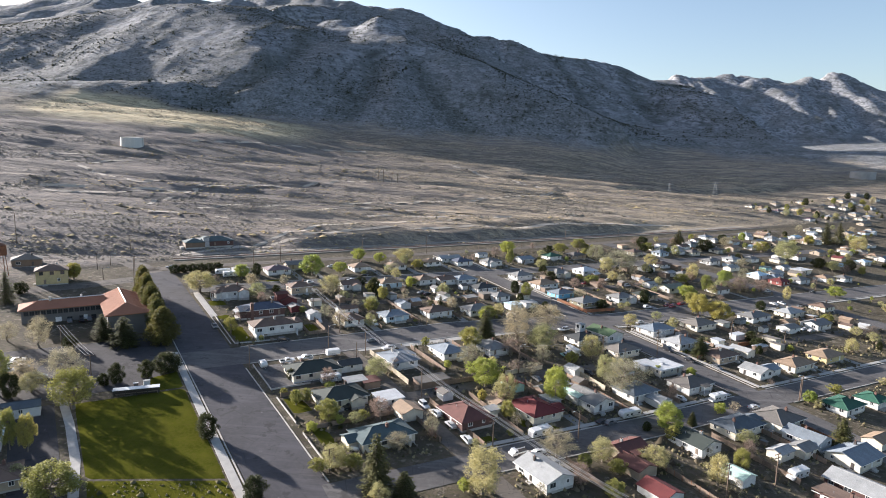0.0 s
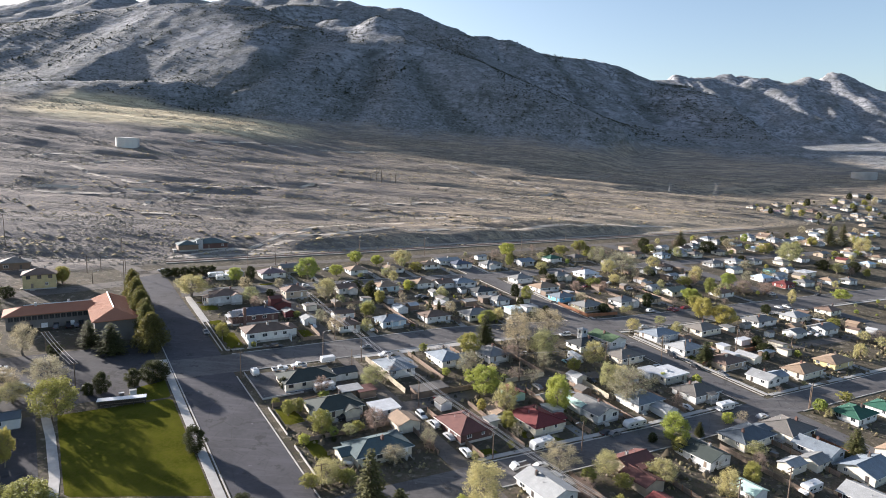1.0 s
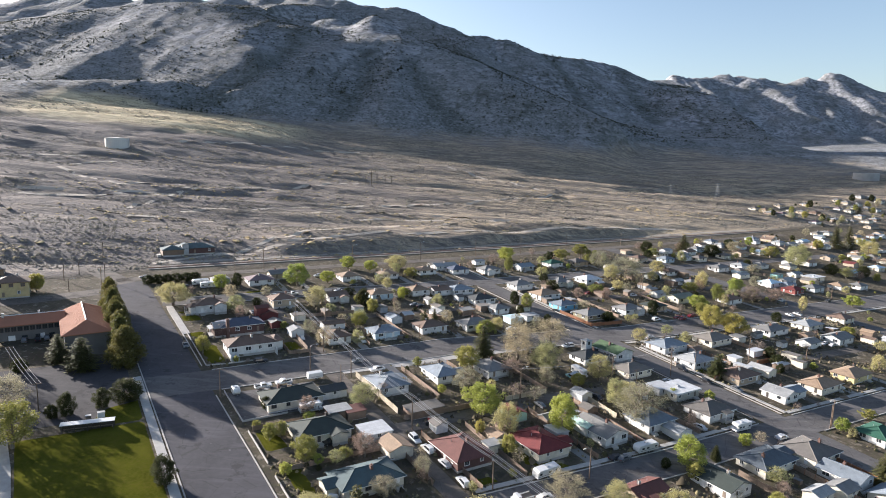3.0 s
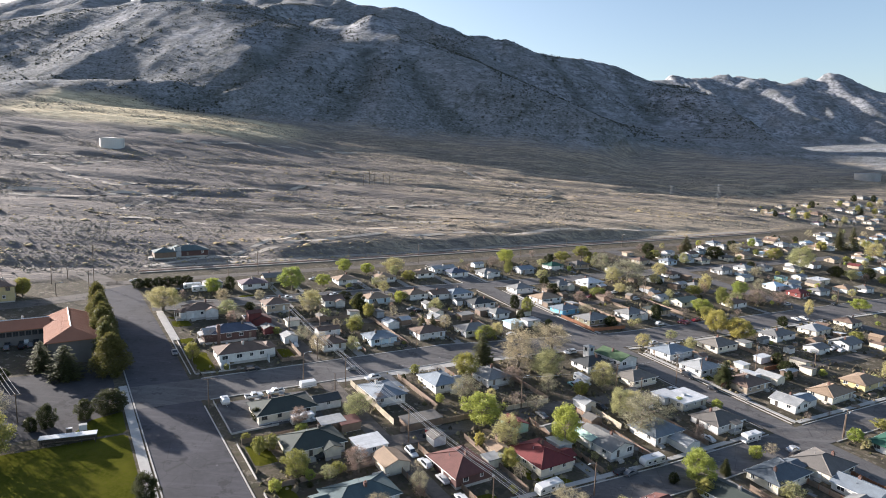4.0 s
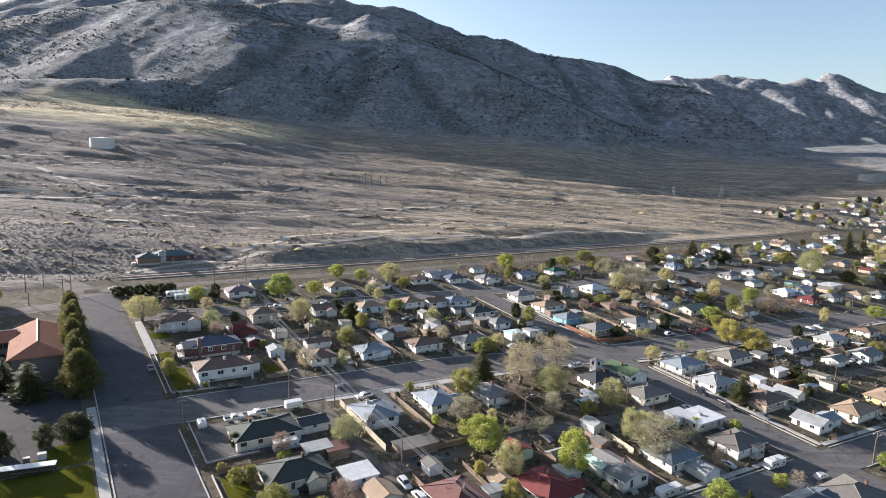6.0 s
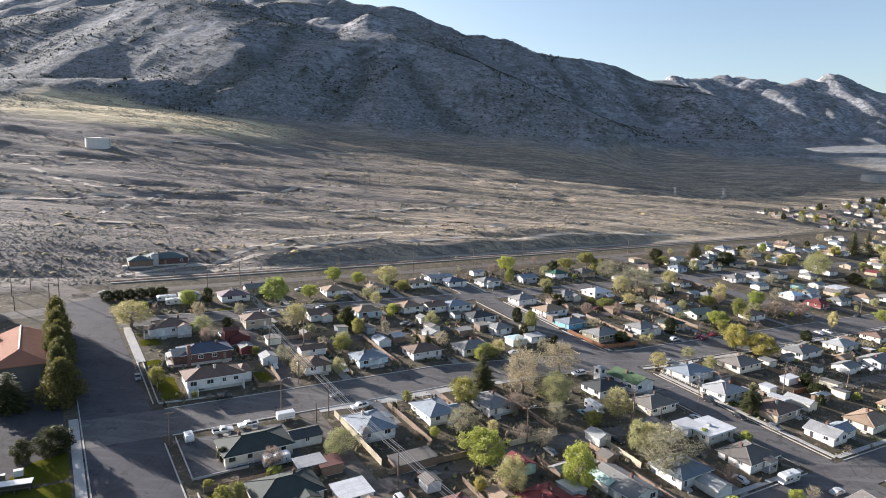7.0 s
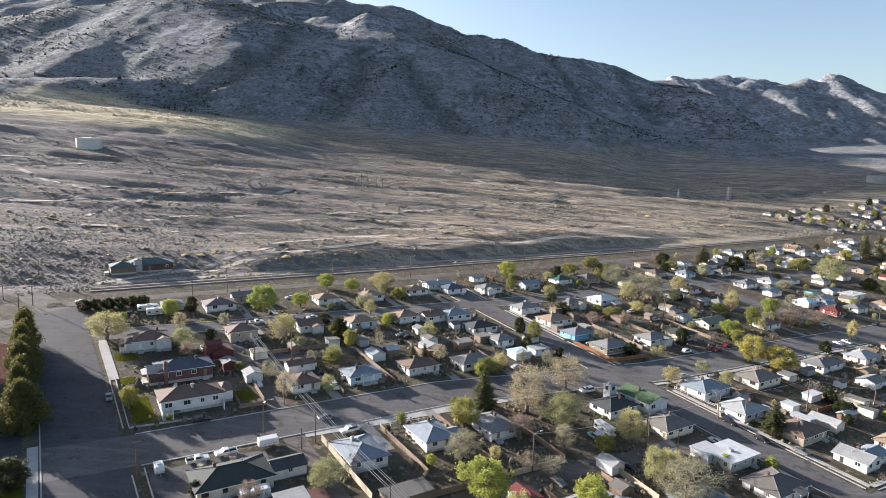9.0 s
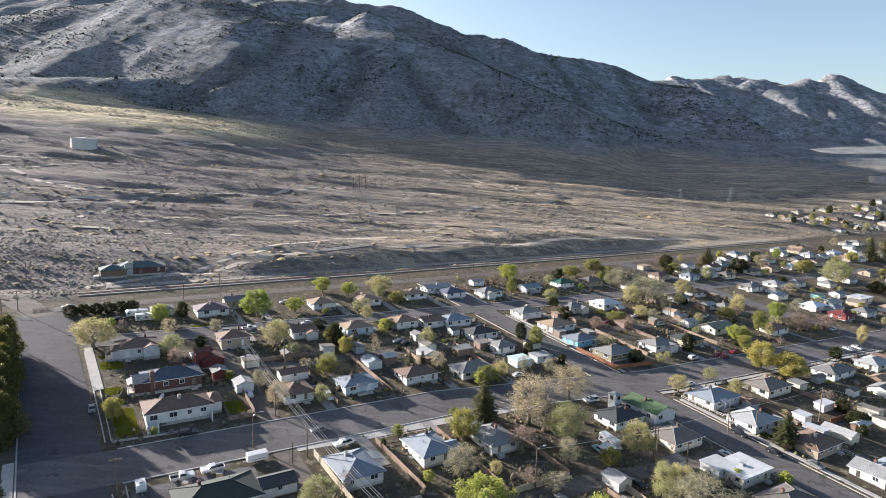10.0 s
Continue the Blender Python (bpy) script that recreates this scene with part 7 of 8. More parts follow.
made = 0
while made < 36:
    u, v = rnd.uniform(300, 640), rnd.uniform(150, 270)
    h = rnd.choice((2.5, 3.5, 5, 7))
    if clear_of(u, v, 1.2):
        tree(rnd.choice(("bare", "pale", "olive", "dark", "pale", "bright")), u, v, h, h * rnd.uniform(0.8, 1.1))
        PLACED.append((u, v, 1.0))
        made += 1

made = 0
while made < 40:
    u, v = rnd.uniform(600, 850), rnd.uniform(290, 368)
    h = rnd.choice((3.5, 4.5, 6, 8))
    if clear_of(u, v, 1.5):
        tree(rnd.choice(("bare", "pale", "olive", "dark", "fir", "olive")), u, v, h, h * 0.8)
        PLACED.append((u, v, 1.0))
        made += 1

# ---- vehicles ----
PAINT = {k: plain("paint_" + k, c, 0.3, vary=0.06, bump_s=0) for k, c in
         {"white": (0.6, 0.6, 0.59), "black": (0.02, 0.02, 0.023), "gray": (0.14, 0.145, 0.15), "silver": (0.42, 0.43, 0.44), "red": (0.16, 0.016, 0.02), "teal": (0.25, 0.45, 0.45)}.items()}
LAMPGLASS = plain("lamp_lens", (0.7, 0.7, 0.66), 0.15, vary=0.05, bump_s=0)
TAIL = plain("tail_lens", (0.3, 0.01, 0.01), 0.2, vary=0.05, bump_s=0)


def profile_body(pts, w, taper=0.0, top_from=None):
    """A body from a side outline (x, z), rounded a little; above top_from it narrows."""
    bm = bmesh.new()
    rows = []
    for s in (-1, 1):
        rows.append([bm.verts.new((x, s * (w / 2 - (taper if top_from and z > top_from else 0)), z)) for x, z in pts])
    n = len(pts)
    for k in range(n):
        bm.faces.new((rows[0][k], rows[0][(k + 1) % n], rows[1][(k + 1) % n], rows[1][k]))
    bm.faces.new(rows[0][::-1])
    bm.faces.new(rows[1])
    bmesh.ops.recalc_face_normals(bm, faces=bm.faces[:])
    bmesh.ops.bevel(bm, geom=[e for e in bm.edges if len(e.link_faces) == 2 and e.calc_face_angle(0) > 0.35], offset=0.05, segments=1, affect="EDGES")
    return bm


def wheels(th, xs, w, r=0.34):
    for x in xs:
        for s in (-1, 1):
            wh = part("wheel", shared(("tyre", r), lambda: tubes(((0, -0.11, 0), (0, 0.11, 0), r, r), n=14), RUBBER), None, th, pose_m=Matrix.Translation((x, s * (w / 2 - 0.12), r)))
            part("rim", shared(("rim", r), lambda: tubes(((0, -0.125, 0), (0, 0.125, 0), r * 0.58, r * 0.58), n=10), STEEL), None, wh)


def make_vehicle(kind, colour):
    th = new({"suv": "car", "cargo": "cargo_trailer", "camper": "camper_trailer", "trailer": "travel_trailer", "truck": "flatbed_truck", "flatbed": "utility_trailer"}.get(kind, kind))
    p = PAINT[colour]
    words = {"white": "white", "black": "black", "gray": "dark grey", "silver": "silver", "red": "red", "teal": "teal"}[colour]
    if kind in ("car", "suv"):
        hi = 1.45 if kind == "car" else 1.78
        L, w = (4.6, 1.8) if kind == "car" else (4.9, 1.95)
        a = L / 2
        part("body", profile_body([(-a, 0.3), (a, 0.3), (a, 0.72), (a - 0.15, 0.85), (1.0, 0.98), (-a + (0.9 if kind == "car" else 0.1), 1.0), (-a, 0.9)], w), p, th)
        cab = [(1.05, 0.95), (0.35, hi), (-1.0 if kind == "car" else -a + 0.5, hi), (-1.7 if kind == "car" else -a + 0.1, 0.97)]
        part("cabin", profile_body(cab, w - 0.14, 0.14, 1.2), p, th)
        wb = bmesh.new()
        for s in (-1, 1):
            f = [wb.verts.new((x * 0.9 - 0.05, s * (w / 2 - 0.06 - (0.135 if z > 1.2 else 0)), 1.02 + (z - 0.95) * 0.82)) for x, z in cab]
            wb.faces.new(f if s < 0 else f[::-1])
        part("side_window", wb, GLASS, th)
        ws = bmesh.new()
        f = [ws.verts.new(q) for q in ((1.03, -w / 2 + 0.15, 1.0), (1.03, w / 2 - 0.15, 1.0), (0.42, w / 2 - 0.25, hi - 0.06), (0.42, -w / 2 + 0.25, hi - 0.06))]
        ws.faces.new(f)
        part("windscreen", ws, GLASS, th)
        bmesh_shift = th.children[-1]
        bmesh_shift.matrix_basis = Matrix.Translation((0.05, 0, 0.03))
        wheels(th, (-1.4, 1.4), w)
        for s in (-1, 1):
            part("headlight", boxes((a - 0.06, s * 0.62 - 0.2, 0.6, a + 0.02, s * 0.62 + 0.2, 0.75)), LAMPGLASS, th)
            part("tail_light", boxes((-a - 0.02, s * 0.7 - 0.12, 0.65, -a + 0.06, s * 0.7 + 0.12, 0.85)), TAIL, th)
        label = f"{words} parked {'sedan' if kind == 'car' else 'sport utility car'} on the street"
        cat = "car"
    elif kind == "pickup":
        w = 1.95
        part("body", profile_body([(-2.8, 0.45), (2.8, 0.45), (2.8, 0.95), (2.65, 1.08), (1.2, 1.15), (-0.75, 1.15), (-0.75, 0.7), (-2.8, 0.7)], w), p, th)
        part("cargo_bed", boxes((-2.8, -w / 2, 0.68, -0.8, -w / 2 + 0.1, 1.15), (-2.8, w / 2 - 0.1, 0.68, -0.8, w / 2, 1.15), (-2.8, -w / 2 + 0.1, 0.68, -2.7, w / 2 - 0.1, 1.12)), p, th)
        part("bed_liner", boxes((-2.7, -w / 2 + 0.1, 0.68, -0.8, w / 2 - 0.1, 0.72)), RUBBER, th)
        cab = [(1.25, 1.1), (0.6, 1.8), (-0.6, 1.8), (-0.75, 1.1)]
        part("cabin", profile_body(cab, w - 0.12, 0.12, 1.4), p, th)
        wb = bmesh.new()
        for s in (-1, 1):
            f = [wb.verts.new((x * 0.88, s * (w / 2 - 0.05 - (0.115 if z > 1.4 else 0)), 1.18 + (z - 1.1) * 0.8)) for x, z in cab]
            wb.faces.new(f if s < 0 else f[::-1])
        part("side_window", wb, GLASS, th)
        wheels(th, (-1.75, 1.8), w, 0.38)
        for s in (-1, 1):
            part("headlight", boxes((2.74, s * 0.7 - 0.2, 0.75, 2.82, s * 0.7 + 0.2, 0.92)), LAMPGLASS, th)
        label, cat = f"{words} parked pickup truck with an open bed", "truck"
    elif kind in ("truck", "flatbed"):
        w = 2.1
        part("deck", boxes((-3.0, -w / 2, 0.75, 1.0, w / 2, 0.9)), WOOD, th)
        for s in (-1, 1):
            part("side_rail", boxes((-3.0, s * w / 2 - 0.04, 0.9, 1.0, s * w / 2 + 0.04, 1.25)), p, th)
        if kind == "truck":
            part("cabin", profile_body([(1.0, 0.5), (3.0, 0.5), (3.0, 1.15), (2.5, 1.25), (2.1, 2.0), (1.0, 2.0)], w), p, th)
            part("side_window", boxes((1.3, -w / 2 - 0.01, 1.35, 1.95, w / 2 + 0.01, 1.8)), GLASS, th)
        wheels(th, (-1.8, 2.2) if kind == "truck" else (-1.2, -0.4), w, 0.4)
        label, cat = f"{words} {'flatbed truck' if kind == 'truck' else 'low utility trailer'} parked in a yard", "truck" if kind == "truck" else "trailer"
    else:
        L, w, h, z0 = {"camper": (4.0, 2.1, 2.3, 0.45), "cargo": (5.2, 2.2, 2.4, 0.5), "trailer": (8.2, 2.45, 2.75, 0.55), "motorhome": (7.2, 2.4, 2.95, 0.5)}[kind]
        a = L / 2
        if kind == "motorhome":
            pts = [(-a, z0), (a, z0), (a, 1.1), (a - 0.7, 1.25), (a - 1.1, 1.9), (a - 0.3, 2.1), (a - 0.4, 2.75), (a - 1.0, h), (-a + 0.1, h), (-a, h - 0.2)]
        elif kind == "cargo":
            pts = [(-a, z0), (a, z0), (a, h - 0.15), (a - 0.1, h), (-a + 0.1, h), (-a, h - 0.15)]
        else:
            pts = [(-a, z0), (a - 0.5, z0), (a, z0 + 0.8), (a - 0.1, h - 0.6), (a - 0.6, h), (-a + 0.5, h), (-a, h - 0.5)]
        part("body", profile_body(pts, w), p, th)
        part("stripe", boxes((-a + 0.3, -w / 2 - 0.012, 1.0, a - 0.9, w / 2 + 0.012, 1.12)), PAINT["gray"], th, "grey side stripe")
        if kind != "cargo":
            for x in ((-a + 1.0, 0.2, a - 1.9) if L > 5 else (-0.9, 0.8)):
                part("window", boxes((x - 0.45, -w / 2 - 0.015, 1.45, x + 0.45, w / 2 + 0.015, 2.0)), GLASS, th)
            part("roof_unit", boxes((-0.5, -0.4, h - 0.02, 0.5, 0.4, h + 0.25)), PAINT["silver"], th)
        part("door", boxes((a * 0.35, -w / 2 - 0.03, z0 + 0.1, a * 0.35 + 0.65, -w / 2 + 0.01, z0 + 1.8)), TRIM, th)
        if kind != "motorhome":
            part("hitch", boxes((a - 0.4, -0.06, 0.45, a + 0.9, 0.06, 0.55)), STEEL, th)
            wheels(th, (-0.5, 0.4) if L > 4.5 else (0.0,), w, 0.34)
        else:
            wheels(th, (-1.9, 2.4), w, 0.38)
        label = {"camper": "small white camper trailer parked on a lot", "cargo": "boxy white cargo trailer parked by the kerb",
                 "trailer": "long white travel trailer parked beside the street", "motorhome": "white motorhome with an overcab parked near a house"}[kind]
        cat = "motorhome" if kind == "motorhome" else "trailer"
    return tagged(th, label, cat, "parked vehicles")


VEHICLES = {}


def vehicle(kind, u, v, axis, colour):
    x, y = xy(u, v)
    turn = GRID_TURN + {"u": 0, "v": 90, "-v": 270}[axis] + rnd.uniform(-4, 4) + (180 if rnd.random() < 0.5 else 0)
    t = Vector((math.cos(radians(turn)), math.sin(radians(turn)), 0))
    dz = gz(x + t.x * 1.5, y + t.y * 1.5) - gz(x - t.x * 1.5, y - t.y * 1.5)
    side = gz(x - t.y, y + t.x) - gz(x + t.y, y - t.x)
    m = pose(x, y, gz(x, y) + 0.06, 0, 0, turn) @ Matrix.Rotation(-math.atan2(dz, 3), 4, "Y") @ Matrix.Rotation(math.atan2(side, 2), 4, "X")
    key = (kind, colour)
    if key not in VEHICLES:
        VEHICLES[key] = make_vehicle(kind, colour)
        VEHICLES[key].matrix_basis = m @ Matrix.Diagonal((0.85, 0.85, 0.85, 1))
    else:
        copy_thing(VEHICLES[key], m)



vehicle("pickup", 41.3, 156.3, "u", "white")
vehicle("pickup", 47.3, 156.6, "u", "white")
vehicle("camper", 33.5, 155.5, "v", "white")
vehicle("cargo", 56.6, 156.6, "u", "white")
vehicle("suv", 45.7, 173.5, "u", "black")
vehicle("pickup", 76.0, 154.6, "u", "white")
vehicle("car", 27.8, 194.1, "v", "gray")
vehicle("suv", 82.2, 178.2, "-v", "white")
vehicle("car", 63.8, 187.5, "v", "white")
vehicle("pickup", 77.4, 235.6, "u", "white")
vehicle("car", 70.0, 211.2, "u", "white")
vehicle("car", 56.0, 218.3, "v", "gray")
vehicle("car", 58.6, 216.7, "v", "black")
vehicle("motorhome", 48.0, 255.2, "u", "white")
vehicle("trailer", 46.2, 260.5, "u", "white")
vehicle("car", 69.4, 235.6, "u", "silver")
vehicle("car", 88.6, 236.7, "u", "silver")
vehicle("car", 97.1, 234.1, "u", "white")
vehicle("car", 97.6, 258.9, "u", "silver")
vehicle("car", 40.4, 258.2, "u", "black")
vehicle("car", 107.0, 239.8, "u", "black")
vehicle("car", 59.1, 217.7, "v", "silver")
vehicle("car", 73.2, 162.8, "u", "gray")
vehicle("car", 121.1, 204.8, "u", "black")
vehicle("car", 119.3, 207.0, "u", "gray")
vehicle("suv", 149.7, 147.2, "u", "white")
vehicle("car", 188.3, 142.6, "u", "silver")
vehicle("suv", 209.3, 156.4, "u", "white")
vehicle("car", 221.4, 154.8, "u", "red")
vehicle("car", 222.3, 152.9, "u", "red")
vehicle("car", 229.8, 154.0, "u", "red")
vehicle("suv", 173.1, 116.3, "v", "black")
vehicle("car", 172.3, 106.3, "v", "black")
vehicle("car", 140.6, 169.3, "u", "silver")
vehicle("car", 131.9, 149.6, "v", "gray")
vehicle("car", 280.5, 137.9, "v", "white")
vehicle("car", 286.4, 137.4, "v", "white")
vehicle("car", 208.8, 195.8, "u", "red")
vehicle("suv", 229.2, 186.1, "u", "white")
vehicle("car", 226.7, 197.3, "u", "white")
vehicle("suv", 131.0, 126.5, "v", "teal")
vehicle("motorhome", 135.3, 127.2, "v", "white")
vehicle("car", 128.1, 112.4, "v", "black")
vehicle("trailer", 117.2, 85.6, "u", "white")
vehicle("trailer", 86.3, 88.3, "u", "white")
vehicle("car", 86.7, 88.9, "u", "black")
vehicle("motorhome", 152.1, 81.5, "u", "white")
vehicle("car", 159.2, 111.1, "v", "silver")
vehicle("car", 141.7, 87.0, "v", "silver")
vehicle("car", 158.5, 73.4, "u", "silver")
vehicle("car", 176.3, 98.2, "v", "gray")
vehicle("truck", 75.1, 83.4, "u", "white")
vehicle("car", 79.9, 81.6, "u", "white")
vehicle("motorhome", 132.3, 46.0, "u", "white")
vehicle("car", 107.0, 86.2, "u", "black")
vehicle("car", 108.8, 85.0, "u", "gray")
vehicle("suv", 66.2, 114.1, "v", "white")
vehicle("suv", 66.7, 108.8, "v", "white")
vehicle("car", 47.0, 121.7, "u", "black")
vehicle("motorhome", 48.4, 138.2, "u", "white")
vehicle("car", 47.0, 121.0, "u", "black")
vehicle("flatbed", 54.5, 108.6, "u", "white")
vehicle("car", 67.1, 101.7, "v", "silver")
vehicle("suv", 66.8, 93.8, "v", "white")
vehicle("car", 158.7, 73.6, "u", "white")
vehicle("car", 209.6, 156.8, "u", "white")
vehicle("car", 223.1, 153.6, "u", "red")
vehicle("car", 108.3, 115.5, "v", "gray")
vehicle("car", 149.2, 147.7, "u", "white")
vehicle("car", -29.1, 184.4, "u", "white")
vehicle("car", -30.4, 181.0, "u", "white")
vehicle("car", -31.2, 177.2, "u", "silver")
vehicle("car", -28.0, 178.9, "u", "silver")
vehicle("car", -23.8, 169.8, "u", "silver")
vehicle("car", -15.2, 214.6, "v", "gray")
vehicle("car", -11.7, 214.3, "v", "black")
vehicle("car", -9.3, 214.7, "v", "gray")
vehicle("car", 26.5, 276.6, "u", "gray")
vehicle("car", 255.2, 110.0, "u", "white")
vehicle("car", 256.7, 107.4, "u", "silver")
vehicle("car", 328.8, 144.4, "u", "black")
vehicle("car", 259.1, 184.9, "u", "gray")
vehicle("car", 231.7, 154.7, "u", "red")
vehicle("car", 245.8, 156.6, "u", "silver")
vehicle("car", 416.7, 175.1, "u", "silver")
vehicle("car", 301.7, 153.5, "u", "white")

# ---- poles and wires ----
POLES = {}


def pole(kind, u, v, height):
    x, y = xy(u, v)
    z = gz(x, y)
    h = max(5.0, height)
    th = new("street_lamp" if kind in ("lamp", "lampcurve") else "utility_pole")
    th.matrix_basis = pose(x, y, z, rnd.uniform(-0.8, 0.8), rnd.uniform(-0.8, 0.8), GRID_TURN + (0 if kind != "lampcurve" else 180))
    part("mast", tubes(((0, 0, -1.0), (0, 0, h), 0.17, 0.11), n=9), POLEWOOD, th)
    if kind in ("power", "cross"):
        n = 2 if kind == "cross" else 1
        for k in range(n):
            zz = h - 0.4 - 0.9 * k
            part("crossarm", boxes((-1.15, 0.1, zz, 1.15, 0.22, zz + 0.13)), POLEWOOD, th)
            for s in (-1.05, -0.55, 0.55, 1.05):
                part("insulator", shared(("insulator",), lambda: tubes(((0, 0, 0), (0, 0, 0.22), 0.06, 0.04), n=7), DARKTRIM), None, th, pose_m=Matrix.Translation((s, 0.16, zz + 0.12)))
        if kind == "cross":
            part("transformer", tubes(((0.3, -0.25, h - 2.6), (0.3, -0.25, h - 1.7), 0.22, 0.22), n=10), STEEL, th)
        label = "weathered brown wooden utility pole with crossarm"
    elif kind == "stub":
        label = "short dark wooden utility pole without crossarm"
    else:
        pts = [(0, 0, h - 0.6), (0.5, 0, h - 0.1), (1.2, 0, h + 0.1), (1.9, 0, h + 0.1)]
        part("arm", tubes(*[(a, b, 0.045, 0.04) for a, b in zip(pts, pts[1:])], n=6), STEEL, th)
        hd = bmesh.new()
        tube(hd, (1.8, 0, h + 0.06), (2.5, 0, h + 0.04), 0.14, 0.1, 8)
        part("lamp_head", hd, WHITEPAINT, th)
        label = "wooden pole carrying a street lamp on a curved arm"
    tagged(th, label, "lamp post" if "lamp" in kind else "utility pole", "poles along the streets")
    return th


def wire(name, a, b, sag, r, label):
    """A hanging cable between two points."""
    a, b = Vector(a), Vector(b)
    bm = bmesh.new()
    n = 14
    d = (b - a).normalized()
    e = d.orthogonal().normalized()
    f = d.cross(e)
    rings = []
    for i in range(n + 1):
        p = a.lerp(b, i / n) - Vector((0, 0, sag * 4 * (i / n) * (1 - i / n)))
        rings.append([bm.verts.new(p + (e * math.cos(k * math.tau / 4) + f * math.sin(k * math.tau / 4)) * r) for k in range(4)])
    for p, q in zip(rings, rings[1:]):
        for k in range(4):
            bm.faces.new((p[k], p[(k + 1) % 4], q[(k + 1) % 4], q[k]))
    return tagged(part(name, bm, WIREMAT), label, "cable", "overhead cables")


def line_of_wires(places, offsets, sag, r):
    for (u0, v0, h0), (u1, v1, h1) in zip(places, places[1:]):
        for o in offsets:
            ax, ay = xy(u0 + o, v0)
            bx, by = xy(u1 + o, v1)
            gx, gy = xy(u0, v0)
            hx, hy = xy(u1, v1)
            wire("cable", (ax, ay, gz(gx, gy) + h0), (bx, by, gz(hx, hy) + h1), sag, r, "thin grey overhead power cable sagging between poles")



pole("power", 11.9, 277.5, 7.2)
pole("power", 14.0, 314.4, 7.4)
pole("power", 77.1, 274.2, 10.1)
pole("lamp", 63.8, 274.2, 7.4)
pole("lamp", 126.1, 283.3, 8.1)
pole("lamp", 161.2, 273.2, 10.2)
pole("power", 29.4, 155.3, 7.9)
pole("lamp", 57.4, 162.3, 8.0)
pole("stub", 62.9, 151.9, 5.2)
pole("power", 66.8, 153.3, 8.7)
pole("power", 66.7, 201.1, 8.7)
pole("power", 66.4, 174.2, 7.0)
pole("power", 100.5, 170.5, 6.5)
pole("power", 78.4, 202.4, 8.4)
pole("cross", 203.1, 110.6, 10.2)
pole("stub", 177.2, 114.3, 6.7)
pole("cross", 164.7, 114.5, 9.8)
pole("cross", 140.0, 117.8, 8.6)
pole("lamp", 106.1, 121.7, 9.3)
pole("power", 144.4, 111.7, 6.7)
pole("power", 238.7, 188.5, 9.2)
pole("power", 198.6, 274.2, 9.7)
pole("lamp", 231.1, 273.3, 9.8)
pole("lamp", 276.9, 282.7, 7.3)
pole("lamp", 322.6, 277.4, 8.2)
pole("power", 68.3, 119.1, 8.7)
pole("power", 135.6, 113.8, 11.5)
pole("lampcurve", 180.7, 71.1, 8.0)
pole("power", 227.2, 102.6, 5.9)
pole("power", 333.6, 145.1, 7.4)
pole("power", 341.8, 194.7, 8.5)
pole("power", 235.5, 187.0, 9.9)
pole("power", 486.7, 194.4, 10.3)
pole("power", 71.7, 89.4, 6.8)
pole("lampcurve", 94.6, 82.8, 7.8)
pole("cross", 123.4, 46.3, 8.4)
pole("cross", 107.8, 48.8, 8.3)
pole("lamp", 178.7, 70.5, 7.4)
pole("power", -11.7, 164.7, 7.1)
pole("power", -18.1, 193.5, 6.6)
pole("power", 8.6, 249.8, 13.0)
pole("lamp", -1.5, 264.7, 4.8)
pole("lamp", 3.1, 288.2, 5.0)
pole("power", -33.5, 339.0, 14.5)
pole("power", 30.7, 95.4, 5.7)
pole("power", -2.6, 281.3, 7.5)
line_of_wires([(66.7, 201.1, 8.6), (66.8, 153.3, 8.6), (68.3, 119.1, 8.6), (71.7, 89.4, 7.6), (75, 50, 8.5)], (-1.0, -0.5, 0.5, 1.0), 0.5, 0.045)
line_of_wires([(-18.1, 193.5, 6.4), (-11.7, 164.7, 6.9)], (-0.9, 0.0, 0.9), 0.5, 0.045)
line_of_wires([(77.1, 274.2, 9.8), (126.1, 283.3, 7.9), (161.2, 273.2, 10.0), (198.6, 274.2, 9.5), (231.1, 273.3, 9.6), (276.9, 282.7, 7.2), (322.6, 277.4, 8.0)], (0.0,), 0.6, 0.025)
line_of_wires([(106.1, 121.7, 9.0), (140.0, 117.8, 8.4), (164.7, 114.5, 9.6), (203.1, 110.6, 10.0), (227.2, 102.6, 5.8)], (0.0, 0.5), 0.6, 0.025)
# red drum on the alley pole's yard
x, y = xy(74, 119.5)
drum = new("fuel_drum")
drum.matrix_basis = pose(x, y, gz(x, y))
tagged(drum, "bright red steel drum standing in a yard", "drum")
part("barrel", tubes(((0, 0, 0), (0, 0, 1.9), 0.7, 0.7), n=16), PAINT["red"], drum)
part("lid", tubes(((0, 0, 1.9), (0, 0, 1.98), 0.73, 0.73), n=16), DARKTRIM, drum)

# ---- brush on the fan and the slopes, and yard clutter ----
def brush_mat(name, a, b2):
    m, nt, b = nodes_of(name)
    geo = nt.nodes.new("ShaderNodeNewGeometry")
    c = ramp(nt, geo.outputs["Random Per Island"], (0, a), (1, b2))
    nt.links.new(c, b.inputs["Base Color"])
    b.inputs["Roughness"].default_value = 0.95
    b.inputs["Specular IOR Level"].default_value = 0.1
    return m


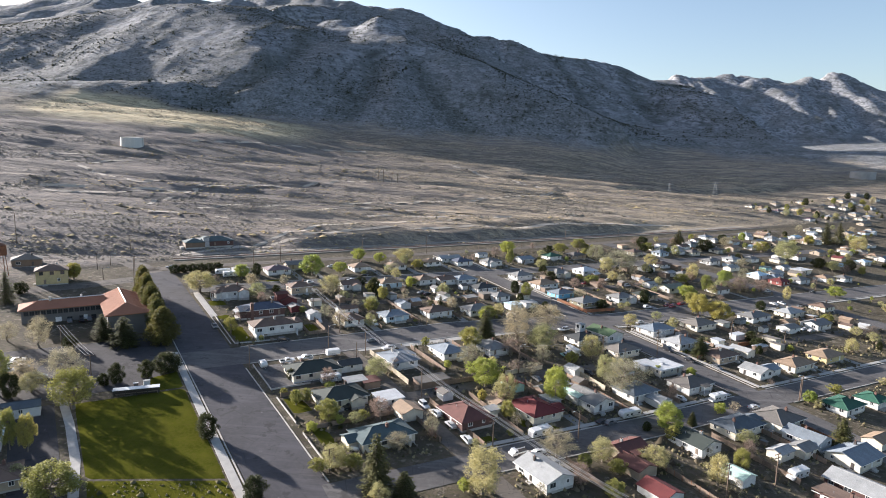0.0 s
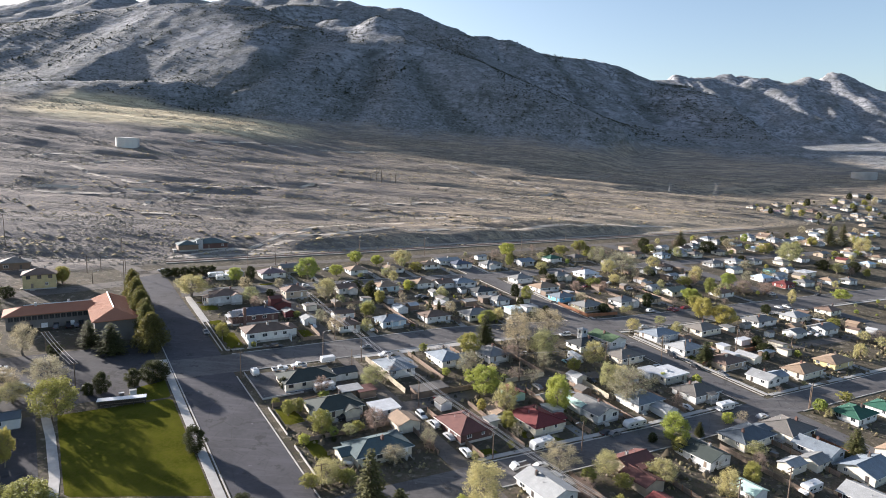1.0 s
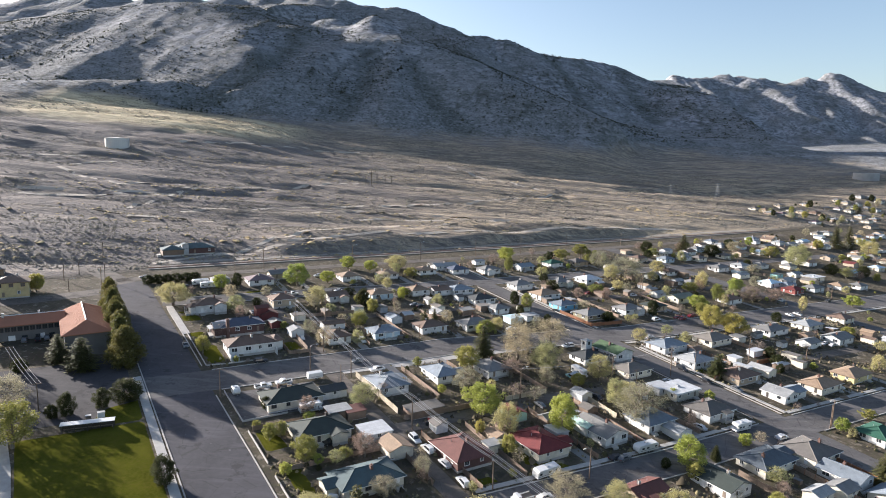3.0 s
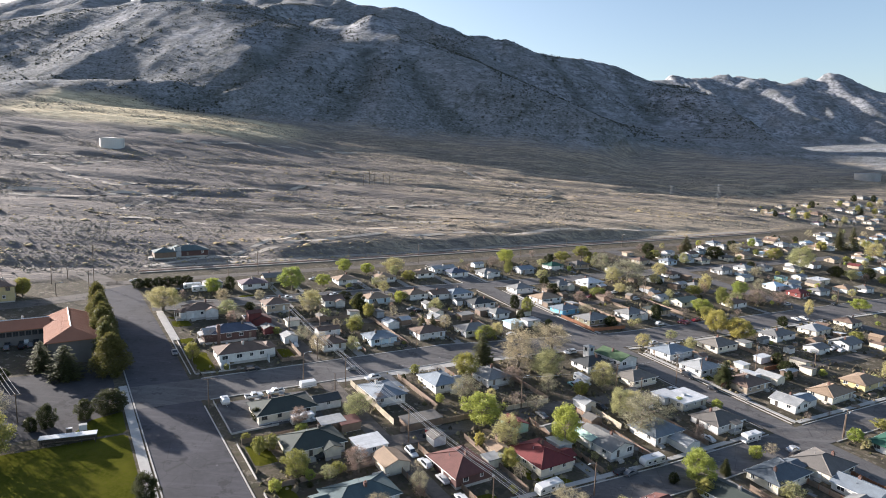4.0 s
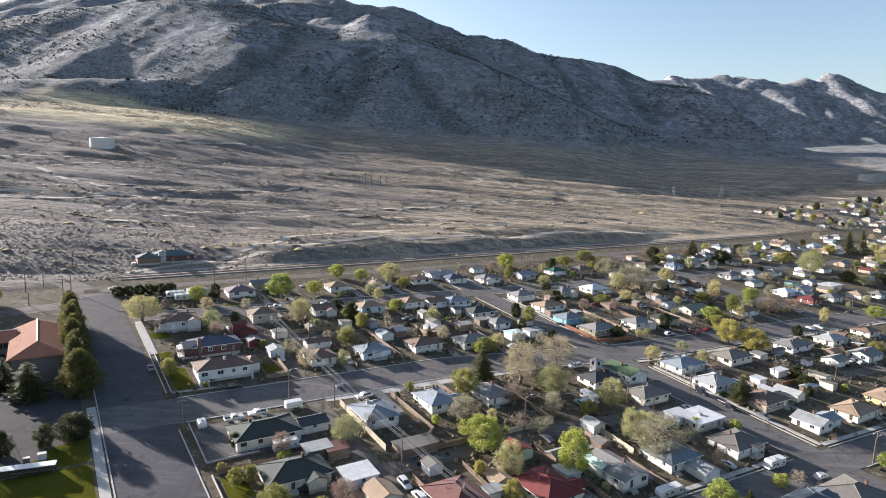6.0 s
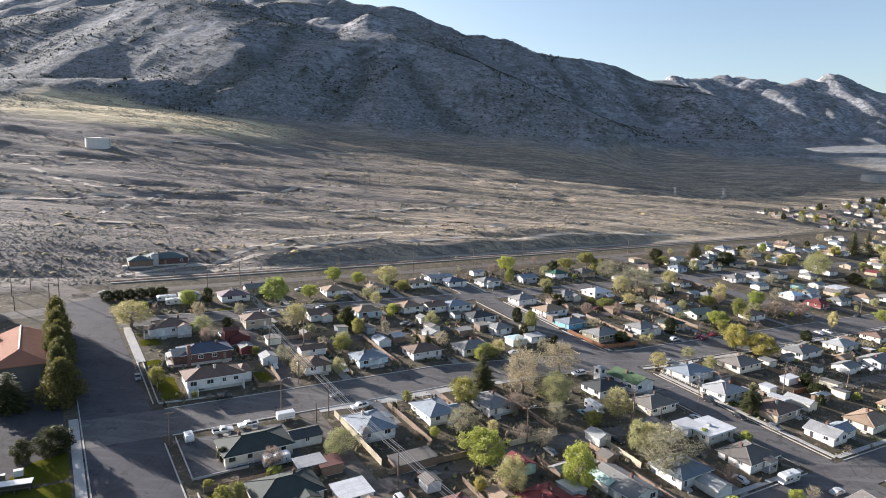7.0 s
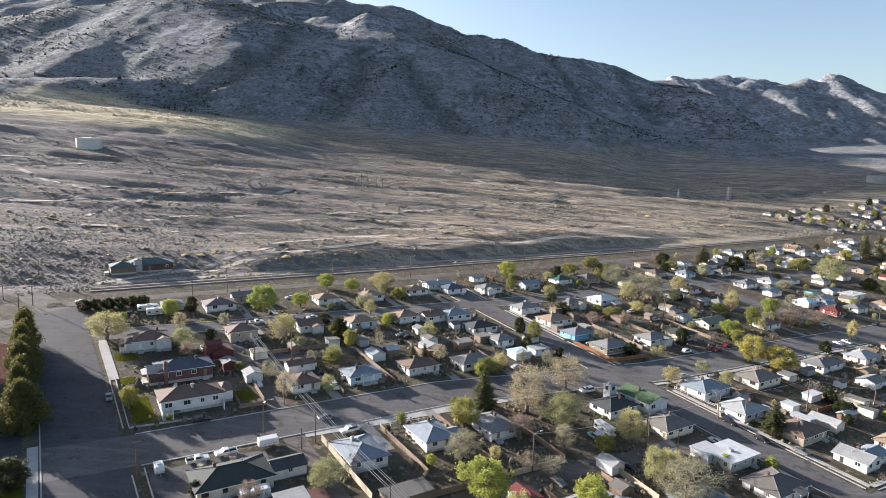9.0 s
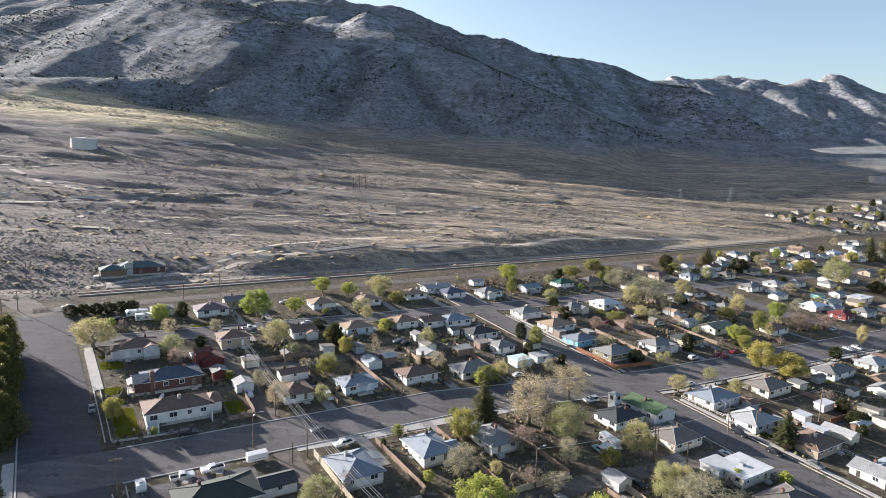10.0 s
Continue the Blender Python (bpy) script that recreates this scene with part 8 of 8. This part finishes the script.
def clumps(name, places, mat, label, rng):
    """Low uneven tufts: each a ragged little dome."""
    n = len(places)
    verts = np.zeros((n, 7, 3))
    x, y, z, s, h = places.T
    verts[:, 0] = np.stack([x + rng.normal(0, 0.12, n) * s, y + rng.normal(0, 0.12, n) * s, z + h * rng.uniform(0.8, 1.2, n)], -1)
    for k in range(6):
        a = k * math.tau / 6 + rng.uniform(-0.4, 0.4, n)
        r = s * rng.uniform(0.6, 1.25, n)
        verts[:, k + 1] = np.stack([x + np.cos(a) * r, y + np.sin(a) * r, z - 0.15 + h * rng.uniform(-0.05, 0.45, n)], -1)
    faces = np.array([(0, k + 1, (k + 1) % 6 + 1) for k in range(6)])
    f = (faces[None] + (np.arange(n) * 7)[:, None, None]).reshape(-1, 3)
    me = bpy.data.meshes.new(name)
    me.vertices.add(n * 7)
    me.vertices.foreach_set("co", verts.ravel())
    me.loops.add(f.size)
    me.loops.foreach_set("vertex_index", f.ravel())
    me.polygons.add(len(f))
    me.polygons.foreach_set("loop_start", np.arange(len(f)) * 3)
    me.polygons.foreach_set("loop_total", np.full(len(f), 3))
    me.update()
    me.validate()
    me.materials.append(mat)
    return tagged(new(name, me), label, "brush", kind="stuff")


def scatter(n, x0, x1, y0, y1, keep, size, height, seed):
    rng = np.random.default_rng(seed)
    x, y = rng.uniform(x0, x1, n), rng.uniform(y0, y1, n)
    u, v = CU * x + SU * y, -SU * x + CU * y
    ok = keep(x, y, u, v, rng)
    x, y = x[ok], y[ok]
    k = rng.lognormal(0, 0.35, len(x))
    return np.stack([x, y, land(x, y), size * k, height * k], -1), rng


def sage_keep(x, y, u, v, rng):
    band = 0.45 + 1.5 * fbm(x / 90, y / 22, 61, 4) + 0.5 * fbm(x / 14, y / 8, 67, 3)
    return ((v > 291) | ((u < -28) & (v > 225))) & (rng.uniform(0, 1, len(x)) < band) & (np.abs(x) < 0.78 * y + 60)


SAGE = brush_mat("sagebrush", (0.125, 0.113, 0.09), (0.31, 0.268, 0.2))
STRAW = brush_mat("straw_grass", (0.26, 0.20, 0.11), (0.46, 0.36, 0.20))
JUNIPER = brush_mat("juniper", (0.025, 0.03, 0.018), (0.07, 0.07, 0.045))
pl, rng = scatter(110000, -330, 420, 240, 480, sage_keep, 0.4, 0.34, 1)
clumps("sagebrush", pl, SAGE, "grey-tan sagebrush tufts scattered over dry soil", rng)
pl, rng = scatter(130000, -600, 750, 470, 900, sage_keep, 0.6, 0.5, 2)
clumps("sagebrush", pl, SAGE, "grey-tan sagebrush tufts scattered over dry soil", rng)
pl, rng = scatter(22000, -330, 560, 260, 700, lambda x, y, u, v, r: (v > 290) & (r.uniform(0, 1, len(x)) < 0.25 + 1.6 * fbm(x / 110 + 5, y / 30, 71, 4)), 0.9, 0.45, 3)
clumps("dry_grass", pl, STRAW, "pale straw-coloured bunch grass on the plain", rng)
pl, rng = scatter(85000, -1150, 1000, 880, 1850, lambda x, y, u, v, r: (land(x, y) > town_plane(x, np.minimum(y, 1100)) + 46 + 0.06 * np.maximum(0, x - 200)) & (r.uniform(0, 1, len(x)) < 0.2 + 0.9 * fbm(x / 120, y / 120, 81, 4) + 0.6 * smooth(0.07, 0.0, np.abs(fbm(x / 70, y / 240, 77, 4, 0.6)))), 1.15, 1.6, 4)
clumps("juniper", pl, JUNIPER, "dark juniper bushes dotted over the mountain slopes", rng)


def yard_keep(x, y, u, v, rng):
    ok = (u > 31) & (u < 300) & (v > 42) & (v < 262)
    for st, half in ((A_ST, 8), (D_ST, 6), (E_ST, 6.5)):
        pu, pv = np.array([p[0] for p in st]), np.array([p[1] for p in st])
        ok &= np.abs(v - np.interp(u, pu, pv)) > half
    ok &= (u < 160) | (u > 177)
    ok &= np.abs(u - 63.5) > 2.5
    ok &= (u > 60) | (v < 138) | (v > 160)
    return ok & (rng.uniform(0, 1, len(x)) < 0.35 + 1.6 * fbm(x / 11, y / 11, 88, 3))


WEED = brush_mat("yard_weeds", (0.05, 0.05, 0.022), (0.3, 0.25, 0.14))
pl, rng = scatter(60000, -140, 330, 80, 420, yard_keep, 0.36, 0.45, 5)
clumps("weeds", pl, WEED, "low weeds and dry plants in the yards", rng)
pl, rng = scatter(2600, -90, -30, 60, 110, lambda x, y, u, v, r: (u > -16) & (u < 10) & (v > 80) & (v < 101 - 0.46 * (u - 10)), 0.3, 0.32, 6)
clumps("weeds", pl, WEED, "dry grass tufts on the bank below the lawn", rng)
TWIG = brush_mat("dead_shrub", (0.045, 0.038, 0.026), (0.17, 0.14, 0.095))
pl, rng = scatter(21000, -140, 330, 80, 420, yard_keep, 0.6, 0.85, 7)
clumps("yard_shrubs", pl, TWIG, "dark leafless shrubs and dead stalks in the yards", rng)

# ---- true size ----
# the plan above is drawn at 1 : 1.2; here it is brought to metres
FULL = Matrix.Diagonal((1.2, 1.2, 1.2, 1))
for ob in [o for o in scene.objects if o.parent is None and o.type in ("MESH", "EMPTY")]:
    ob.matrix_basis = FULL @ ob.matrix_basis
